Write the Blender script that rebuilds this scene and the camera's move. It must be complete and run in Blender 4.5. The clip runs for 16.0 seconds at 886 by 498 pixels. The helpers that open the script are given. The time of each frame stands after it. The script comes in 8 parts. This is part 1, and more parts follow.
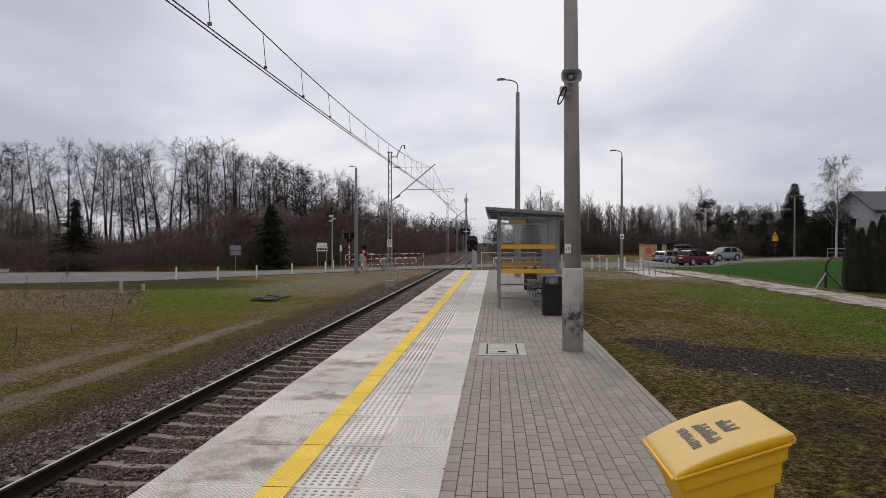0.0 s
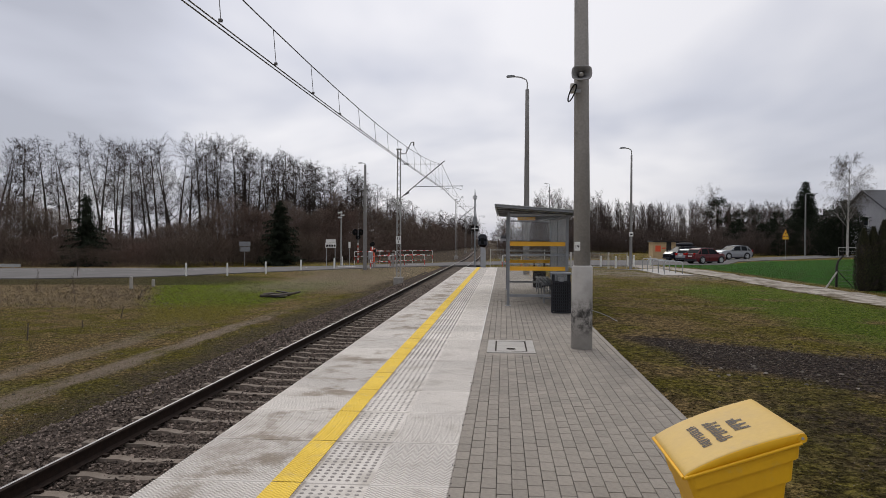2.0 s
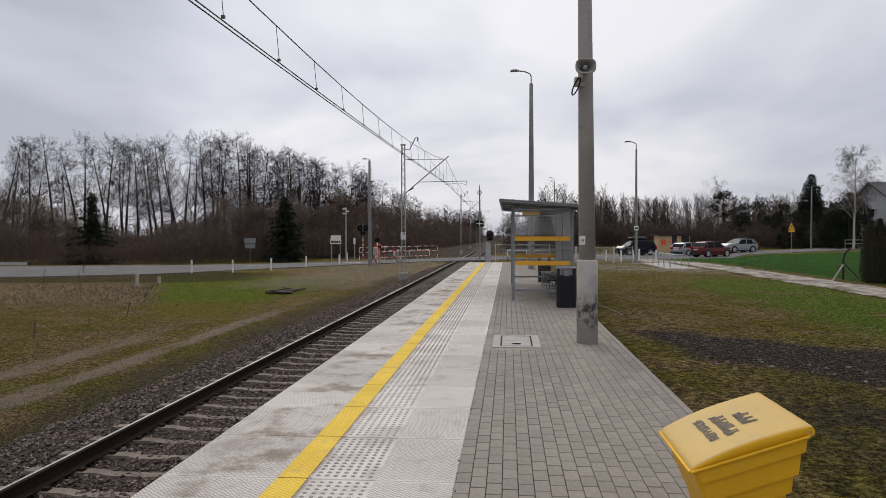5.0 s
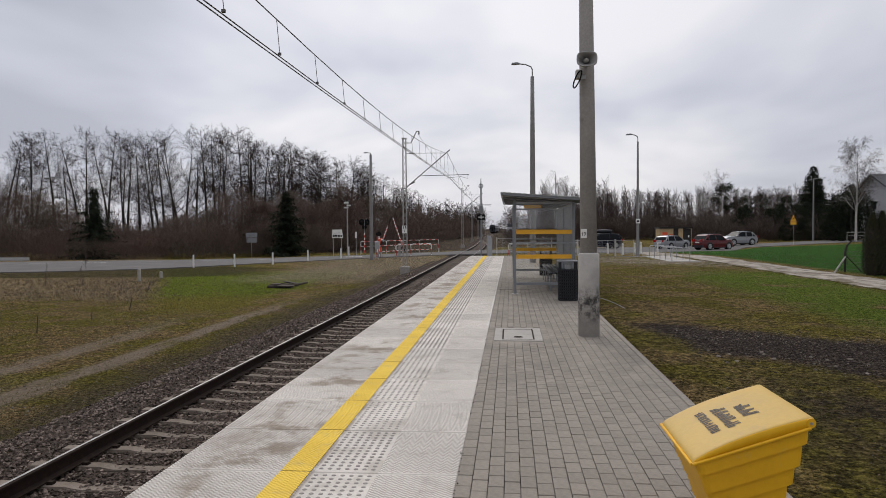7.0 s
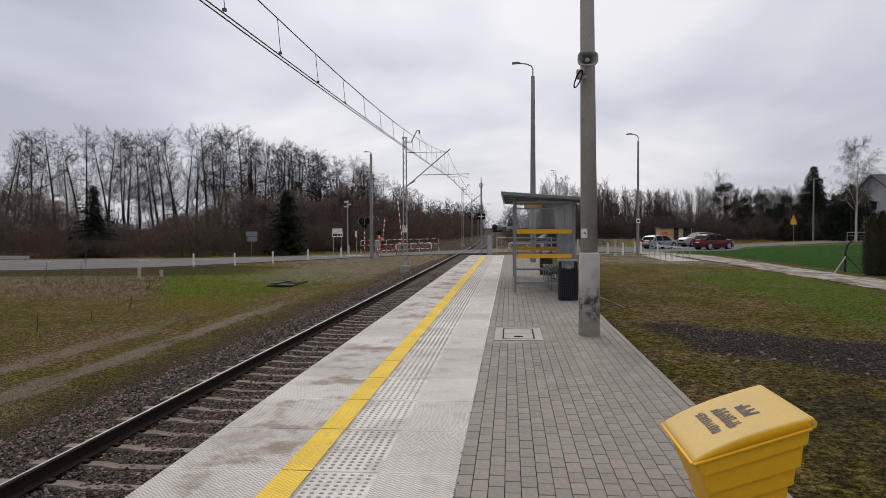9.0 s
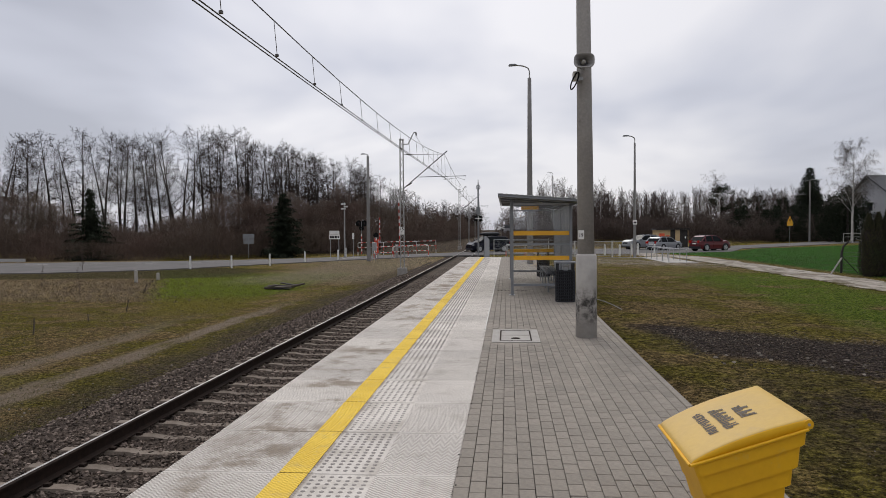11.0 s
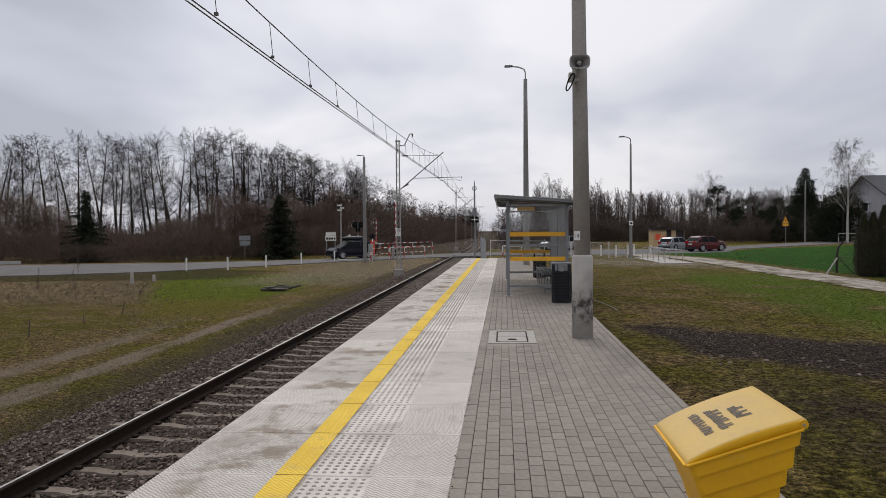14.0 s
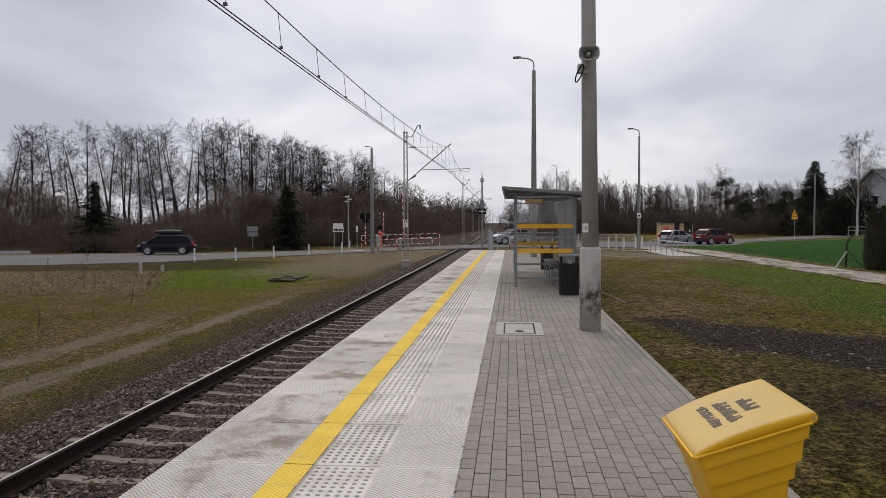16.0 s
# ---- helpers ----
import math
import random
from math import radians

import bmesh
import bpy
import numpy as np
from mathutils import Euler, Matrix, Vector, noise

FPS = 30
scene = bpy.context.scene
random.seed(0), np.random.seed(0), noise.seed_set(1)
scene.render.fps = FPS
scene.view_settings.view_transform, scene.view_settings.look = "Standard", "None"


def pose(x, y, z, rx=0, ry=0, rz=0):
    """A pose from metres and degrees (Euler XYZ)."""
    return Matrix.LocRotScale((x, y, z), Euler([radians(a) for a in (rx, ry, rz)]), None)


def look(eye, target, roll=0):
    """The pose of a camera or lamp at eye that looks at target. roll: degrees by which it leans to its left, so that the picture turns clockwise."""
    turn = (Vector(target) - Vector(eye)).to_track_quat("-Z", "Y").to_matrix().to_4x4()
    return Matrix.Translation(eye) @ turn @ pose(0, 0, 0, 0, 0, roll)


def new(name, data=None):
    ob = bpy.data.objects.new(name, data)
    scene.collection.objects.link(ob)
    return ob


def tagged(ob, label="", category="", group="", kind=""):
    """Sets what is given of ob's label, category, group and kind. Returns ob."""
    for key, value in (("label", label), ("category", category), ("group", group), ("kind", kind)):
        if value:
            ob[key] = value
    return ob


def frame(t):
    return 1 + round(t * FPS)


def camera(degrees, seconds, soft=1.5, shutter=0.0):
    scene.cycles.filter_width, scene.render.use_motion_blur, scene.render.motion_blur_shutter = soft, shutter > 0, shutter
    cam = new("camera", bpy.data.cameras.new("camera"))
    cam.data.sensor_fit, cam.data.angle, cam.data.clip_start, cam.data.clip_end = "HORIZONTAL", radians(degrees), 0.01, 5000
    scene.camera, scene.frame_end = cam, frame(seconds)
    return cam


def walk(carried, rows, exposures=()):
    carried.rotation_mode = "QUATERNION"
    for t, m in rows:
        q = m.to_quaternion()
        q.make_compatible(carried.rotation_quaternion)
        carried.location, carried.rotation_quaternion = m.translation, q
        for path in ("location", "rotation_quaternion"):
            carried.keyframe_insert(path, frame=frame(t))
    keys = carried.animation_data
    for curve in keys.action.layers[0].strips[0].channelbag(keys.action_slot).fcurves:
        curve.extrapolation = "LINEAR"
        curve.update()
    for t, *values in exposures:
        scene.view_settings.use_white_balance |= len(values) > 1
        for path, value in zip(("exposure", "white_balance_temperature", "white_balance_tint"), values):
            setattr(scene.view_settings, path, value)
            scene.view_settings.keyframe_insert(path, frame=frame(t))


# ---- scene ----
CLIP = 16.0
# seconds, eye x y z, tilt, lean, heading
PATH = (
    (0.0, -0.000, -0.000, 1.600, 89.498, 0.000, 4.035),
    (0.5, -0.006, -0.006, 1.601, 89.505, 0.064, 4.325),
    (1.0, -0.005, -0.006, 1.599, 89.313, -0.060, 4.506),
    (1.5, -0.007, 0.000, 1.599, 89.419, -0.139, 4.622),
    (2.0, -0.009, -0.005, 1.599, 89.267, -0.244, 4.704),
    (2.5, -0.007, 0.000, 1.599, 89.195, -0.096, 4.866),
    (3.0, -0.011, 0.007, 1.598, 89.065, -0.125, 4.920),
    (3.5, -0.010, 0.006, 1.599, 89.019, -0.018, 4.928),
    (4.0, -0.008, 0.012, 1.596, 89.022, 0.044, 4.991),
    (6.5, -0.004, 0.013, 1.595, 88.523, 0.351, 5.184),
    (7.0, -0.005, 0.006, 1.595, 88.415, 0.382, 5.201),
    (7.5, -0.007, 0.003, 1.597, 88.360, 0.380, 5.070),
    (8.0, -0.011, 0.008, 1.597, 88.321, 0.272, 5.073),
    (8.5, -0.010, 0.018, 1.592, 88.328, 0.265, 5.089),
    (9.0, -0.012, 0.005, 1.598, 88.351, 0.260, 5.204),
    (11.5, -0.011, 0.003, 1.597, 88.557, 0.392, 4.935),
    (12.0, -0.012, 0.002, 1.599, 88.641, 0.333, 4.930),
    (12.5, -0.010, 0.007, 1.598, 88.775, 0.333, 4.808),
    (13.0, -0.006, 0.001, 1.596, 88.721, 0.374, 4.755),
    (13.5, -0.007, -0.000, 1.598, 88.644, 0.463, 4.758),
    (14.0, -0.006, 0.002, 1.599, 88.595, 0.532, 4.700),
    (14.5, -0.006, -0.001, 1.599, 88.410, 0.531, 4.818),
    (15.0, -0.008, 0.006, 1.599, 88.298, 0.472, 4.844),
    (15.5, -0.012, 0.001, 1.599, 88.021, 0.376, 4.941),
    (16.0, -0.016, -0.001, 1.596, 87.954, 0.277, 5.265),
)
cam = camera(62.19, CLIP, soft=0.7)
walk(cam, [(t, pose(x, y, z, a, b, c)) for t, x, y, z, a, b, c in PATH])

# ---- light ----
world = bpy.data.worlds.new("overcast_sky")
scene.world = world
world.use_nodes = True
wn, wl = world.node_tree.nodes, world.node_tree.links
wn.clear()
SUN_UP, SUN_TURN = 40.0, -14.0


def build_sky():
    out = wn.new("ShaderNodeOutputWorld")
    bg = wn.new("ShaderNodeBackground")
    sky = wn.new("ShaderNodeTexSky")
    sky.sky_type, sky.sun_disc = "NISHITA", False
    sky.sun_elevation, sky.sun_rotation = radians(SUN_UP), radians(SUN_TURN)
    dim = wn.new("ShaderNodeVectorMath")
    dim.operation = "SCALE"
    dim.inputs["Scale"].default_value = 0.08
    wl.new(sky.outputs["Color"], dim.inputs[0])
    tc = wn.new("ShaderNodeTexCoord")
    sep = wn.new("ShaderNodeSeparateXYZ")
    wl.new(tc.outputs["Generated"], sep.inputs[0])
    # a flat cloud deck: the direction divided by its height
    lift = wn.new("ShaderNodeMath")
    lift.operation = "ADD"
    lift.inputs[1].default_value = 0.30
    wl.new(sep.outputs["Z"], lift.inputs[0])
    top = wn.new("ShaderNodeMath")
    top.operation = "MAXIMUM"
    top.inputs[1].default_value = 0.12
    wl.new(lift.outputs[0], top.inputs[0])
    flat = wn.new("ShaderNodeCombineXYZ")
    for axis in "XY":
        d = wn.new("ShaderNodeMath")
        d.operation = "DIVIDE"
        wl.new(sep.outputs[axis], d.inputs[0])
        wl.new(top.outputs[0], d.inputs[1])
        wl.new(d.outputs[0], flat.inputs[axis])
    big = wn.new("ShaderNodeTexNoise")
    big.inputs["Scale"].default_value = 0.72
    big.inputs["Detail"].default_value = 4.5
    big.inputs["Roughness"].default_value = 0.52
    big.inputs["Distortion"].default_value = 0.35
    shift = wn.new("ShaderNodeVectorMath")
    shift.operation = "ADD"
    shift.inputs[1].default_value = (3.4, 7.1, 0.0)
    wl.new(flat.outputs[0], shift.inputs[0])
    wl.new(shift.outputs[0], big.inputs["Vector"])
    ramp = wn.new("ShaderNodeValToRGB")
    e = ramp.color_ramp.elements
    e[0].position, e[0].color = 0.34, (0.47, 0.485, 0.56, 1)
    e[1].position, e[1].color = 0.585, (0.865, 0.855, 0.895, 1)
    m = e.new(0.44)
    m.color = (0.61, 0.625, 0.71, 1)
    wl.new(big.outputs["Fac"], ramp.inputs["Fac"])
    mix = wn.new("ShaderNodeMix")
    mix.data_type = "RGBA"
    mix.inputs["Factor"].default_value = 0.93
    # the cloud is thinner and brighter round the hidden sun
    toward = wn.new("ShaderNodeVectorMath")
    toward.operation = "DOT_PRODUCT"
    toward.inputs[1].default_value = (math.sin(radians(SUN_TURN)) * math.cos(radians(SUN_UP)), math.cos(radians(SUN_TURN)) * math.cos(radians(SUN_UP)), math.sin(radians(SUN_UP)))
    wl.new(tc.outputs["Generated"], toward.inputs[0])
    glow = wn.new("ShaderNodeMapRange")
    for slot, v in (("From Min", 0.58), ("From Max", 0.95), ("To Min", 0.84), ("To Max", 1.10)):
        glow.inputs[slot].default_value = v
    wl.new(toward.outputs["Value"], glow.inputs["Value"])
    # an overcast sky is brighter overhead than at the horizon
    zenith = wn.new("ShaderNodeMapRange")
    for slot, v in (("From Min", 0.42), ("From Max", 0.95), ("To Min", 1.0), ("To Max", 1.5)):
        zenith.inputs[slot].default_value = v
    wl.new(sep.outputs["Z"], zenith.inputs["Value"])
    both = wn.new("ShaderNodeMath")
    both.operation = "MULTIPLY"
    wl.new(glow.outputs["Result"], both.inputs[0])
    wl.new(zenith.outputs["Result"], both.inputs[1])
    bright = wn.new("ShaderNodeVectorMath")
    bright.operation = "SCALE"
    wl.new(ramp.outputs["Color"], bright.inputs[0])
    wl.new(both.outputs[0], bright.inputs["Scale"])
    wl.new(dim.outputs["Vector"], mix.inputs["A"])
    wl.new(bright.outputs["Vector"], mix.inputs["B"])
    wl.new(mix.outputs["Result"], bg.inputs["Color"])
    bg.inputs["Strength"].default_value = 1.0
    wl.new(bg.outputs[0], out.inputs["Surface"])


build_sky()
sun = new("sun", bpy.data.lights.new("sun", "SUN"))
sun.data.energy, sun.data.angle, sun.data.color = 1.35, radians(25), (1.0, 0.95, 0.875)
sun.matrix_world = look((0, 0, 40), Vector((0, 0, 40)) - Vector((math.sin(radians(SUN_TURN)) * math.cos(radians(SUN_UP)), math.cos(radians(SUN_TURN)) * math.cos(radians(SUN_UP)), math.sin(radians(SUN_UP)))))
scene.view_settings.exposure = 0.0


# ---- materials ----
def mat(name, color, color2=None, rough=0.8, metal=0.0, scale=8.0, detail=6.0, fine=0.0, bump=0.0, bump_scale=60.0, spots=None, vary=0.0, coat=0.0, spec=0.5):
    """Two-scale procedural surface: color to color2 over noise of that scale; fine: grain; spots: (colour, scale, amount); vary: change from piece to piece."""
    m = bpy.data.materials.new(name)
    m.use_nodes = True
    n, l = m.node_tree.nodes, m.node_tree.links
    b = n["Principled BSDF"]
    b.inputs["Roughness"].default_value, b.inputs["Metallic"].default_value = rough, metal
    b.inputs["Coat Weight"].default_value = coat
    b.inputs["Specular IOR Level"].default_value = spec
    geo = n.new("ShaderNodeNewGeometry")
    pos = n.new("ShaderNodeTexCoord")
    coord = pos.outputs["Object"]
    color2 = color2 or tuple(c * 0.8 for c in color)

    def noise_tex(s, d=6.0, r=0.6):
        t = n.new("ShaderNodeTexNoise")
        t.inputs["Scale"].default_value, t.inputs["Detail"].default_value, t.inputs["Roughness"].default_value = s, d, r
        l.new(coord, t.inputs["Vector"])
        return t.outputs["Fac"]

    def blend(fac, a, c, kind="MIX", amount=None):
        x = n.new("ShaderNodeMix")
        x.data_type, x.blend_type = "RGBA", kind
        for v, slot in ((fac, "Factor"), (a, "A"), (c, "B")):
            if isinstance(v, (tuple, float, int)):
                x.inputs[slot].default_value = (*v, 1) if isinstance(v, tuple) else v
            else:
                l.new(v, x.inputs[slot])
        return x.outputs["Result"]

    def stretch(v, lo, hi):
        r = n.new("ShaderNodeMapRange")
        r.inputs["From Min"].default_value, r.inputs["From Max"].default_value = lo, hi
        l.new(v, r.inputs["Value"])
        return r.outputs["Result"]

    c = blend(stretch(noise_tex(scale, detail), 0.32, 0.68), color, color2)
    if spots:
        sc, ss, amount = spots
        c = blend(stretch(noise_tex(ss, 8, 0.65), 0.66 - amount * 0.3, 0.78 - amount * 0.25), c, sc)
    if fine:
        g = stretch(noise_tex(scale * 14, 3), 0.2, 0.8)
        lo, hi = 1 - fine, 1 + fine
        r = n.new("ShaderNodeMapRange")
        r.inputs["To Min"].default_value, r.inputs["To Max"].default_value = lo, hi
        l.new(g, r.inputs["Value"])
        s = n.new("ShaderNodeVectorMath")
        s.operation = "SCALE"
        l.new(c, s.inputs[0])
        l.new(r.outputs["Result"], s.inputs["Scale"])
        c = s.outputs["Vector"]
    if vary:
        info = n.new("ShaderNodeObjectInfo")
        add = n.new("ShaderNodeMath")
        l.new(info.outputs["Random"], add.inputs[0])
        l.new(geo.outputs["Random Per Island"], add.inputs[1])
        fr = n.new("ShaderNodeMath")
        fr.operation = "FRACT"
        l.new(add.outputs[0], fr.inputs[0])
        r = n.new("ShaderNodeMapRange")
        r.inputs["To Min"].default_value, r.inputs["To Max"].default_value = 1 - vary, 1 + vary
        l.new(fr.outputs[0], r.inputs["Value"])
        s = n.new("ShaderNodeVectorMath")
        s.operation = "SCALE"
        l.new(c, s.inputs[0])
        l.new(r.outputs["Result"], s.inputs["Scale"])
        c = s.outputs["Vector"]
    l.new(c, b.inputs["Base Color"])
    if bump:
        bp = n.new("ShaderNodeBump")
        bp.inputs["Strength"].default_value, bp.inputs["Distance"].default_value = bump, 0.01
        l.new(noise_tex(bump_scale, 4), bp.inputs["Height"])
        l.new(bp.outputs["Normal"], b.inputs["Normal"])
    return m


def glass_mat(name, tint=(0.9, 0.95, 0.93), clear=0.85):
    m = bpy.data.materials.new(name)
    m.use_nodes = True
    n, l = m.node_tree.nodes, m.node_tree.links
    n.clear()
    out = n.new("ShaderNodeOutputMaterial")
    mix = n.new("ShaderNodeMixShader")
    see = n.new("ShaderNodeBsdfTransparent")
    see.inputs["Color"].default_value = (*tint, 1)
    gl = n.new("ShaderNodeBsdfGlossy")
    gl.inputs["Roughness"].default_value = 0.03
    fr = n.new("ShaderNodeFresnel")
    fr.inputs["IOR"].default_value = 1.5
    l.new(fr.outputs[0], mix.inputs["Fac"])
    l.new(see.outputs[0], mix.inputs[1])
    l.new(gl.outputs[0], mix.inputs[2])
    l.new(mix.outputs[0], out.inputs["Surface"])
    return m


M = {
    "concrete": mat("old_concrete", (0.36, 0.34, 0.31), (0.28, 0.265, 0.245), 0.9, scale=3, fine=0.12, bump=0.3, bump_scale=40, spots=((0.13, 0.12, 0.11), 1.6, 0.25)),
    "pole": mat("spun_concrete", (0.335, 0.318, 0.298), (0.270, 0.256, 0.240), 0.88, scale=2.2, fine=0.15, bump=0.25, bump_scale=90, spots=((0.14, 0.13, 0.122), 2.5, 0.2)),
    "column": mat("dark_weathered_concrete", (0.215, 0.208, 0.202), (0.165, 0.160, 0.156), 0.88, scale=2.2, fine=0.15, bump=0.2, bump_scale=90),
    "sleeper": mat("sleeper_concrete", (0.215, 0.18, 0.15), (0.13, 0.104, 0.083), 0.95, scale=5, fine=0.25, bump=0.4, vary=0.18, spec=0.2),
    "rust": mat("rusty_steel", (0.030, 0.019, 0.014), (0.017, 0.012, 0.010), 0.9, scale=12, fine=0.25, bump=0.2, spec=0.12),
    "railtop": mat("worn_rail_steel", (0.30, 0.285, 0.275), (0.22, 0.21, 0.20), 0.42, 0.8, scale=6),
    "stone": mat("ballast_stone", (0.205, 0.163, 0.137), (0.050, 0.038, 0.031), 0.98, scale=14, fine=0.35, vary=0.75, spec=0.15),
    "brick": mat("paving_brick", (0.246, 0.217, 0.182), (0.182, 0.161, 0.136), 0.95, scale=1.6, fine=0.2, bump=0.4, bump_scale=220, vary=0.09, spots=((0.150, 0.132, 0.112), 1.1, 0.2)),
    "joint": mat("joint_sand", (0.026, 0.022, 0.018), (0.015, 0.013, 0.011), 1.0, scale=20, fine=0.3, spots=((0.05, 0.06, 0.025), 2, 0.2)),
    "kerb": mat("kerb_concrete", (0.33, 0.31, 0.285), (0.25, 0.235, 0.215), 0.9, scale=6, fine=0.15, bump=0.25, vary=0.08),
    "yellow": mat("yellow_road_paint", (0.76, 0.485, 0.03), (0.66, 0.41, 0.035), 0.75, scale=4, fine=0.14, bump=0.5, bump_scale=130, spots=((0.46, 0.31, 0.09), 2.2, 0.16)),
    "bin": mat("yellow_plastic", (0.74, 0.405, 0.010), (0.66, 0.35, 0.010), 0.55, scale=3, fine=0.03, bump=0.05, spec=0.35, spots=((0.60, 0.38, 0.07), 5, 0.12)),
    "binlid": mat("pale_yellow_plastic", (0.53, 0.345, 0.075), (0.47, 0.315, 0.092), 0.6, scale=2.5, fine=0.05, bump=0.08, spec=0.35, spots=((0.40, 0.28, 0.11), 4, 0.18)),
    "ink": mat("faded_black_ink", (0.030, 0.024, 0.022), (0.10, 0.07, 0.035), 0.7, scale=45, fine=0.3),
    "grey": mat("grey_painted_steel", (0.215, 0.225, 0.24), (0.175, 0.184, 0.197), 0.45, 0.2, scale=6, fine=0.06),
    "galv": mat("galvanised_steel", (0.42, 0.43, 0.44), (0.32, 0.33, 0.34), 0.5, 0.6, scale=9, fine=0.12),
    "mast": mat("weathered_mast_steel", (0.34, 0.335, 0.32), (0.25, 0.245, 0.235), 0.7, 0.2, scale=5, fine=0.15),
    "dark": mat("anthracite_plastic", (0.018, 0.019, 0.024), (0.026, 0.027, 0.032), 0.6, scale=10, fine=0.1, spec=0.3),
    "black": mat("black_paint", (0.009, 0.009, 0.010), (0.014, 0.014, 0.014), 0.85, spec=0.15),
    "white": mat("white_paint", (0.72, 0.72, 0.70), (0.62, 0.62, 0.60), 0.6, scale=7, fine=0.06),
    "offwhite": mat("weathered_white_paint", (0.56, 0.55, 0.52), (0.46, 0.45, 0.42), 0.7, scale=7, fine=0.08),
    "red": mat("red_paint", (0.55, 0.035, 0.02), (0.45, 0.03, 0.02), 0.55, scale=7, fine=0.06),
    "orange": mat("orange_red_casing", (0.75, 0.10, 0.03), (0.62, 0.08, 0.03), 0.5, scale=5),
    "amber": mat("amber_film", (0.78, 0.40, 0.02), (0.72, 0.36, 0.02), 0.5, scale=4),
    "wire": mat("copper_wire_patina", (0.085, 0.080, 0.078), (0.115, 0.105, 0.098), 0.6, 0.3),
    "asphalt": mat("asphalt", (0.150, 0.143, 0.140), (0.112, 0.107, 0.105), 1.0, scale=0.6, fine=0.2, bump=0.3, bump_scale=80, spec=0.08),
    "bark": mat("dark_bark", (0.036, 0.027, 0.022), (0.022, 0.017, 0.014), 0.95, scale=3, fine=0.3),
    "twig": mat("brown_twigs", (0.042, 0.030, 0.025), (0.027, 0.020, 0.017), 0.95, scale=2, vary=0.25, spec=0.1),
    "shrub": mat("leafless_shrub", (0.134, 0.092, 0.078), (0.136, 0.112, 0.090), 0.95, scale=0.16, vary=0.35, spec=0.05, spots=((0.050, 0.036, 0.030), 0.30, 0.36)),
    "needle": mat("dark_needles", (0.026, 0.032, 0.020), (0.016, 0.020, 0.014), 1.0, scale=2, vary=0.35, spec=0.05),
    "thuja": mat("dark_hedge_leaf", (0.030, 0.036, 0.014), (0.042, 0.034, 0.016), 0.9, scale=1.5, vary=0.45),
    "birch": mat("birch_bark", (0.55, 0.53, 0.50), (0.30, 0.28, 0.26), 0.85, scale=4, spots=((0.05, 0.045, 0.04), 3, 0.4)),
    "tyre": mat("tyre_rubber", (0.02, 0.02, 0.02), (0.03, 0.03, 0.03), 0.85),
    "alloy": mat("alloy_rim", (0.45, 0.46, 0.47), (0.38, 0.39, 0.4), 0.35, 0.7),
    "carglass": mat("dark_car_glass", (0.010, 0.012, 0.014), (0.014, 0.016, 0.018), 0.35, spec=0.04),
    "navy": mat("dark_blue_car_paint", (0.005, 0.006, 0.014), (0.007, 0.008, 0.016), 0.22, 0.0, coat=0.0, spec=0.3),
    "silver": mat("silver_car_paint", (0.30, 0.315, 0.335), (0.275, 0.29, 0.31), 0.4, 0.35, coat=0.05),
    "carred": mat("dark_red_car_paint", (0.10, 0.006, 0.010), (0.085, 0.005, 0.008), 0.36, 0.0, coat=0.25, spec=0.4),
    "taillight": mat("red_lamp_lens", (0.42, 0.015, 0.012), (0.36, 0.012, 0.01), 0.2),
    "lens": mat("unlit_red_lens", (0.035, 0.008, 0.008), (0.028, 0.007, 0.007), 0.3),
    "headlight": mat("clear_lamp_lens", (0.34, 0.35, 0.37), (0.26, 0.26, 0.28), 0.25, spec=0.3),
    "roof": mat("dark_roof_tile", (0.07, 0.072, 0.08), (0.055, 0.056, 0.062), 0.8, scale=2, fine=0.2),
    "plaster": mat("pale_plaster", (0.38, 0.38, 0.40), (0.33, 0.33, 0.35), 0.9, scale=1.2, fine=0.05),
    "plank": mat("pale_pine_board", (0.50, 0.37, 0.20), (0.42, 0.30, 0.16), 0.8, scale=3, fine=0.15),
    "train": mat("dark_train_paint", (0.018, 0.02, 0.03), (0.026, 0.027, 0.034), 0.55, scale=2, fine=0.1),
    "trainlight": mat("pale_train_paint", (0.33, 0.34, 0.37), (0.28, 0.29, 0.31), 0.5, scale=2, fine=0.1),
    "polycarb": mat("grey_corrugated_sheet", (0.30, 0.315, 0.335), (0.25, 0.262, 0.28), 0.5, scale=3, fine=0.06),
    "stem": mat("dry_grass", (0.225, 0.170, 0.104), (0.130, 0.098, 0.062), 0.95, scale=0.5, vary=0.45),
    "blade": mat("green_grass", (0.066, 0.068, 0.012), (0.100, 0.078, 0.030), 0.9, scale=0.9, vary=0.5),
    "board": mat("dark_wet_plank", (0.032, 0.027, 0.024), (0.02, 0.017, 0.015), 0.85, scale=5, fine=0.2),
    "litter": mat("dead_leaf_litter", (0.20, 0.135, 0.075), (0.10, 0.066, 0.040), 0.9, scale=2.0, vary=0.5),
    "oldwood": mat("old_grey_wood", (0.105, 0.086, 0.070), (0.050, 0.040, 0.033), 0.9, scale=6, fine=0.3),
}
M["grove"] = mat("dull_brown_twigs", (0.084, 0.066, 0.058), (0.062, 0.048, 0.043), 0.95, scale=0.25, vary=0.3, spec=0.05)
M["glass"] = glass_mat("clear_glass", (0.985, 0.99, 0.988))
M["brush"] = mat("grey_brown_brushwood", (0.112, 0.088, 0.077), (0.080, 0.062, 0.055), 0.95, scale=0.25, vary=0.3, spec=0.05)


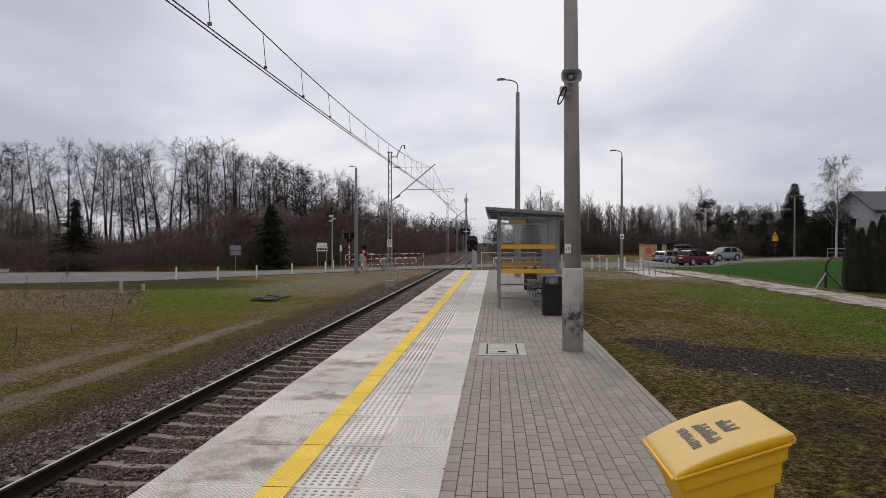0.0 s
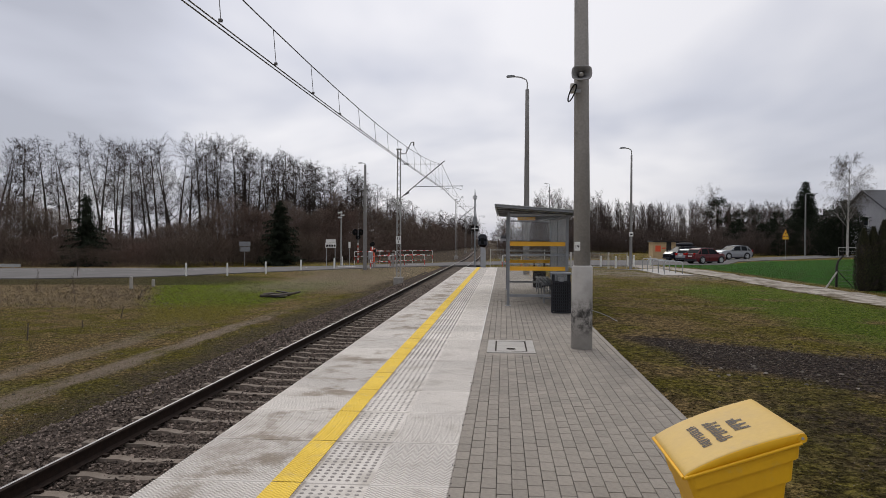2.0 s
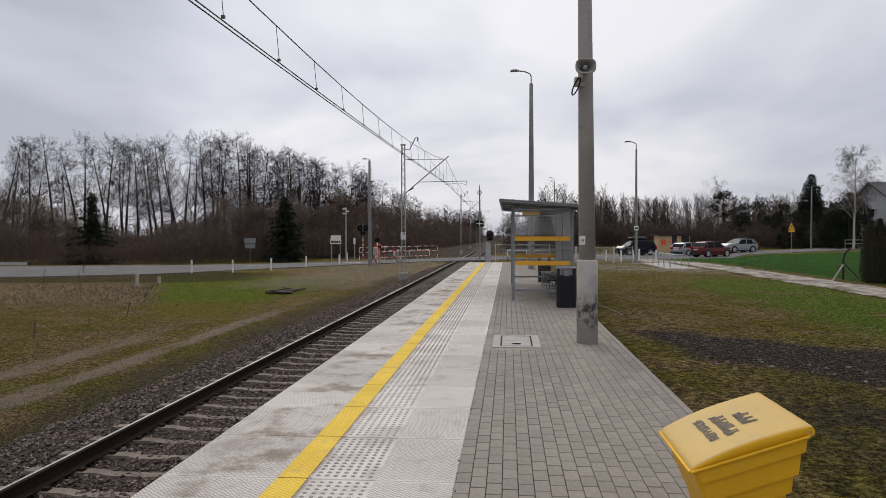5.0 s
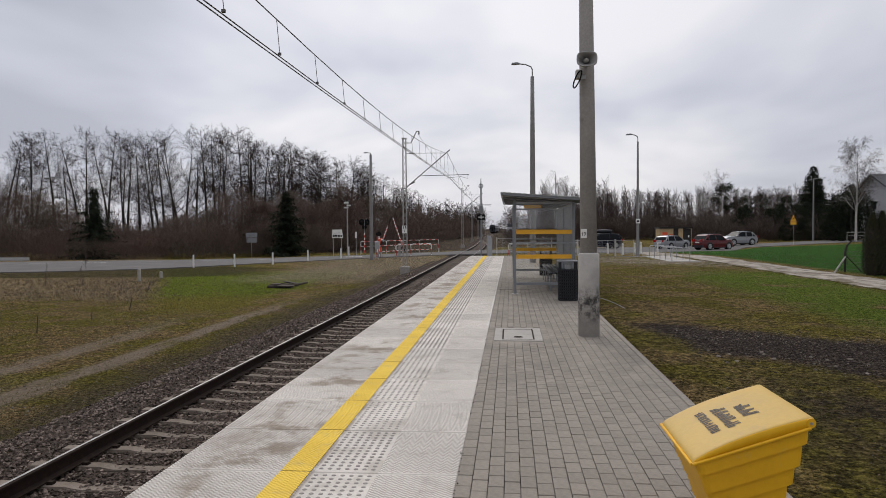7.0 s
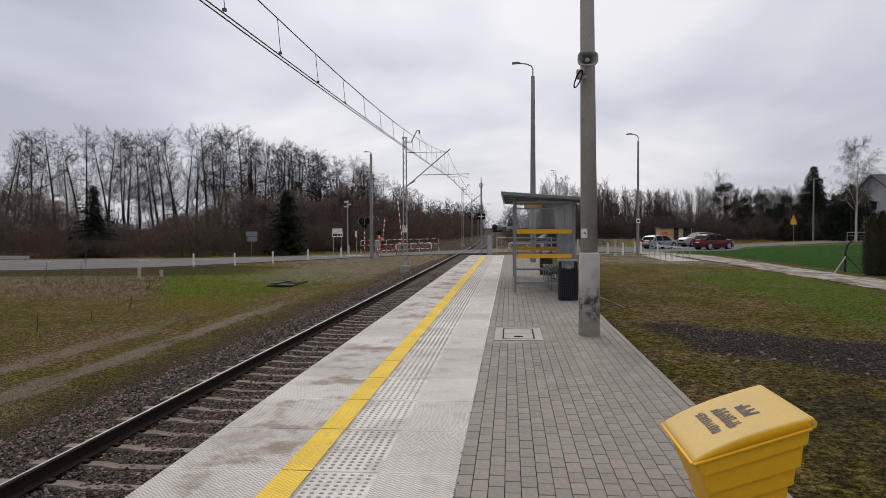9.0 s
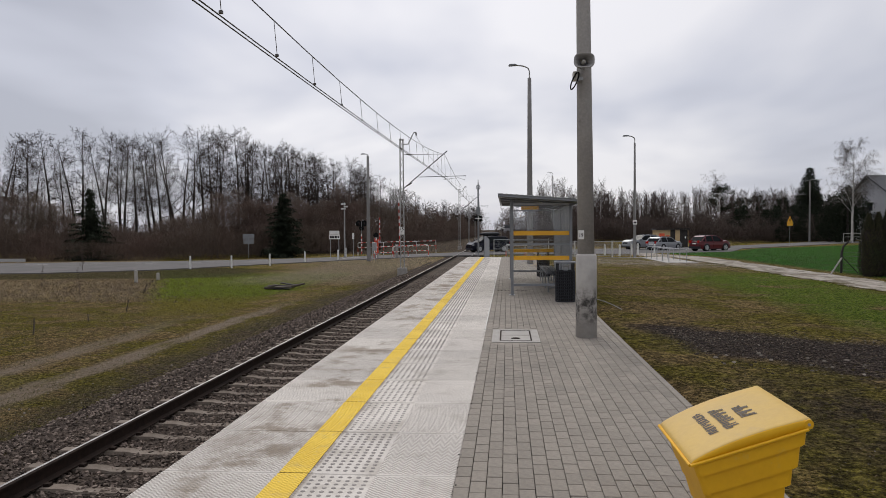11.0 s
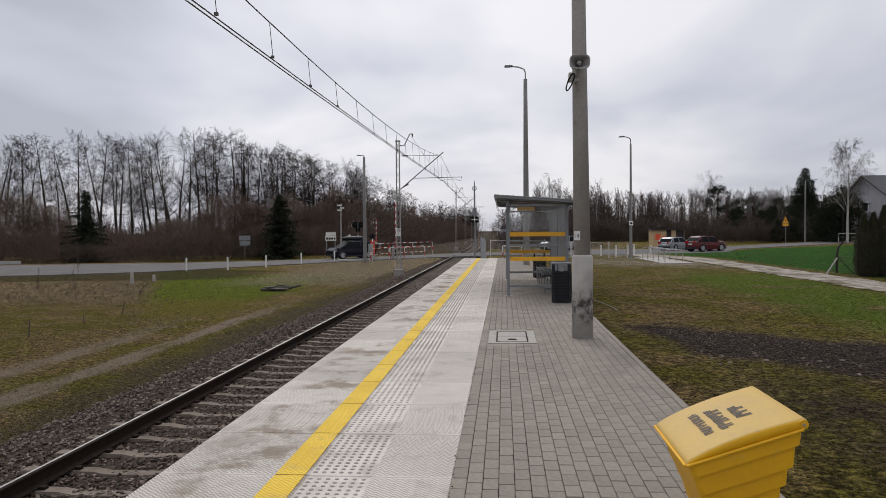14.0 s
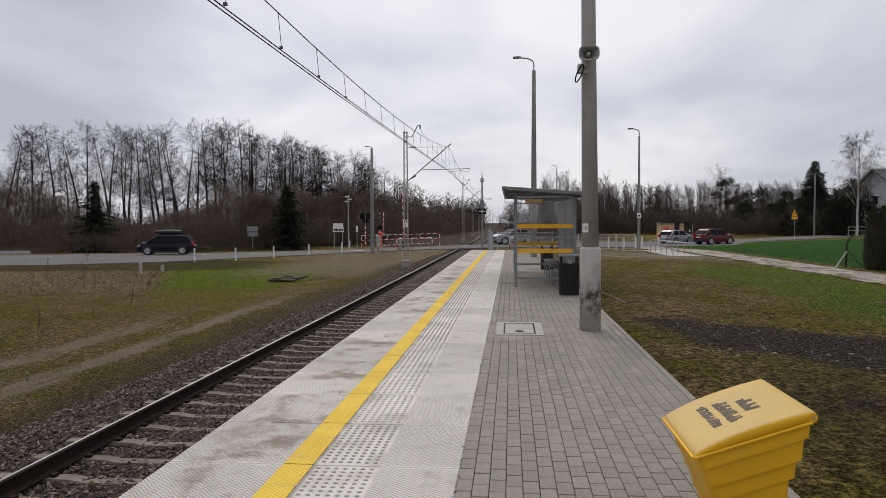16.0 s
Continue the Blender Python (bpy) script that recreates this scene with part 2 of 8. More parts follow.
# ---- building blocks ----
def thing(name, m, label, category, group="", kind=""):
    ob = new(name)
    ob.matrix_basis = m
    ob.empty_display_size = 0.1
    return tagged(ob, label, category, group, kind)


def mesh_of(name, bm, material, smooth=False):
    me = bpy.data.meshes.new(name)
    bm.to_mesh(me)
    bm.free()
    for x in material if isinstance(material, (list, tuple)) else (material,):
        me.materials.append(x)
    if smooth:
        me.polygons.foreach_set("use_smooth", [True] * len(me.polygons))
    return me


def part(name, bm, material, parent=None, label="", smooth=False, m=None):
    ob = new(name, bm if isinstance(bm, bpy.types.Mesh) else mesh_of(name, bm, material, smooth))
    ob.parent = parent
    if m is not None:
        ob.matrix_basis = m
    if label:
        ob["label"] = label
    return ob


def box(x0, y0, z0, x1, y1, z1, bm=None, mi=0):
    bm = bm or bmesh.new()
    v = [bm.verts.new((x, y, z)) for x in (x0, x1) for y in (y0, y1) for z in (z0, z1)]
    for q in ((0, 1, 3, 2), (4, 6, 7, 5), (0, 4, 5, 1), (2, 3, 7, 6), (0, 2, 6, 4), (1, 5, 7, 3)):
        bm.faces.new([v[i] for i in q]).material_index = mi
    return bm


def soft_box(x0, y0, z0, x1, y1, z1, r=0.01, seg=2):
    bm = box(x0, y0, z0, x1, y1, z1)
    bmesh.ops.bevel(bm, geom=bm.edges[:], offset=r, segments=seg, affect="EDGES", profile=0.5)
    return bm


def tube(points, radii, n=8, bm=None, caps=True, mi=0):
    """A round bar through points; radii: one number or one a point."""
    bm = bm or bmesh.new()
    pts = [Vector(p) for p in points]
    if not isinstance(radii, (list, tuple)):
        radii = [radii] * len(pts)
    rings, side = [], None
    for i, p in enumerate(pts):
        d = (pts[min(i + 1, len(pts) - 1)] - pts[max(i - 1, 0)]).normalized()
        if side is None:
            side = d.orthogonal().normalized()
        side = (side - d * side.dot(d)).normalized()
        up = d.cross(side)
        rings.append([bm.verts.new(p + (side * math.cos(a) + up * math.sin(a)) * radii[i]) for a in (2 * math.pi * (k + 0.5) / n for k in range(n))])
    for a, b in zip(rings, rings[1:]):
        for k in range(n):
            bm.faces.new((a[k], a[(k + 1) % n], b[(k + 1) % n], b[k])).material_index = mi
    if caps and n > 2:
        bm.faces.new(rings[0][::-1]).material_index = mi
        bm.faces.new(rings[-1]).material_index = mi
    return bm


def bar(p, q, r, n=8, bm=None, mi=0):
    return tube((p, q), r, n, bm, True, mi)


def prism(outline, y0, y1, bm=None, axis="y", mi=0):
    """An outline in two axes, drawn out along the third."""
    bm = bm or bmesh.new()
    at = {"y": lambda a, b, c: (a, c, b), "x": lambda a, b, c: (c, a, b), "z": lambda a, b, c: (a, b, c)}[axis]
    f = [bm.verts.new(at(a, b, y0)) for a, b in outline]
    g = [bm.verts.new(at(a, b, y1)) for a, b in outline]
    n = len(f)
    for i in range(n):
        bm.faces.new((f[i], f[(i + 1) % n], g[(i + 1) % n], g[i])).material_index = mi
    bm.faces.new(f[::-1]).material_index = mi
    bm.faces.new(g).material_index = mi
    bmesh.ops.recalc_face_normals(bm, faces=bm.faces[:])
    return bm


def smooth_step(a, b, x):
    x = min(1.0, max(0.0, (x - a) / (b - a)))
    return x * x * (3 - 2 * x)


def along(points, x):
    """Piecewise line through (x, value) points."""
    for (a, u), (b, v) in zip(points, points[1:]):
        if x <= b:
            return u + (v - u) * max(0.0, (x - a)) / (b - a)
    return points[-1][1]


# ---- the lie of the land ----
PLAT_L, PLAT_R, SLAB_R, PLAT_END = -2.31, 1.65, -0.350, 43.0
RAIL_Z, AXIS = -0.78, -4.0
# the lane that leads over the crossing: x, y and height
LANE = ((-400, -60, -1.2), (-70, 53, -1.05), (-45, 57.5, -1.02), (-30, 60.3, -1.0), (-22, 63.2, -0.97), (-16, 67.2, -0.93), (-10, 73.0, -0.87), (-4, 77.6, -0.80), (2, 80.2, -0.72), (8, 82.6, -0.70),
        (18, 87.0, -0.80), (26, 90.5, -0.66), (40, 96.5, -0.24), (60, 104, -0.1), (400, 210, 0.0))
LANE_Y = [(a, b) for a, b, c in LANE]
LANE_Z = [(a, c) for a, b, c in LANE]
ROAD_NEAR = ((-400, 12), (-30, 15.0), (-24, 14.0), (-19, 9.5), (-14, 7.2), (-8, 7.0), (0, 8.5), (6, 13), (12, 14.5), (22, 14), (26, 6.5), (400, 5.5))
ROAD_FAR = ((-400, 2.6), (-8, 2.4), (4, 2.6), (12, 4.5), (24, 4.5), (30, 2.4), (400, 2.4))


def track_x(y):
    """The axis of the line: straight past the platform, then bending off."""
    if y < 100:
        return AXIS
    if y < 390:
        return AXIS - 0.0239 * (y - 100) + 2.42e-5 * (y - 100) ** 2
    return AXIS - 4.9 - 0.00986 * (y - 390) + (y - 390) ** 2 / 700


def land(x, y):
    left = -1.27 + 0.03 * noise.noise((x * 0.3, y * 0.3, 0)) + 0.05 * noise.noise((x * 0.09, y * 0.09, 3))
    right = along(((1.6, -0.035), (3, -0.06), (9, -0.20), (30, -0.20), (90, 0.3), (400, 2.0)), x)
    right += 0.02 * noise.noise((x * 0.4, y * 0.4, 7)) - 0.30 * smooth_step(44, 66, y)
    if x > 1.66 and y < 44:
        right = min(right, -0.03)
    tx = track_x(y)
    z = left
    if x > tx - 3.6:
        z = left + (-1.04 - left) * smooth_step(tx - 2.95, tx - 1.85, x)
    plat = smooth_step(PLAT_END + 0.4, PLAT_END + 16, y)
    if x > tx + 1.2:
        if y < PLAT_END + 0.3:
            z = -1.04 if x < 1.4 else -1.04 + (right + 1.04) * smooth_step(1.4, 1.62, x)
        else:
            top = right + (-0.80 - right) * plat * (1 - smooth_step(4, 14, x))
            z = -1.04 + (top + 1.04) * smooth_step(tx + 1.3, tx + 2.6, x)
    ly, lz = along(LANE_Y, x), along(LANE_Z, x) - 0.08
    d = y - ly
    near, far = along(ROAD_NEAR, x), along(ROAD_FAR, x)
    w = smooth_step(-near - 7, -near - 0.4, d) * (1 - smooth_step(far + 0.6, far + 9, d))
    z = z + (lz - z) * w
    if d > far + 1:
        z = z + 0.4 * smooth_step(12, 60, d) * (1 - smooth_step(6, 20, abs(x - tx) * -1 + 26))
    if abs(x - track_x(y)) < 2.0:
        z = min(z, -1.04)
    return z


class Nodes:
    """Short hand for node arithmetic."""

    def __init__(self, name):
        self.m = bpy.data.materials.new(name)
        self.m.use_nodes = True
        self.n, self.l = self.m.node_tree.nodes, self.m.node_tree.links
        self.b = self.n["Principled BSDF"]
        self.b.inputs["Specular IOR Level"].default_value = 0.03
        self.p = self.n.new("ShaderNodeNewGeometry").outputs["Position"]
        s = self.n.new("ShaderNodeSeparateXYZ")
        self.l.new(self.p, s.inputs[0])
        self.x, self.y = s.outputs["X"], s.outputs["Y"]

    def put(self, v, slot):
        if isinstance(v, tuple):
            slot.default_value = (*v, 1) if len(slot.default_value) == 4 else v
        elif isinstance(v, (int, float)):
            slot.default_value = v
        else:
            self.l.new(v, slot)

    def math(self, op, a, b=0.0):
        t = self.n.new("ShaderNodeMath")
        t.operation = op
        self.put(a, t.inputs[0])
        self.put(b, t.inputs[1])
        return t.outputs[0]

    def noise(self, scale, detail=6, rough=0.6, stretch=None):
        t = self.n.new("ShaderNodeTexNoise")
        t.inputs["Scale"].default_value, t.inputs["Detail"].default_value, t.inputs["Roughness"].default_value = scale, detail, rough
        v = self.p
        if stretch:
            k = self.n.new("ShaderNodeVectorMath")
            k.operation = "MULTIPLY"
            k.inputs[1].default_value = stretch
            self.l.new(v, k.inputs[0])
            v = k.outputs[0]
        self.l.new(v, t.inputs["Vector"])
        return t.outputs["Fac"]

    def ramp(self, v, lo, hi, a=0.0, b=1.0):
        t = self.n.new("ShaderNodeMapRange")
        t.interpolation_type = "SMOOTHSTEP"
        for slot, u in (("From Min", lo), ("From Max", hi), ("To Min", a), ("To Max", b)):
            t.inputs[slot].default_value = u
        self.put(v, t.inputs["Value"])
        return t.outputs["Result"]

    def mix(self, f, a, b):
        t = self.n.new("ShaderNodeMix")
        t.data_type = "RGBA"
        self.put(f, t.inputs["Factor"])
        self.put(a, t.inputs["A"])
        self.put(b, t.inputs["B"])
        return t.outputs["Result"]

    def mul(self, *vs):
        out = vs[0]
        for v in vs[1:]:
            out = self.math("MULTIPLY", out, v)
        return out

    def band(self, v, lo, hi, soft):
        return self.mul(self.ramp(v, lo - soft, lo + soft), self.ramp(v, hi - soft, hi + soft, 1.0, 0.0))

    def done(self, color, rough, bump=None, strength=0.5, distance=0.03):
        self.put(color, self.b.inputs["Base Color"])
        self.put(rough, self.b.inputs["Roughness"])
        if bump is not None:
            t = self.n.new("ShaderNodeBump")
            t.inputs["Strength"].default_value, t.inputs["Distance"].default_value = strength, distance
            self.l.new(bump, t.inputs["Height"])
            self.l.new(t.outputs["Normal"], self.b.inputs["Normal"])
        return self.m


def ground_material():
    k = Nodes("rough_turf")
    wob = k.math("SUBTRACT", k.noise(0.35, 5, 0.7), 0.5)
    x = k.math("ADD", k.x, k.math("MULTIPLY", wob, 3.0))
    y = k.math("ADD", k.y, k.math("MULTIPLY", k.math("SUBTRACT", k.noise(0.27, 5, 0.7), 0.5), 5.0))
    patch, grain, clump, tuft = k.noise(0.5, 6, 0.65), k.noise(30, 4, 0.8), k.noise(5.5, 7, 0.74), k.noise(13, 5, 0.72)
    dead, moss = (0.134, 0.094, 0.040), (0.090, 0.077, 0.012)
    c = k.mix(k.ramp(patch, 0.40, 0.58), dead, moss)
    c = k.mix(k.ramp(clump, 0.47, 0.66, 0.0, 0.8), c, (0.022, 0.017, 0.009))
    # the green patch beyond the line: fresh towards the road, yellowing towards the cart track
    lean = k.math("ADD", k.math("ADD", k.x, k.math("MULTIPLY", wob, 1.5)), k.math("MULTIPLY", k.math("SUBTRACT", k.y, 22.8), 0.47))
    green = k.mul(k.ramp(lean, -12.4, -10.8), k.ramp(x, -10.9, -9.6, 1.0, 0.0), k.band(y, 24, 49, 2.5))
    crop = k.mul(k.ramp(k.x, 12.6, 13.6), k.ramp(y, 18, 22), k.ramp(k.math("SUBTRACT", k.y, k.math("MULTIPLY", k.x, 0.45)), 66, 70, 1.0, 0.0))
    near_green = k.mul(k.band(x, 6.2, 10.4, 0.9), k.band(y, 11.5, 30, 3), k.ramp(patch, 0.30, 0.48))
    fresh = k.mix(k.ramp(clump, 0.3, 0.7), (0.060, 0.100, 0.005), (0.086, 0.088, 0.007))
    fresh = k.mix(k.ramp(y, 28, 33, 1.0, 0.0), fresh, k.mix(k.ramp(tuft, 0.4, 0.6), (0.125, 0.112, 0.010), (0.085, 0.068, 0.014)))
    c = k.mix(k.math("MULTIPLY", green, k.ramp(patch, 0.22, 0.45, 0.55, 1.0)), c, fresh)
    c = k.mix(k.math("MULTIPLY", near_green, 0.9), c, k.mix(k.ramp(tuft, 0.36, 0.62), (0.056, 0.118, 0.007), (0.066, 0.082, 0.010)))
    young = k.mix(k.ramp(k.noise(1.1, 7, 0.75), 0.36, 0.64), (0.018, 0.080, 0.008), (0.022, 0.046, 0.008))
    c = k.mix(crop, c, k.mix(k.ramp(clump, 0.5, 0.7, 0.0, 0.6), young, (0.040, 0.034, 0.016)))
    # bare dark soil with rubble beside the platform
    soil = k.mul(k.ramp(x, 1.6, 2.6), k.band(k.math("ADD", y, k.math("MULTIPLY", k.x, 0.35)), 10.2, 13.6, 0.5), k.ramp(k.math("ADD", k.y, k.math("MULTIPLY", k.x, 1.1)), 12.0, 13.2))
    c = k.mix(k.math("MULTIPLY", soil, k.ramp(clump, 0.25, 0.5, 0.8, 1.0)), c, k.mix(k.ramp(grain, 0.35, 0.7), (0.016, 0.012, 0.011), (0.058, 0.045, 0.038)))
    # damp brown earth near the platform edge
    damp = k.mul(k.ramp(y, 9.5, 7.0), k.ramp(k.x, 1.9, 3.0), k.ramp(k.noise(1.1, 6, 0.7), 0.40, 0.54, 0.15, 1.0))
    c = k.mix(damp, c, k.mix(k.ramp(clump, 0.35, 0.6), (0.062, 0.046, 0.026), (0.028, 0.022, 0.014)))
    muddy = k.mul(k.band(x, 4.0, 11.5, 1.5), k.band(y, 35, 43, 2.5))
    c = k.mix(k.math("MULTIPLY", muddy, k.ramp(k.noise(1.5, 6, 0.7), 0.38, 0.56, 0.05, 0.9)), c, (0.185, 0.158, 0.128))
    way = k.math("ADD", k.x, k.math("MULTIPLY", k.math("SUBTRACT", k.noise(0.5, 3, 0.5), 0.5), 0.8))
    # the two ruts of a cart track beyond the line, and trodden ground by the crossing
    rut = k.math("ADD", k.band(way, -9.0, -8.35, 0.16), k.math("MULTIPLY", k.band(way, -10.9, -10.1, 0.25), k.ramp(k.y, 26, 15, 0.0, 1.0)))
    rut = k.math("ADD", rut, k.mul(k.band(way, -11.0, -8.3, 0.5), k.ramp(k.y, 14.5, 10.5, 0.0, 0.6)))
    streak = k.noise(1.6, 6, 0.7, (1.0, 0.22, 1.0))
    rut = k.mul(k.math("MINIMUM", rut, 1.0), k.ramp(k.y, 31, 22, 0.1, 1.0), k.ramp(streak, 0.30, 0.54, 0.25, 1.0))
    c = k.mix(k.math("MINIMUM", rut, 1.0), c, k.mix(k.ramp(grain, 0.3, 0.7), (0.215, 0.172, 0.130), (0.150, 0.118, 0.088)))
    trod = k.mul(k.band(x, -15.5, -6.0, 2.0), k.band(y, 40, 70, 3.5))
    c = k.mix(k.math("MULTIPLY", trod, k.ramp(tuft, 0.3, 0.6, 0.95, 0.55)), c, k.mix(k.ramp(clump, 0.40, 0.60), (0.235, 0.192, 0.150), (0.080, 0.062, 0.043)))
    # dark trodden earth along the foot of the ballast
    strip = k.band(x, -7.9, -5.5, 0.6)
    c = k.mix(k.mul(strip, k.ramp(k.y, 60, 50, 0.0, 0.85)), c, k.mix(k.ramp(clump, 0.50, 0.66), (0.052, 0.040, 0.029), (0.068, 0.060, 0.010)))
    straw = k.mul(k.ramp(lean, -11.2, -13.2), k.ramp(x, -60, -52), k.ramp(y, 27.5, 31.5))
    c = k.mix(k.math("MULTIPLY", straw, k.ramp(patch, 0.3, 0.6, 0.35, 0.9)), c, (0.165, 0.120, 0.068))
    # a dark green-brown band just below the road edge
    skew = k.math("SUBTRACT", k.y, k.math("MULTIPLY", k.x, 0.25))
    verge_band = k.mul(k.band(k.math("ADD", skew, wob), 48.6, 57, 0.5), k.ramp(x, -15, -19))
    c = k.mix(k.math("MULTIPLY", verge_band, 0.85), c, (0.030, 0.027, 0.010))
    wood = k.math("MULTIPLY", k.ramp(k.y, 84, 90), k.ramp(k.x, -6, -12))
    c = k.mix(wood, c, (0.036, 0.026, 0.019))
    bank = k.mul(k.ramp(k.y, 90, 98), k.band(k.x, -22.0, 14.0, 2.0))
    c = k.mix(bank, c, k.mix(k.ramp(clump, 0.4, 0.6), (0.060, 0.046, 0.032), (0.030, 0.023, 0.017)))
    # bleached stalks and dark gaps, blade by blade
    c = k.mix(k.ramp(k.noise(46, 3, 0.7), 0.60, 0.70, 0.0, 0.55), c, (0.230, 0.180, 0.105))
    shade = k.n.new("ShaderNodeVectorMath")
    shade.operation = "SCALE"
    k.l.new(c, shade.inputs[0])
    rough = k.math("MULTIPLY", k.ramp(grain, 0.34, 0.66, 0.30, 2.15), k.ramp(tuft, 0.38, 0.62, 0.40, 1.8))
    # the ruts are worn smooth
    rough = k.math("ADD", rough, k.mul(rut, 0.75, k.math("SUBTRACT", 1.3, rough)))
    k.l.new(rough, shade.inputs["Scale"])
    return k.done(shade.outputs[0], 0.97, k.math("ADD", k.math("MULTIPLY", clump, 2.0), k.math("ADD", grain, tuft)), 1.0, 0.08)


def build_ground():
    xs = sorted(set([round(v, 3) for v in list(np.arange(-44, -7.6, 1.0)) + list(np.arange(-7.6, 2.4, 0.31)) + list(np.arange(2.4, 44, 0.9))]))
    edge = [60, 90, 140, 220, 400, 800, 1600, 3000]
    xs = [-e for e in edge[::-1]] + xs + edge
    ys = [-3000, -1000, -300, -100, -40, -20] + list(np.arange(-10, 42.5, 1.0)) + [42.9, 43.2, 43.45, 43.8] + list(np.arange(44.5, 104, 0.9)) + [106, 110, 116, 124, 134, 146, 160, 180, 210, 250, 300, 360, 430, 520, 700, 1000, 1600, 3000]
    vs = [(x, y, land(x, y)) for y in ys for x in xs]
    w = len(xs)
    fs = [(j * w + i, j * w + i + 1, (j + 1) * w + i + 1, (j + 1) * w + i) for j in range(len(ys) - 1) for i in range(w - 1)]
    me = bpy.data.meshes.new("ground")
    me.from_pydata(vs, [], fs)
    me.polygons.foreach_set("use_smooth", [True] * len(fs))
    me.materials.append(ground_material())
    tagged(new("ground", me), "patchy late-winter turf with moss, dead grass and bare soil", "ground", kind="structure")


build_ground()


def ribbon(name, rows, material, label, category, lift=0.0):
    """A strip through rows of (left, right) points, with a little thickness."""
    bm = bmesh.new()
    top = [[bm.verts.new(Vector(p) + Vector((0, 0, lift))) for p in r] for r in rows]
    low = [[bm.verts.new(Vector(p) + Vector((0, 0, lift - 0.12))) for p in (r[0], r[-1])] for r in rows]
    for a, b in zip(top, top[1:]):
        for i in range(len(a) - 1):
            bm.faces.new((a[i], a[i + 1], b[i + 1], b[i]))
    for (a, b), (c, d) in zip(zip(top, low), zip(top[1:], low[1:])):
        bm.faces.new((a[0], c[0], d[0], b[0]))
        bm.faces.new((a[-1], b[1], d[1], c[-1]))
    bmesh.ops.recalc_face_normals(bm, faces=bm.faces[:])
    return tagged(part(name, bm, material), label, category, kind="structure")


def lane_way(x):
    a, b = along(LANE_Y, x - 1.5), along(LANE_Y, x + 1.5)
    return math.atan2(b - a, 3.0)


def build_road():
    rows = []
    for x in list(np.arange(-120, 100.1, 2.0)):
        y, z = along(LANE_Y, x), along(LANE_Z, x)
        near, far = along(ROAD_NEAR, x), along(ROAD_FAR, x)
        rows.append([(x, y - near + (near + far) * f, z - 0.035 * abs(f - 0.6)) for f in (0, 0.2, 0.4, 0.6, 0.8, 1)])
    ribbon("road", rows, M["asphalt"], "grey worn asphalt country road over the crossing", "road")
    bm = bmesh.new()
    for x in list(np.arange(-60, -9, 4.2)) + list(np.arange(20, 60, 4.2)):
        x0, x1 = x, x + 1.7
        q = []
        for xx, s in ((x0, 0), (x1, 0), (x1, 0.14), (x0, 0.14)):
            q.append(bm.verts.new((xx, along(LANE_Y, xx) - 2.2 + s, along(LANE_Z, xx) + 0.006)))
        bm.faces.new(q)
    x0, y0 = -14.9, 65.6
    bm.faces.new([bm.verts.new((x0 + a, y0 + b, along(LANE_Z, x0) + 0.008)) for a, b in ((0, 0), (1.5, 0.5), (1.3, 1.0), (-0.2, 0.5))])
    tagged(part("road_marking", bm, M["offwhite"]), "worn white dashed centre line on the road", "road marking", kind="structure")
    # the pale gravel lane beside the field
    rows = [[(10.3 + 0.35 * noise.noise((y * 0.45, 0, 0)), y, land(10.3, y) + 0.015), (11.3, y, land(11.3, y) + 0.05), (12.3 + 0.3 * noise.noise((y * 0.45, 5, 0)), y, land(12.3, y) + 0.015)] for y in np.arange(-20, 69, 0.75)]
    k = Nodes("pale_gravel_lane")
    n1, n2, n3 = k.noise(1.1, 7, 0.72), k.noise(14, 5, 0.75), k.noise(2.4, 6, 0.7, (1.0, 0.25, 1.0))
    off = k.math("ABSOLUTE", k.math("SUBTRACT", k.x, 11.3))
    c = k.mix(k.ramp(n3, 0.40, 0.62), (0.36, 0.33, 0.29), (0.20, 0.175, 0.145))
    c = k.mix(k.ramp(n1, 0.50, 0.62, 0.0, 0.75), c, (0.105, 0.086, 0.062))
    verge = k.ramp(k.math("ADD", off, k.math("MULTIPLY", k.math("SUBTRACT", n1, 0.5), 1.6)), 0.86, 1.06)
    c = k.mix(verge, c, k.mix(k.ramp(n2, 0.4, 0.6), (0.078, 0.070, 0.014), (0.036, 0.028, 0.014)))
    c = k.mix(k.ramp(n2, 0.55, 0.70, 0.0, 0.5), c, (0.09, 0.075, 0.055))
    lane = k.done(c, 1.0, n2, 0.8, 0.03)
    ribbon("gravel_lane", rows, lane, "pale compacted gravel lane beside the crop", "lane")


build_road()

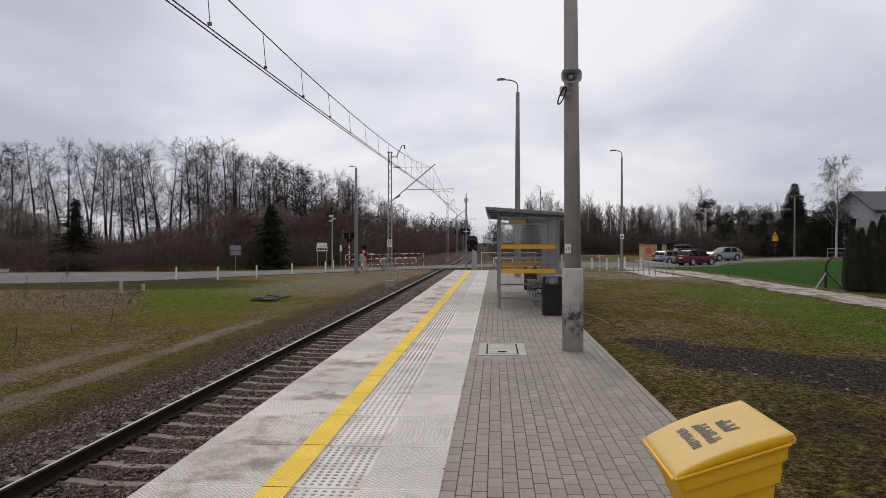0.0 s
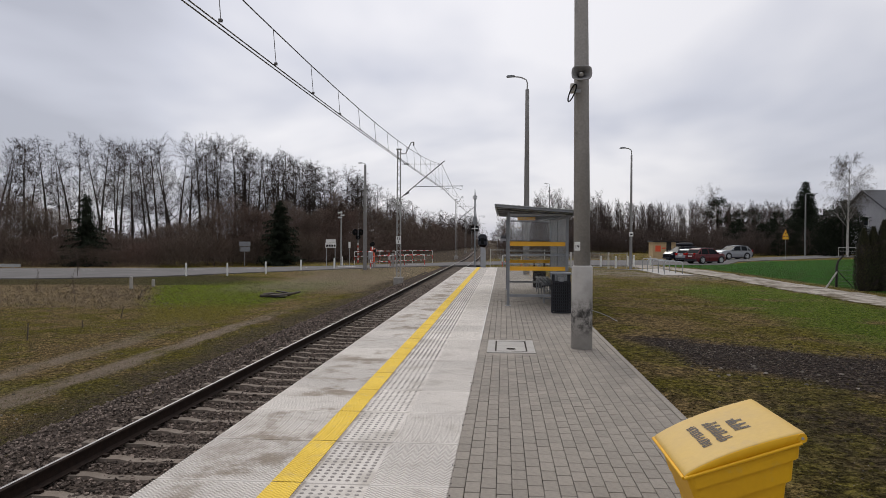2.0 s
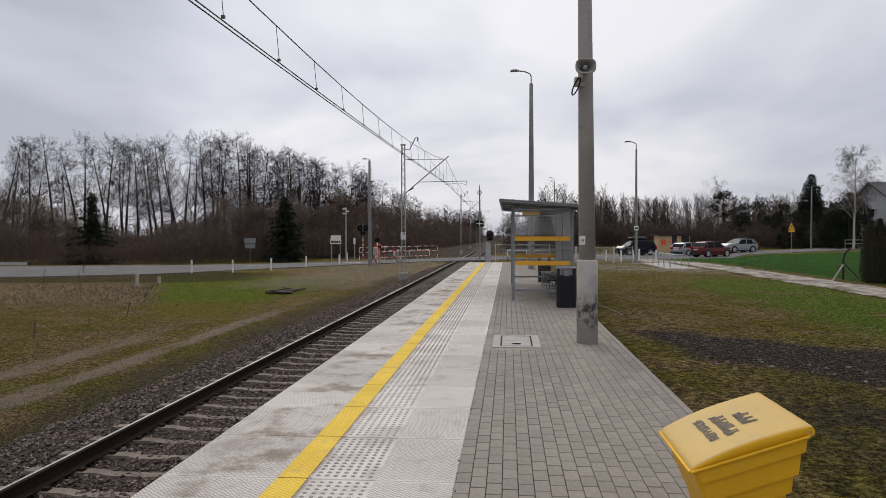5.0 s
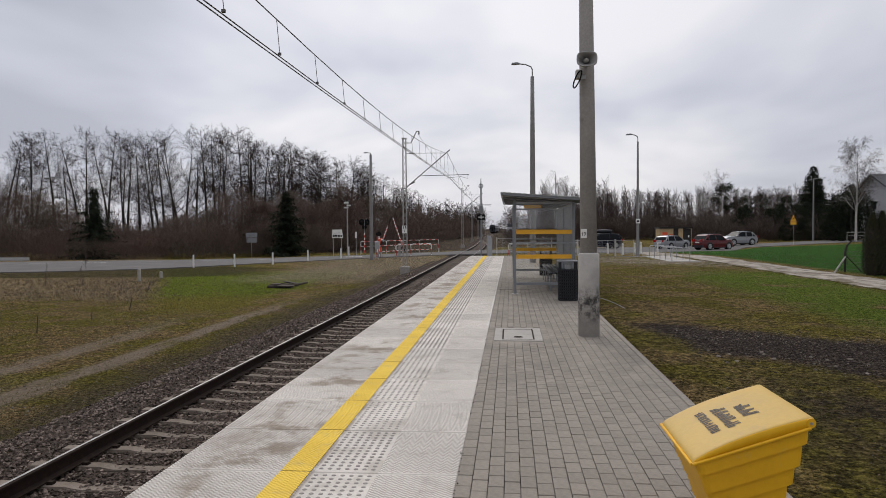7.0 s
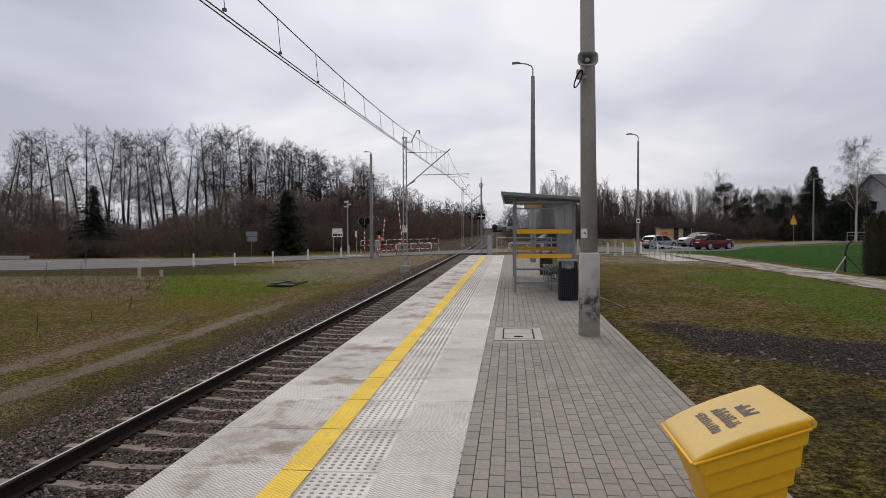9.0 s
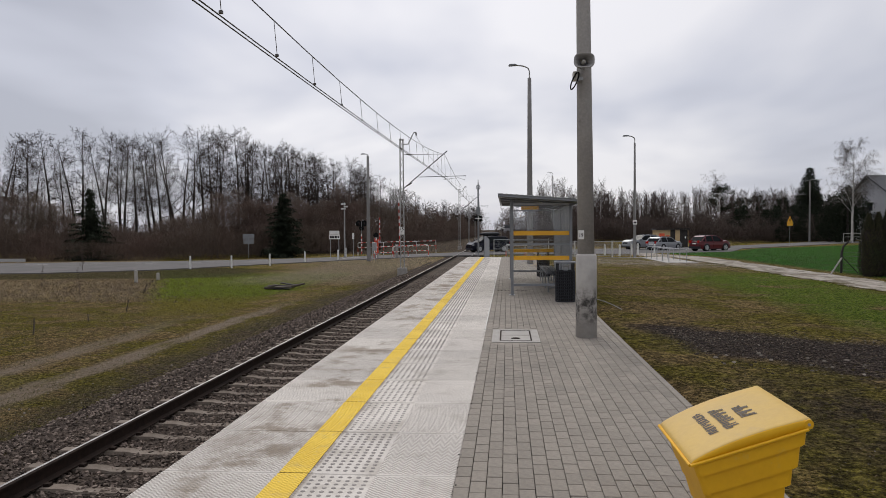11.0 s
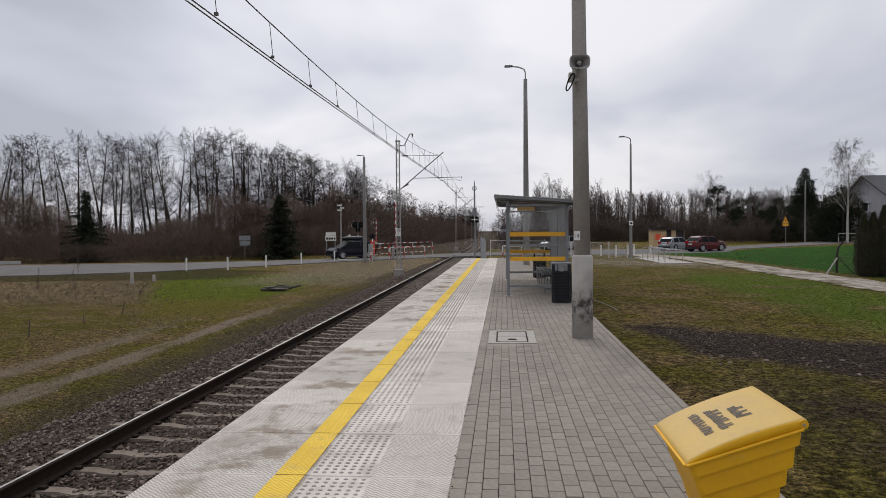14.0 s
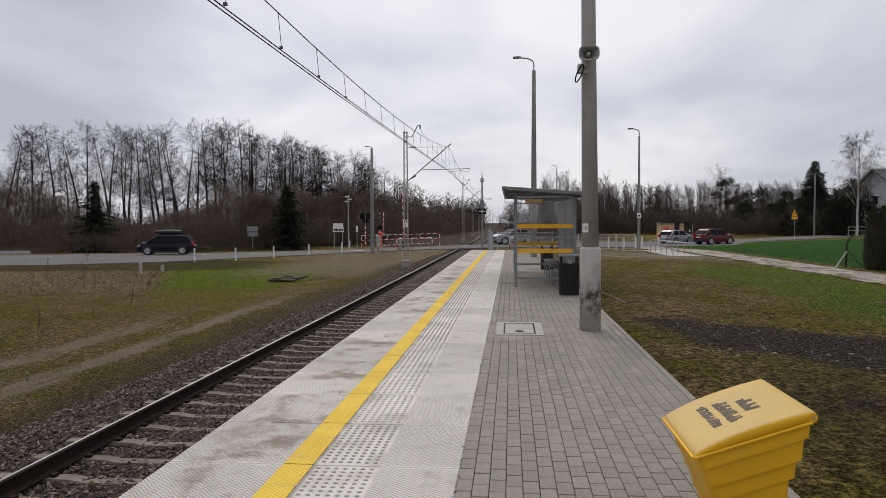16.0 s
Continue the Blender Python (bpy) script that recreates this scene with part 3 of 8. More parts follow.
# ---- platform ----
def slab_material():
    k = Nodes("ribbed_platform_slab")
    # fine herringbone ribs
    zig = k.math("PINGPONG", k.x, 0.04)
    rib = k.math("PINGPONG", k.math("ADD", k.y, zig), 0.0165)
    # plain ground under the studs
    plain = k.band(k.x, -1.30, -0.87, 0.004)
    ribs = k.math("MAXIMUM", k.ramp(rib, 0.003, 0.012), k.math("MAXIMUM", plain, k.ramp(k.math("PINGPONG", k.math("ADD", k.y, 2.3), 0.5), 0.024, 0.028, 1.0, 0.0)))
    big, mid, fine = k.noise(0.7, 5, 0.6), k.noise(3.0, 6, 0.65), k.noise(60, 3, 0.6)
    c = k.mix(k.ramp(big, 0.35, 0.65), (0.64, 0.60, 0.55), (0.56, 0.525, 0.485))
    c = k.mix(k.ramp(mid, 0.52, 0.70, 0.0, 0.45), c, (0.34, 0.305, 0.265))
    stain = k.mul(k.ramp(k.noise(1.3, 7, 0.70, (1.0, 0.9, 1.0)), 0.47, 0.60), k.ramp(mid, 0.35, 0.55, 0.4, 1.0), k.band(k.x, -2.2, -1.4, 0.3))
    c = k.mix(k.math("MULTIPLY", stain, 0.9), c, (0.250, 0.205, 0.155))
    grime = k.mul(plain, k.ramp(k.noise(1.7, 6, 0.7), 0.46, 0.64, 0.05, 0.6))
    c = k.mix(grime, c, (0.36, 0.325, 0.28))
    edge = k.mul(k.band(k.x, -1.34, -1.29, 0.02), k.ramp(mid, 0.35, 0.55))
    c = k.mix(k.math("MULTIPLY", edge, 0.7), c, (0.24, 0.20, 0.16))
    c = k.mix(k.ramp(ribs, 0.0, 1.0, 0.55, 0.0), c, (0.235, 0.21, 0.185))
    sc = k.n.new("ShaderNodeVectorMath")
    sc.operation = "SCALE"
    k.l.new(c, sc.inputs[0])
    info = k.n.new("ShaderNodeObjectInfo")
    k.l.new(k.math("MULTIPLY", k.ramp(fine, 0.2, 0.8, 0.92, 1.08), k.ramp(info.outputs["Random"], 0.0, 1.0, 0.93, 1.06)), sc.inputs["Scale"])
    return k.done(sc.outputs[0], 0.9, ribs, 0.9, 0.005)


M["slab"] = slab_material()


def line_material():
    k = Nodes("ribbed_yellow_paint")
    rib = k.math("PINGPONG", k.math("ADD", k.y, k.math("PINGPONG", k.x, 0.04)), 0.0165)
    ribs = k.ramp(rib, 0.003, 0.012)
    c = k.mix(k.ramp(k.noise(1.3, 5, 0.6), 0.35, 0.65), (0.80, 0.57, 0.105), (0.71, 0.49, 0.085))
    c = k.mix(k.ramp(k.noise(4.0, 7, 0.7), 0.50, 0.72, 0.0, 0.65), c, (0.47, 0.36, 0.17))
    c = k.mix(k.ramp(k.noise(22, 4, 0.7), 0.60, 0.68, 0.0, 0.5), c, (0.55, 0.50, 0.42))
    c = k.mix(k.ramp(ribs, 0.0, 1.0, 0.45, 0.0), c, (0.44, 0.27, 0.02))
    return k.done(c, 0.8, ribs, 0.7, 0.004)


M["yellow"] = line_material()
YEL_L, YEL_R = -1.52, -1.32
MANHOLE = (-0.24, 10.42, 0.46, 11.72)
SLAB_Y0 = -2.3  # a joint; slabs are one metre long


def tag_structure(ob, label, category):
    return tagged(ob, label, category, kind="structure")


def build_platform():
    root = tag_structure(new("platform"), "railway platform of pale ribbed slabs and grey paving bricks", "platform")
    part("bedding", box(PLAT_L + 0.25, -12, -1.25, PLAT_R - 0.03, PLAT_END - 0.05, -0.085), M["joint"], root, "dark sand bedding under the paving")
    part("edge_wall", box(PLAT_L + 0.12, -12, -1.3, PLAT_L + 0.25, PLAT_END - 0.02, -0.14), M["concrete"], root, "concrete platform wall facing the track")
    part("cover_infill", box(MANHOLE[0] - 0.12, MANHOLE[1] - 0.22, -0.08, MANHOLE[2] + 0.12, MANHOLE[3] + 0.22, -0.007), M["brick"], root, "mortar round the access cover")
    part("end_wall", box(PLAT_L + 0.25, PLAT_END - 0.05, -1.3, PLAT_R, PLAT_END + 0.02, -0.006), M["kerb"], root)
    bm = box(PLAT_L, 0.007, -0.14, SLAB_R, 0.993, 0.0)
    bmesh.ops.bevel(bm, geom=bm.edges[:], offset=0.006, segments=1, affect="EDGES")
    me = mesh_of("slab", bm, M["slab"])
    for i in range(-8, 46):
        y = SLAB_Y0 + i
        if y + 1 <= PLAT_END + 0.1:
            part("slab", me, None, root, m=pose(0, y, random.uniform(-0.0015, 0.0015)))
    # painted warning line, slab by slab
    bm = box(YEL_L, 0.008, 0.001, YEL_R, 0.992, 0.0042)
    me = mesh_of("warning_line", bm, M["yellow"])
    for i in range(-8, 46):
        y = SLAB_Y0 + i
        if y + 1 <= PLAT_END + 0.1:
            part("warning_line", me, None, root, "worn yellow painted line", m=pose(0, y, 0.0005))
    # tactile studs
    vs, fs = [], []
    for i in range(int((PLAT_END - 0.3 + 8) / 0.0667)):
        y = -8 + 0.0333 + i * 0.0667
        if (y - SLAB_Y0) % 1.0 < 0.03 or (y - SLAB_Y0) % 1.0 > 0.97:
            continue
        for j in range(7):
            x = -1.265 + j * 0.0585
            b = len(vs)
            n = 8 if y < 14 else 5
            for r, z in ((0.0165, 0.0005), (0.0105, 0.0055)):
                vs += [(x + r * math.cos(2 * math.pi * a / n), y + r * math.sin(2 * math.pi * a / n), z) for a in range(n)]
            fs += [(b + a, b + (a + 1) % n, b + n + (a + 1) % n, b + n + a) for a in range(n)]
            fs.append(tuple(b + n + a for a in range(n)))
    me = bpy.data.meshes.new("tactile_studs")
    me.from_pydata(vs, [], fs)
    me.materials.append(M["stud"])
    tagged(part("tactile_studs", me, None, root, "rows of small raised tactile studs"), kind="stuff")
    # right-hand kerb
    me = mesh_of("kerb_stone", soft_box(PLAT_R - 0.068, 0.004, -0.3, PLAT_R, 0.996, 0.002, 0.006, 1), M["brick"])
    for i in range(-8, 46):
        if SLAB_Y0 + i + 1 <= PLAT_END + 0.1:
            part("kerb_stone", me, None, root, m=pose(0, SLAB_Y0 + i, random.uniform(-0.004, 0.002), 0, 0, random.uniform(-0.2, 0.2)))
    return root


# studs are coloured darker than the slabs, for shadow and dirt round them
M["stud"] = mat("darkened_stud_concrete", (0.33, 0.305, 0.28), (0.27, 0.25, 0.23), 0.9, scale=3, fine=0.1, vary=0.06)
platform = build_platform()



def build_paving():
    """Bricks 10 by 20 cm in running courses along the platform, each course shifted against the next."""
    pitch, length, x0 = 0.1015, 0.2015, SLAB_R - 0.001
    bm = box(0.0020, 0.0046, -0.07, pitch - 0.0020, length - 0.0046, 0.0)
    bmesh.ops.bevel(bm, geom=[e for e in bm.edges if all(v.co.z > -0.01 for v in e.verts)], offset=0.0034, segments=1, affect="EDGES")
    me = mesh_of("paving_brick", bm, M["brick"])
    base_v = np.array([v.co for v in me.vertices])
    base_f = [tuple(p.vertices) for p in me.polygons]
    vs, fs, made, drift = [], [], 0, 0.0
    rng = random.Random(5)
    for c in range(19):
        drift += rng.uniform(-0.02, 0.02)
        shift = ((c % 2) * 0.5 * length + drift) % length
        n = int((PLAT_END - 0.1 + 10) / length)
        for i in range(n):
            x, y = x0 + c * pitch, -10 + shift + i * length
            if y + length > PLAT_END - 0.06:
                continue
            if x + pitch > MANHOLE[0] and x < MANHOLE[2] and y + length > MANHOLE[1] and y < MANHOLE[3]:
                continue
            dz = rng.uniform(-0.0014, 0.0008)
            if 4.0 < y < 7.2 and made < 300:
                part("brick", me, None, platform, m=pose(x, y, dz - 0.001, 0, 0, rng.uniform(-0.3, 0.3)))
                made += 1
            else:
                b = len(vs)
                vs += (base_v + (x, y, dz - 0.001)).tolist()
                fs += [tuple(b + k for k in f) for f in base_f]
    me2 = bpy.data.meshes.new("brick_paving")
    me2.from_pydata(vs, [], fs)
    me2.materials.append(M["brick"])
    tagged(part("brick_paving", me2, None, platform, "grey paving bricks in running courses"), kind="stuff")


# ---- railway line ----
def rail_outline():
    return ((-0.07, -0.172), (0.07, -0.172), (0.07, -0.162), (0.012, -0.142), (0.009, -0.05), (0.034, -0.04), (0.036, -0.012), (0.014, 0.0), (-0.018, 0.0), (-0.036, -0.009), (-0.034, -0.04), (-0.009, -0.05), (-0.012, -0.142), (-0.07, -0.162))


def build_track():
    root = tag_structure(new("railway_track"), "single railway line of rusty rails on concrete sleepers", "railway track")
    ys = list(np.arange(-14, 130, 12.0)) + list(np.arange(130, 620, 8.0))
    for side in (-1, 1):
        bm = bmesh.new()
        rings = []
        for y in ys:
            rings.append([bm.verts.new((track_x(y) + side * 0.753 + a, y, RAIL_Z + b)) for a, b in rail_outline()])
        n = len(rings[0])
        for a, b in zip(rings, rings[1:]):
            for i in range(n):
                f = bm.faces.new((a[i], a[(i + 1) % n], b[(i + 1) % n], b[i]))
                f.material_index = 1 if i == 7 else 0
        bmesh.ops.recalc_face_normals(bm, faces=bm.faces[:])
        part("rail", bm, (M["rust"], M["railtop"]), root, "rusty rail with a bright worn head")
    # sleepers with a waisted middle
    top = ((-1.27, 0.0), (-0.45, 0.0), (-0.3, -0.025), (0.3, -0.025), (0.45, 0.0), (1.27, 0.0))
    bm = bmesh.new()
    front = []
    for y0, w in ((-1, 0.075), (1, 0.075)):
        a = [bm.verts.new((x, y0 * (w + 0.03), -0.18)) for x, z in top]
        b = [bm.verts.new((x, y0 * w, z)) for x, z in top]
        front.append((a, b))
    (a, b), (c, d) = front
    for i in range(len(top) - 1):
        bm.faces.new((a[i], a[i + 1], b[i + 1], b[i]))
        bm.faces.new((c[i], d[i], d[i + 1], c[i + 1]))
        bm.faces.new((b[i], b[i + 1], d[i + 1], d[i]))
    bm.faces.new((a[0], b[0], d[0], c[0]))
    bm.faces.new((a[-1], c[-1], d[-1], b[-1]))
    bmesh.ops.recalc_face_normals(bm, faces=bm.faces[:])
    me = mesh_of("sleeper", bm, M["sleeper"])
    clip = box(-0.03, -0.035, -0.02, 0.03, 0.035, 0.02)
    clip_me = mesh_of("rail_clip", clip, M["rust"])
    for i in range(240):
        y = 3.27 + 0.62 * i - 12.4
        s = part("sleeper", me, None, root, m=pose(track_x(y), y, RAIL_Z - 0.185))
        if y < 34:
            for x in (-0.86, -0.645, 0.645, 0.86):
                part("rail_clip", clip_me, None, s, m=pose(x, 0, 0.012))
    bm = bmesh.new()
    for i in range(300):
        y = 3.27 + 0.62 * (i + 240) - 12.4
        x = track_x(y)
        box(x - 1.27, y - 0.09, RAIL_Z - 0.36, x + 1.27, y + 0.09, RAIL_Z - 0.185, bm)
    tagged(part("far_sleepers", bm, M["sleeper"], root), kind="stuff")


build_track()


def build_ballast():
    k = Nodes("ballast_bed")
    g, f = k.noise(28, 3, 0.6), k.noise(7, 5, 0.7)
    c = k.mix(k.ramp(g, 0.35, 0.65), (0.014, 0.011, 0.009), (0.095, 0.075, 0.063))
    c = k.mix(k.ramp(f, 0.45, 0.7, 0.0, 0.6), c, (0.072, 0.053, 0.041))
    bed = k.done(c, 1.0, g, 1.0, 0.03)
    rows = []
    for y in list(np.arange(-14, 70, 1.0)) + list(np.arange(70, 620, 5.0)):
        x = track_x(y)
        up = 0.03 * noise.noise((y * 1.3, 0, 0))
        rows.append([(x - 2.75, y, -1.22 + up), (x - 1.75, y, -1.0 + up), (x - 0.8, y, RAIL_Z - 0.225), (x, y, RAIL_Z - 0.225 + up * 0.5), (x + 0.8, y, RAIL_Z - 0.225), (x + 1.7, y, -1.0)])
    ribbon("ballast_bed", rows, bed, "dark crushed stone ballast bed", "ballast")
    # loose stones on top
    rng = random.Random(11)
    shapes = []
    for s in range(6):
        bm = bmesh.new()
        bmesh.ops.create_cone(bm, cap_ends=True, segments=4, radius1=1.0, radius2=0.62, depth=1.4)
        for v in bm.verts:
            v.co *= rng.uniform(0.7, 1.2)
        bmesh.ops.rotate(bm, verts=bm.verts[:], matrix=Matrix.Rotation(rng.uniform(0, 6.28), 3, Vector((rng.uniform(-1, 1), rng.uniform(-1, 1), 0.4)).normalized()))
        shapes.append((np.array([v.co for v in bm.verts]), [tuple(v.index for v in f.verts) for f in bm.faces]))
        bm.free()
    vs, fs = [], []
    for i in range(22000):
        y = 5.0 + 37 * rng.random() ** 1.9
        x = AXIS + rng.uniform(-2.7, 1.5)
        off = x - AXIS
        if y > 24 and off > -0.4 and rng.random() < 0.5:
            continue
        z = along(((-2.75, -1.2), (-1.75, -0.99), (-0.8, RAIL_Z - 0.22), (0.8, RAIL_Z - 0.22), (1.7, -1.0)), off)
        s = rng.uniform(0.014, 0.031) * (1 + y * 0.012)
        base, faces = shapes[i % 6]
        a = rng.uniform(0, 6.28)
        ca, sa = math.cos(a), math.sin(a)
        p = base * (s, s * rng.uniform(0.7, 1.1), s * 0.75)
        p = np.stack((p[:, 0] * ca - p[:, 1] * sa, p[:, 0] * sa + p[:, 1] * ca, p[:, 2]), 1) + (x, y, z + s * 0.2)
        b = len(vs)
        vs += p.tolist()
        fs += [tuple(b + q for q in f) for f in faces]
    me = bpy.data.meshes.new("ballast_stones")
    me.from_pydata(vs, [], fs)
    me.materials.append(M["stone"])
    tagged(new("ballast_stones", me), "loose grey-brown crushed ballast stones", "ballast", kind="stuff")


build_ballast()

# ---- things on the platform ----
def lamp_head(root, h, reach, rise=0.6):
    """A bent arm with a flat street-lamp head; the arm points to -x."""
    k = rise / 0.6
    pts = [(0, 0, h - 0.1), (0, 0, h + 0.32 * k), (-0.06 * k, 0, h + 0.45 * k), (-0.2 * k, 0, h + 0.52 * k), (-reach * 0.5, 0, h + 0.56 * k), (-reach, 0, h + 0.6 * k)]
    h += rise - 0.6
    part("arm", tube(pts, 0.03, 8), M["mast"], root, "thin bent steel arm")
    part("lamp_head", prism(((-reach - 0.34, h + 0.59), (-reach - 0.30, h + 0.64), (-reach - 0.08, h + 0.655), (-reach + 0.04, h + 0.63), (-reach + 0.04, h + 0.58), (-reach - 0.32, h + 0.565)), -0.10, 0.10), M["grey"], root, "flat grey lamp head")


def lamp_post(m, h, r0, r1, reach, label, rise=0.6):
    root = thing("street_lamp", m, label, "street lamp", "lamps round the station")
    zs = [(-0.3, r0), (0.0, r0), (h * 0.33, r0 + (r1 - r0) * 0.33), (h * 0.66, r0 + (r1 - r0) * 0.66), (h, r1)]
    part("column", tube([(0, 0, z) for z, r in zs], [r for z, r in zs], 20), M["column"], root, "tapered grey concrete column", True)
    lamp_head(root, h, reach, rise)
    return root


def build_near_pole():
    root = thing("concrete_pole", pose(1.155, 11.0, 0), "tall grey concrete pole with a blackened foot on the paving", "pole")
    part("foot", tube(((0, 0, -0.3), (0, 0, 1.20), (0, 0, 1.225)), [0.157, 0.153, 0.135], 28), M["foot"], root, "thicker concrete foot with black scorch marks", True)
    part("column", tube(((-0.003, 0, 1.2), (-0.028, 0, 4), (-0.075, 0, 9)), [0.124, 0.107, 0.08], 28), M["pole"], root, "smooth tapered concrete column", True)
    part("pole_plate", soft_box(-0.05, -0.140, 1.445, 0.05, -0.132, 1.575, 0.003, 1), M["white"], root, "small white plate on the column", m=pose(0, 0, 0, 0, 0, -38))
    txt = bpy.data.curves.new("number", "FONT")
    txt.body, txt.size, txt.extrude, txt.align_x = "19", 0.078, 0.001, "CENTER"
    txt.materials.append(M["black"])
    tmp = bpy.data.objects.new("tmp", txt)
    me = bpy.data.meshes.new_from_object(tmp)
    bpy.data.objects.remove(tmp)
    part("number", me, None, root, m=pose(0, 0, 0, 0, 0, -38) @ pose(0.0, -0.1415, 1.478, 90))
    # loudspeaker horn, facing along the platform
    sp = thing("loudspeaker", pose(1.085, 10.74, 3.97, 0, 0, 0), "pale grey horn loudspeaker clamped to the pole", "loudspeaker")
    bm = bmesh.new()
    rings = []
    for s, w, h, y in ((0, 0.145, 0.105, -0.20), (1, 0.138, 0.098, -0.205), (2, 0.118, 0.080, -0.17), (3, 0.06, 0.05, -0.06), (4, 0.04, 0.035, -0.02)):
        rings.append([bm.verts.new((w * math.copysign(abs(math.cos(a)) ** 0.62, math.cos(a)), y, h * math.copysign(abs(math.sin(a)) ** 0.62, math.sin(a)))) for a in (2 * math.pi * k / 24 for k in range(24))])
    back = []
    for w, h, y in ((0.145, 0.105, -0.18), (0.07, 0.06, -0.05), (0.055, 0.055, 0.02), (0.055, 0.055, 0.12)):
        back.append([bm.verts.new((w * math.copysign(abs(math.cos(a)) ** 0.62, math.cos(a)), y, h * math.copysign(abs(math.sin(a)) ** 0.62, math.sin(a)))) for a in (2 * math.pi * k / 24 for k in range(24))])
    for seq in (rings, [rings[0]] + back):
        for a, b in zip(seq, seq[1:]):
            for k in range(24):
                bm.faces.new((a[k], a[(k + 1) % 24], b[(k + 1) % 24], b[k]))
    bm.faces.new(rings[-1])
    bm.faces.new(back[-1])
    bmesh.ops.recalc_face_normals(bm, faces=bm.faces[:])
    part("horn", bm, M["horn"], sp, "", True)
    part("throat", tube(((0, -0.17, 0), (0, -0.10, 0), (0, -0.05, 0)), [0.012, 0.034, 0.036], 14), M["offwhite"], sp, "pale round throat plug", True)
    part("bracket", box(-0.03, 0.02, -0.03, 0.03, 0.16, 0.03), M["galv"], sp)
    cm = thing("floodlight", pose(0.985, 10.86, 3.79), "small pale floodlight with a black cable loop on the pole", "floodlight")
    part("housing", soft_box(-0.035, -0.06, -0.04, 0.045, 0.08, 0.09, 0.015), M["offwhite"], cm)
    part("cable", tube([(-0.012 + 0.036 * math.sin(a) + 0.048 * math.cos(a), -0.07, -0.055 + 0.125 * math.cos(a)) for a in (2 * math.pi * k / 20 for k in range(21))], 0.010, 8), M["black"], cm, "drooping black cable")
    part("bracket", box(0.03, 0.03, -0.03, 0.12, 0.08, 0.02), M["galv"], cm)


def foot_material():
    k = Nodes("scorched_concrete")
    z = k.n.new("ShaderNodeSeparateXYZ")
    k.l.new(k.p, z.inputs[0])
    zz = z.outputs["Z"]
    grain, mid = k.noise(60, 3, 0.6), k.noise(9, 6, 0.7)
    c = k.mix(k.ramp(k.noise(2.5), 0.35, 0.65), (0.44, 0.42, 0.395), (0.34, 0.325, 0.305))
    soot = k.mul(k.band(zz, 0.24, 0.68, 0.14), k.ramp(mid, 0.38, 0.62))
    c = k.mix(k.math("MULTIPLY", soot, 0.9), c, (0.035, 0.033, 0.032))
    return k.done(c, 0.9, grain, 0.3, 0.003)


M["foot"] = foot_material()
M["horn"] = mat("grey_horn_plastic", (0.36, 0.355, 0.35), (0.28, 0.275, 0.27), 0.6, scale=8, fine=0.08)
build_near_pole()


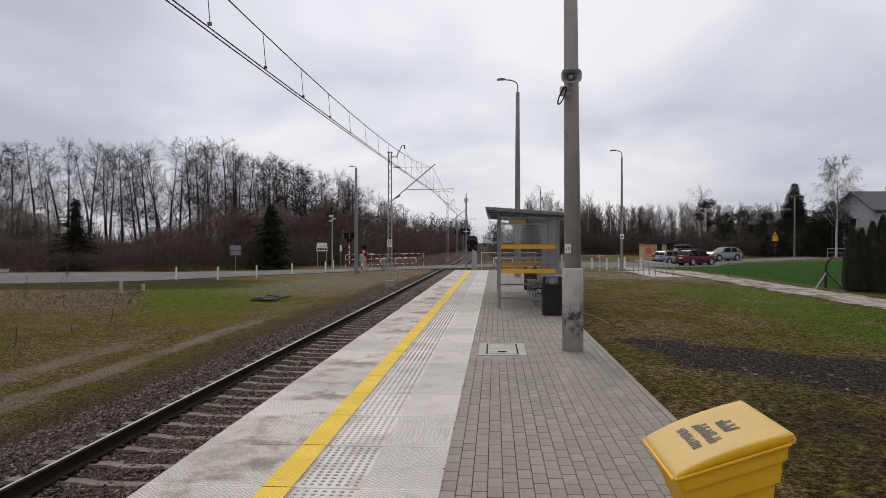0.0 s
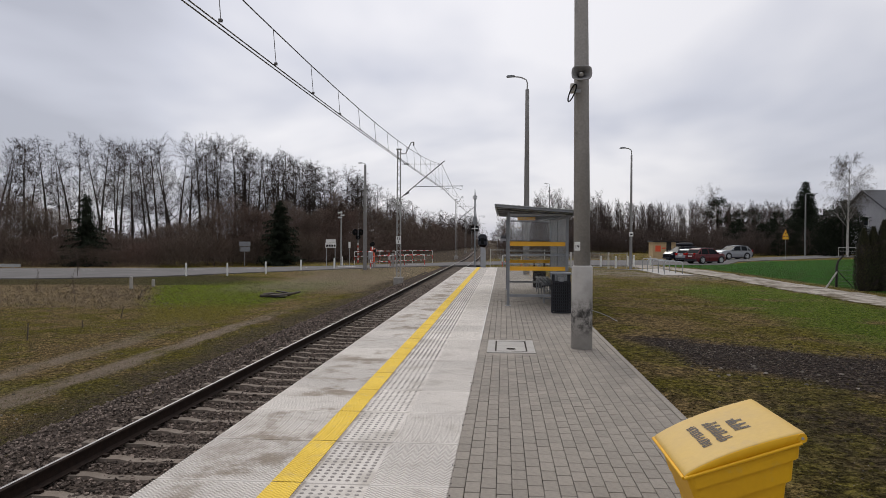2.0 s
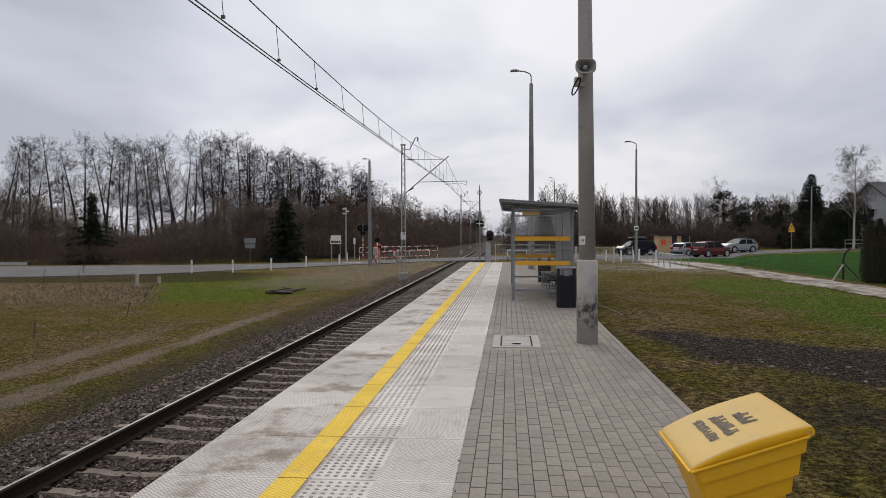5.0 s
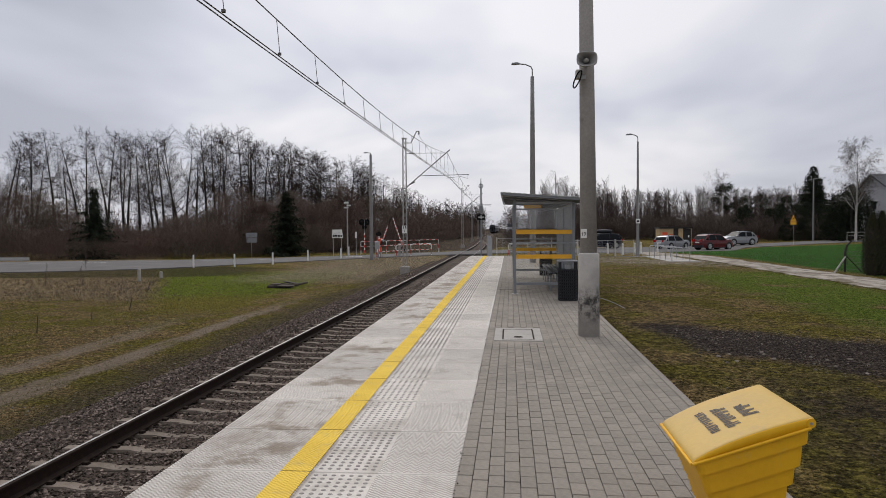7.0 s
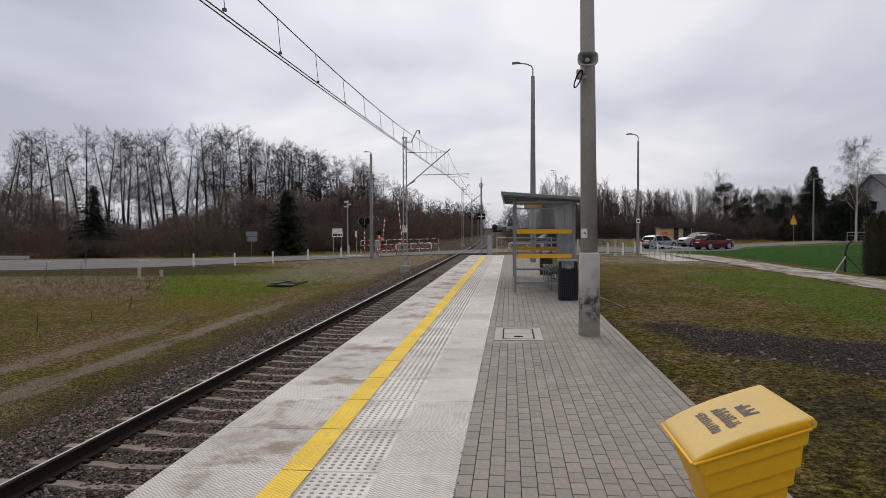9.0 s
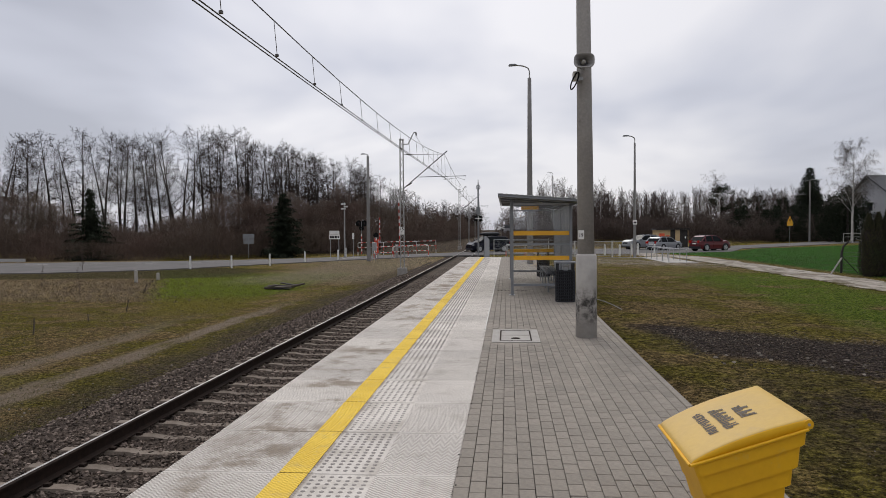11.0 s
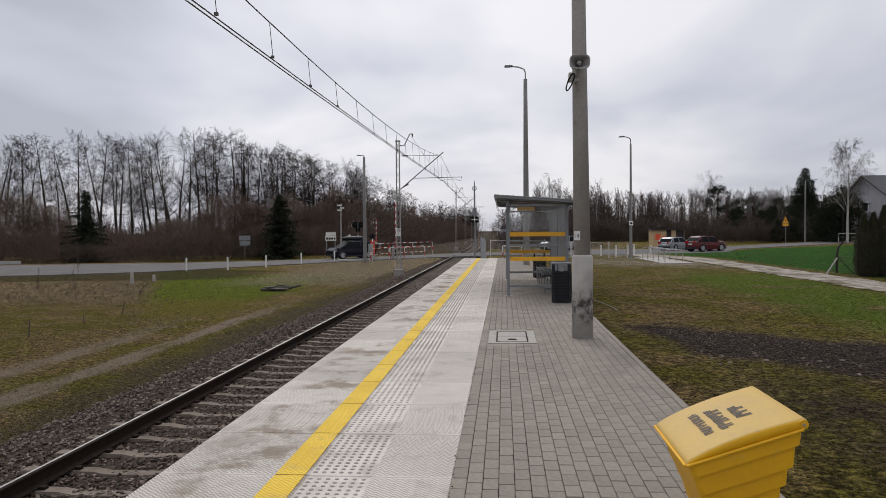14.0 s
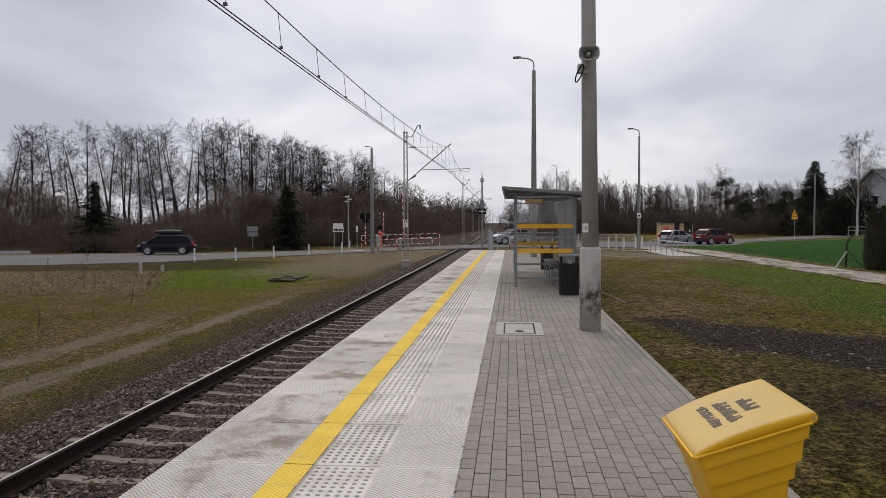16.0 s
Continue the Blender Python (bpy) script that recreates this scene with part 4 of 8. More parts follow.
def build_grit_bin():
    """Tapered body of stepped bands that follow the slope of the lid; a bowed lid; hinge ears at the back."""
    root = thing("grit_bin", pose(0.84, 3.50, 0), "yellow plastic grit bin with a bowed lid on the paving edge", "grit bin")
    D, NEAR, FAR = 0.555, 0.0, 0.70

    def side(x):
        f = x / D
        return NEAR + 0.015 * f, FAR + 0.045 * f

    bm = bmesh.new()
    rings = []
    levels = ((0.0, 0.125), (0.109, 0.112), (0.112, 0.090), (0.217, 0.080), (0.220, 0.060), (0.304, 0.053), (0.307, 0.034), (0.409, 0.027), (0.412, 0.010), (0.485, 0.006))
    for h, inset in levels:
        fx, bx = 0.012 + (0.485 - h) * 0.30 + inset * 0.25, D - 0.012 - inset * 0.9
        r = 0.03
        ring = []
        for far, x, a0 in ((1, bx, 0), (1, fx, 90), (0, fx, 180), (0, bx, 270)):
            y = side(x)[far]
            cx = x - r if a0 in (0, 270) else x + r
            cy = y - inset - r if far else y + inset + r
            for k in range(6):
                a = radians(a0 + 18 * k)
                px, py = cx + r * math.cos(a), cy + r * math.sin(a)
                ring.append(bm.verts.new((px, py, h + 0.33 * px * min(1.0, h / 0.2))))
        rings.append(ring)
    n = len(rings[0])
    for a, b in zip(rings, rings[1:]):
        for k in range(n):
            bm.faces.new((a[k], a[(k + 1) % n], b[(k + 1) % n], b[k]))
    bm.faces.new(rings[0][::-1])
    bm.faces.new(rings[-1])
    bmesh.ops.recalc_face_normals(bm, faces=bm.faces[:])
    part("body", bm, M["bin"], root, "stepped tapering yellow body")

    def top(x):
        f = min(1.0, x / 0.54)
        return 0.502 + 0.212 * f + 0.026 * math.sin(math.pi * f ** 0.8) ** 0.9

    # lid: a bowed sheet, rounded into the skirts, with a lip all round
    bm = bmesh.new()
    xs = [0.0, 0.015] + [0.54 * i / 14 for i in range(1, 15)] + [0.552, 0.556]
    cols = ((0, 0.0, -0.5), (0, 0.0, -0.011), (0, 0.004, -0.005), (0, 0.012, -0.001), (0, 0.03, 0.0), (1, -0.03, 0.0), (1, -0.012, -0.001), (1, -0.004, -0.005), (1, 0.0, -0.011), (1, 0.0, -0.5))
    grid = []
    for x in xs:
        row = []
        lo = 0.484 + 0.33 * x
        t = top(x) - (0.02 if x > 0.554 else 0.006 if x > 0.55 else 0.004 if x == 0 else 0.0)
        for far, dy, dz in cols:
            row.append(bm.verts.new((x, side(x)[far] + dy, lo if dz == -0.5 else max(lo + 0.004, t + dz))))
        grid.append(row)
    for a, b in zip(grid, grid[1:]):
        for k in range(len(cols) - 1):
            # top faces take a paler yellow than the skirts
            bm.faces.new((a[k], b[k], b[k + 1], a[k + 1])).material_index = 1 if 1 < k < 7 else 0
    bm.faces.new(grid[0])
    bm.faces.new(grid[-1][::-1])
    for a, b in zip(grid, grid[1:]):
        bm.faces.new((a[0], a[-1], b[-1], b[0]))
    bmesh.ops.recalc_face_normals(bm, faces=bm.faces[:])
    lid = part("lid", bm, (M["bin"], M["binlid"]), root, "bowed yellow lid, paler on top, with faded lettering", smooth=True)
    for y in (0, 1):
        p = [(x, side(x)[y] + (0.005 if y else -0.005), 0.486 + 0.33 * x) for x in (0.0, 0.26, 0.535)]
        part("rim", tube(p, 0.0075, 8), M["bin"], lid)
    part("rim", tube(((-0.004, side(0)[0], 0.487), (-0.004, side(0)[1], 0.487)), 0.0075, 8), M["bin"], lid)
    rng = random.Random(3)
    for x0, x1, y0, y1 in ((0.135, 0.185, 0.185, 0.53), (0.21, 0.28, 0.175, 0.52), (0.31, 0.39, 0.265, 0.46)):
        # a row of worn strokes, unreadable
        bm = bmesh.new()
        y = y0
        while y < y1:
            w = rng.uniform(0.011, 0.019)
            tilt = rng.uniform(-0.010, 0.010)
            a, b = x0 + rng.uniform(0, 0.006), x1 - rng.uniform(0, 0.008)
            if rng.random() < 0.3:
                b = a + (b - a) * 0.55
            q = [bm.verts.new((x, yy, top(x) + 0.0022)) for x, yy in ((a, y), (b, y + tilt), (b, y + w + tilt), (a, y + w))]
            bm.faces.new(q)
            if rng.random() < 0.55:
                c = rng.choice((a, (a + b) / 2, b - 0.010))
                q = [bm.verts.new((x, yy, top(x) + 0.0027)) for x, yy in ((c, y), (c + 0.010, y), (c + 0.010, y + 0.026), (c, y + 0.026))]
                bm.faces.new(q)
            y += w + rng.uniform(0.004, 0.008)
        part("lettering", bm, M["ink"], lid, "row of faded black stencilled bars")
    for y, s in ((side(D)[0], -1), (side(D)[1], 1)):
        part("hinge_ear", bar((0.537, y - s * 0.03, 0.686), (0.537, y + s * 0.004, 0.686), 0.022, 16), M["bin"], lid)
        part("hinge_pin", bar((0.537, y + s * 0.002, 0.685), (0.537, y + s * 0.009, 0.685), 0.0065, 12), M["mast"], lid)


build_grit_bin()


def build_manhole():
    x0, y0, x1, y1 = MANHOLE
    root = thing("manhole_cover", pose(x0, y0, 0), "rectangular concrete access cover in the paving", "manhole cover")
    w, d = x1 - x0, y1 - y0
    bm = bmesh.new()
    for a in ((0.004, 0.004, w - 0.004, 0.115), (0.004, d - 0.115, w - 0.004, d - 0.004), (0.004, 0.119, 0.115, d - 0.119), (w - 0.115, 0.119, w - 0.004, d - 0.119)):
        box(a[0], a[1], -0.06, a[2], a[3], 0.004, bm)
    part("frame", bm, M["concrete"], root, "weathered concrete frame")
    bm = bmesh.new()
    for a in ((0.12, 0.12, w - 0.12, 0.135), (0.12, d - 0.135, w - 0.12, d - 0.12), (0.12, 0.135, 0.135, d - 0.135), (w - 0.135, 0.135, w - 0.12, d - 0.135)):
        box(a[0], a[1], -0.06, a[2], a[3], 0.006, bm)
    part("rim", bm, M["rust"], root, "dark steel rim")
    half = d / 2
    part("cover_plate", box(0.14, 0.14, -0.05, w - 0.14, half - 0.006, 0.002), M["concrete"], root)
    part("cover_plate", box(0.14, half + 0.006, -0.05, w - 0.14, d - 0.14, 0.003), M["concrete"], root)
    part("lifting_ring", tube([(w / 2 + 0.06 * math.cos(a), 0.34 + 0.035 * math.sin(a), 0.004) for a in (2 * math.pi * k / 20 for k in range(21))], 0.008, 6), M["rust"], root, "dark lifting ring")


build_manhole()


def build_litter_bin(m, label):
    root = thing("litter_bin", m, label, "litter bin", "litter bins on the platform")
    # perforated drum: a round-cornered square basket of crossing bars over a dark liner
    R = 0.205

    def sq(a, r):
        k = (abs(math.cos(a)) ** 5 + abs(math.sin(a)) ** 5) ** (-1 / 5)
        return r * k * math.cos(a), r * k * math.sin(a)
    part("liner", tube(((0, 0, 0.03), (0, 0, 0.68)), 0.18, 20), M["black"], root)
    bm = bmesh.new()
    zs = [0.02 + i * 0.0655 for i in range(11)]
    n = 32
    for i, z in enumerate(zs):
        h = 0.014
        ring = [[], [], [], []]
        for k in range(n):
            a = 2 * math.pi * k / n
            for q, (rr, zz) in enumerate(((R, z - h), (R, z + h), (R - 0.01, z + h), (R - 0.01, z - h))):
                x, y = sq(a, rr)
                ring[q].append(bm.verts.new((x, y, zz)))
        for q in range(4):
            for k in range(n):
                bm.faces.new((ring[q][k], ring[q][(k + 1) % n], ring[(q + 1) % 4][(k + 1) % n], ring[(q + 1) % 4][k]))
    for k in range(n):
        a = 2 * math.pi * (k + 0.5) / n
        x, y = sq(a, R - 0.002)
        box(x - 0.009, y - 0.009, 0.01, x + 0.009, y + 0.009, 0.69, bm)
    tagged(part("basket", bm, M["dark"], root, "dark perforated drum"), kind="stuff")
    for sx in (-1, 1):
        for sy in (-1, 1):
            part("upright", box(sx * 0.17 - 0.02, sy * 0.17 - 0.02, 0.68, sx * 0.17 + 0.02, sy * 0.17 + 0.02, 0.86), M["dark"], root)
    part("hood", soft_box(-0.225, -0.225, 0.85, 0.225, 0.225, 0.885, 0.012), M["grey"], root, "flat grey hood")
    part("ashtray", soft_box(-0.05, -0.12, 0.69, 0.05, 0.12, 0.78, 0.01), M["galv"], root)
    return root


build_litter_bin(pose(1.26, 16.33, 0), "anthracite perforated litter bin with a flat hood by the shelter")
build_litter_bin(pose(1.2, 25.0, 0), "anthracite perforated litter bin behind the shelter")


def build_shelter():
    X0, X1, Y0, Y1 = 0.11, 1.52, 17.9, 23.8
    root = thing("platform_shelter", pose(0, 0, 0), "grey steel and glass platform shelter with yellow warning bands", "shelter")

    def roof_z(x):
        return 2.43 - (x + 0.19) * 0.075
    for x, y in ((X0, Y0), (X0, Y1), (X1, Y0), (X1, Y1), (X1, (Y0 + Y1) / 2)):
        h = roof_z(x) - 0.10
        p = part("post", soft_box(x - 0.035, y - 0.035, 0, x + 0.035, y + 0.035, h, 0.006, 1), M["grey"], root)
        part("base_plate", box(x - 0.07, y - 0.07, 0, x + 0.07, y + 0.07, 0.012), M["galv"], p)
    for y in (Y0, Y1):
        for z, r in ((0.25, 0.03), (1.24, 0.02)):
            part("rail", box(X0 + 0.035, y - r, z - r, X1 - 0.035, y + r, z + r), M["grey"], root)
        part("top_rail", box(X0 + 0.035, y - 0.025, 2.18, X1 - 0.035, y + 0.025, 2.225), M["galv"], root)
        g = part("side_pane", box(X0 + 0.04, y - 0.004, 0.29, X1 - 0.04, y + 0.004, 2.165), M["glass"], root, "clear glass side pane")
        g.visible_shadow = False
        for z in (0.905, 1.50):
            part("warning_band", box(X0 + 0.04, y - 0.0075, z - 0.05, X1 - 0.04, y + 0.0075, z + 0.05), M["amber"], root, "amber warning band on the glass")
    # ribbed back wall with posts
    bm = bmesh.new()
    n = 84
    top, low, top2, low2 = [], [], [], []
    for i in range(n + 1):
        y = Y0 + 0.04 + (Y1 - Y0 - 0.08) * i / n
        x = X1 + (0.022 if i % 4 < 2 else -0.022)
        top.append(bm.verts.new((x, y, 2.2)))
        low.append(bm.verts.new((x, y, 0.12)))
        top2.append(bm.verts.new((x + 0.004, y, 2.2)))
        low2.append(bm.verts.new((x + 0.004, y, 0.12)))
    for i in range(n):
        bm.faces.new((low[i], low[i + 1], top[i + 1], top[i]))
        bm.faces.new((low2[i], top2[i], top2[i + 1], low2[i + 1]))
        bm.faces.new((top[i], top[i + 1], top2[i + 1], top2[i]))
    part("back_wall", bm, M["polycarb"], root, "grey ribbed sheet back wall")
    for z in (0.12, 1.24, 2.2):
        part("rail", box(X1 + 0.02, Y0 + 0.04, z - 0.02, X1 + 0.05, Y1 - 0.04, z + 0.02), M["grey"], root)
    # roof: sheet on beams
    bm = bmesh.new()
    xa, xb, ya, yb = -0.19, 1.85, 17.35, 24.35
    n = 34
    rows = []
    for i in range(n + 1):
        x = xa + (xb - xa) * i / n
        z = roof_z(x) + (0.012 if i % 2 else 0.0)
        rows.append([bm.verts.new((x, y, z + dz)) for y in (ya, yb) for dz in (0.0, 0.012)])
    for a, b in zip(rows, rows[1:]):
        bm.faces.new((a[0], a[2], b[2], b[0]))
        bm.faces.new((a[1], b[1], b[3], a[3]))
        bm.faces.new((a[0], b[0], b[1], a[1]))
        bm.faces.new((a[2], a[3], b[3], b[2]))
    part("roof_sheet", bm, M["galv"], root, "thin grey profiled roof sheet")
    part("gutter", box(xa - 0.03, ya, roof_z(xa) - 0.05, xa + 0.01, yb, roof_z(xa) + 0.016), M["grey"], root)
    for y in (Y0, Y0 + 1.5, Y0 + 3.0, Y0 + 4.5, Y1, ya + 0.04, yb - 0.04):
        part("roof_beam", prism(((xa + 0.02, roof_z(xa) - 0.055), (xb, roof_z(xb) - 0.052), (xb, roof_z(xb) - 0.004), (xa + 0.02, roof_z(xa) - 0.004)), y - 0.025, y + 0.025), M["grey"], root)
    for x in (X0, X1):
        part("eaves_beam", box(x - 0.03, Y0, roof_z(x) - 0.17, x + 0.03, Y1, roof_z(x) - 0.105), M["grey"], root)
    # hanging yellow sign
    s = part("sign", box(0.33, 18.02, 2.075, 0.76, 18.04, 2.16), M["amber"], root, "yellow hanging sign")
    # bench
    bench = thing("bench", pose(0, 0, 0), "slatted dark bench inside the shelter", "bench")
    for i in range(4):
        part("slat", soft_box(0.98 + i * 0.105, 18.5, 0.435, 1.07 + i * 0.105, 23.0, 0.465, 0.006, 1), M["dark"], bench)
    for y in (18.7, 20.1, 21.5, 22.8):
        for x in (1.02, 1.34):
            part("leg", bar((x, y, 0), (x, y, 0.435), 0.017, 8), M["grey"], bench)
        part("stretcher", bar((1.02, y, 0.12), (1.34, y, 0.12), 0.012, 8), M["grey"], bench)
    return root


build_shelter()


def build_paving_details():
    drain = thing("drain_grate", pose(-0.26, 19.2, 0), "narrow drain with a row of dark slots across the paving", "drain")
    part("frame", box(-0.03, -0.04, -0.05, 0.80, 0.04, 0.003), M["brick"], drain)
    for i in range(9):
        part("slot", box(0.0 + i * 0.09, -0.028, 0.002, 0.045 + i * 0.09, 0.028, 0.005), M["black"], drain)
    # a thin off-white strip on the slab edge, from about 12 m onwards
    strip = mesh_of("slab_edge", box(SLAB_R - 0.026, 0.01, -0.002, SLAB_R - 0.007, 0.99, 0.0035), M["offwhite"])
    for i in range(14, 45):
        if SLAB_Y0 + i + 1 <= PLAT_END + 0.1:
            part("slab_edge", strip, None, platform, "thin pale strip along the edge of the slabs" if i == 14 else "", m=pose(0, SLAB_Y0 + i, 0))


build_paving_details()
lamp_post(pose(1.05, 34.2, 0), 8.55, 0.15, 0.085, 0.62, "tall grey concrete street lamp behind the shelter")
lamp_post(pose(7.98, 47.0, -0.42), 7.37, 0.10, 0.055, 0.4, "slim grey street lamp on the footpath", 0.45)
lamp_post(pose(7.1, 115, -0.6), 10.4, 0.13, 0.07, 0.5, "distant grey street lamp past the road")
lamp_post(pose(-11.8, 62.0, -1.0), 8.95, 0.17, 0.10, 0.25, "grey concrete street lamp by the level crossing", 0.15)
lamp_post(pose(38.4, 97.3, -0.3, 0, 0, 180), 7.65, 0.125, 0.075, 1.15, "slim pale street lamp beyond the road", 0.35)

# ---- masts and wires over the line ----
def text_mesh(body, size, material, bold=0.0):
    cu = bpy.data.curves.new("lettering", "FONT")
    cu.body, cu.size, cu.extrude, cu.align_x, cu.align_y, cu.offset = body, size, 0.002, "CENTER", "CENTER", bold
    tmp = bpy.data.objects.new("lettering", cu)
    me = bpy.data.meshes.new_from_object(tmp)
    bpy.data.objects.remove(tmp)
    me.materials.clear()
    me.materials.append(material)
    return me


def contact_z(y):
    return 4.76 - 0.24 * math.sin(math.pi * ((y - 46) / 58 % 1.0))


def carrier_z(y):
    f = ((y - 46) / 58) % 1.0
    return 5.08 + 1.24 * (2 * f - 1) ** 2


def build_mast(y, side=-2.6, plate=False, base=None):
    x = track_x(y) + side
    base = land(x, y) if base is None else base
    root = thing("catenary_mast", pose(x, y, 0), "grey steel lattice overhead-line mast on a concrete block", "mast", "masts along the line")
    part("footing", soft_box(-0.27, -0.45, base - 0.6, 0.27, 0.3, base + 0.5, 0.03), M["kerb"], root, "weathered concrete footing")
    top, low = 7.25, base + 0.4
    w0, w1 = 0.125, 0.095
    for sx in (-1, 1):
        for sy in (-1, 1):
            bm = bmesh.new()
            a = [bm.verts.new((sx * w0 + dx, sy * w0 + dy, low)) for dx, dy in ((-0.02, -0.02), (0.02, -0.02), (0.02, 0.02), (-0.02, 0.02))]
            b = [bm.verts.new((sx * w1 + dx, sy * w1 + dy, top)) for dx, dy in ((-0.02, -0.02), (0.02, -0.02), (0.02, 0.02), (-0.02, 0.02))]
            for k in range(4):
                bm.faces.new((a[k], a[(k + 1) % 4], b[(k + 1) % 4], b[k]))
            bm.faces.new(b)
            part("chord", bm, M["mast"], root)
    bm = bmesh.new()
    n = 18
    for face in range(4):
        for i in range(n):
            z0, z1 = low + (top - low) * i / n, low + (top - low) * (i + 1) / n
            wa, wb = w0 + (w1 - w0) * i / n, w0 + (w1 - w0) * (i + 1) / n
            s = 1 if i % 2 else -1
            p, q = (s * wa, -wa, z0), (-s * wb, -wb, z1)
            for _ in range(face):
                p, q = (-p[1], p[0], p[2]), (-q[1], q[0], q[2])
            bar(p, q, 0.011, 4, bm)
    tagged(part("lacing", bm, M["mast"], root, "zigzag steel lacing"), kind="stuff")
    part("cap", box(-0.16, -0.16, top, 0.16, 0.16, top + 0.06), M["mast"], root)
    reach = -side
    cz, mz = contact_z(y), carrier_z(y)
    part("strut", bar((0.15, 0, 4.25), (reach + 0.28, 0, mz + 0.22), 0.035, 8), M["grey"], root, "slanting cantilever tube")
    part("stay", bar((0.12, 0, 6.35), (reach - 0.05, 0, mz + 0.02), 0.014, 6), M["wire"], root)
    part("registration_tube", bar((0.95, 0, 4.93), (reach + 1.45, 0, 4.97), 0.022, 8), M["grey"], root)
    part("steady_arm", tube(((reach + 1.4, 0, 4.97), (reach + 1.38, 0, 4.72), (reach + 0.95, 0, 4.86), (reach + 0.05, 0, cz)), 0.014, 6), M["galv"], root)
    for p in ((0.3, 4.38), (0.3, 6.35)):
        part("insulator", tube([(p[0] + 0.06 * k, 0, p[1] + (0.03 if p[1] < 5 else 0) * k) for k in range(7)], [0.05 if k % 2 else 0.03 for k in range(7)], 8), M["rust"], root, "brown ribbed insulator")
    part("feeder_arm", tube(((0.05, 0, 7.0), (0.42, 0, 7.0), (0.78, 0, 7.72), (0.95, 0, 7.72)), 0.035, 8), M["mast"], root)
    part("feeder_insulator", tube([(0.93, 0, 7.72 - 0.045 * k) for k in range(6)], [0.03, 0.05, 0.03, 0.05, 0.03, 0.045], 8), M["rust"], root)
    if plate:
        pl = part("distance_plate", soft_box(-0.155, -0.165, 1.32, 0.155, -0.148, 1.80, 0.004, 1), M["white"], root, "white kilometre plate")
        part("digits", text_mesh("15", 0.25, M["black"], 0.004), None, pl, m=pose(0, -0.168, 1.67, 90))
        part("digits", text_mesh("1", 0.21, M["black"], 0.004), None, pl, m=pose(0, -0.168, 1.45, 90))
    return root


MASTS = (-12, 46, 104, 150, 205, 262, 320)
for y in MASTS[:]:
    build_mast(float(y), plate=(y == 46), base=-1.28 if y == 46 else None)


def build_wires():
    root = thing("overhead_line", pose(0, 0, 0), "overhead contact wires with droppers above the track", "overhead line")
    ys = [v for v in np.arange(-12, 321, 2.9)]
    for dx in (-0.04, 0.04):
        part("contact_wire", tube([(track_x(y) + 0.115 + dx + 0.13 * math.cos(math.pi * (y - 46) / 58), y, contact_z(y)) for y in ys], 0.011, 5), M["wire"], root)
    part("carrier_cable", tube([(track_x(y) + 0.12, y, carrier_z(y)) for y in ys], 0.011, 5), M["wire"], root)
    bm_ys = [0.0 + 2.42 * k for k in range(80)]
    for k, y in enumerate(bm_ys):
        if -8 < y < 190 and (y < 46 or k % 2):
            p = part("dropper", bar((track_x(y) + 0.12, y, carrier_z(y)), (track_x(y) + 0.17, y, contact_z(y)), 0.006, 4), M["wire"], root)
            part("clamp", box(track_x(y) + 0.14, y - 0.02, contact_z(y) - 0.012, track_x(y) + 0.19, y + 0.02, contact_z(y) + 0.03), M["wire"], p)
    part("feeder_cable", tube([(track_x(y) - 1.66, y, 7.45 - 0.9 * 4 * (((y - 46) / 58) % 1.0) * (1 - ((y - 46) / 58) % 1.0)) for y in np.arange(46, 321, 2.9)], 0.009, 5), M["wire"], root)


build_wires()


# ---- level crossing ----
def stripes(bm, p, q, r, n, colours=2, sides=10):
    """A bar in n alternating bands, in material slots 0 and 1."""
    p, q = Vector(p), Vector(q)
    for i in range(n):
        tube((p.lerp(q, i / n), p.lerp(q, (i + 1) / n)), r, sides, bm, True, i % colours)
    return bm


def build_arm_barrier(m, label, length, bands, half=0.2, paint="orange"):
    """A lifting barrier: the casing is fixed, the arm is a thing of its own that turns about the local y axis."""
    root = thing("barrier_machine", m, label, "barrier machine", "crossing barriers")
    part("casing", soft_box(-half, -half * 0.8, 0.0, half, half * 0.8, 1.15, 0.03), M[paint], root)
    part("lid", soft_box(-half - 0.02, -half * 0.8 - 0.02, 1.15, half + 0.02, half * 0.8 + 0.02, 1.22, 0.02), M[paint], root)
    part("post", stripes(bmesh.new(), (0.3, 0.3, -0.7), (0.3, 0.3, 1.3), 0.05, 6), (M["white"], M["red"]), root, "red and white post")
    part("plinth", box(-half - 0.05, -half, -0.8, half + 0.05, half, 0.0), M["concrete"], root)
    arm = new("arm")
    arm.parent = root
    arm["label"] = "red and white striped lifting arm"
    part("boom", stripes(bmesh.new(), (0.35, -0.27, 0), (length, -0.27, 0), 0.034, bands), (M["white"], M["red"]), arm, "round striped boom")
    part("counterweight", soft_box(-0.75, -0.33, -0.14, -0.15, -0.22, 0.14, 0.02), M["rust"], arm)
    part("hub", bar((0, -0.33, 0), (0, -0.18, 0), 0.12, 12), M["galv"], arm)
    part("boom_root", box(-0.2, -0.31, -0.06, 0.5, -0.23, 0.06), M["red"], arm)
    return arm


# pivot, heading of the lowered arm
ARM_A = pose(-11.80, 66.0, -0.45, 0, 0, 84)
ARM_B = pose(-10.10, 66.8, -0.92, 0, 0, 113)
arm_a = build_arm_barrier(ARM_A, "orange-red barrier machine beside the road", 2.2, 8, 0.16)
arm_b = build_arm_barrier(ARM_B, "slim grey barrier machine at the edge of the road", 4.35, 13, 0.12, "mast")


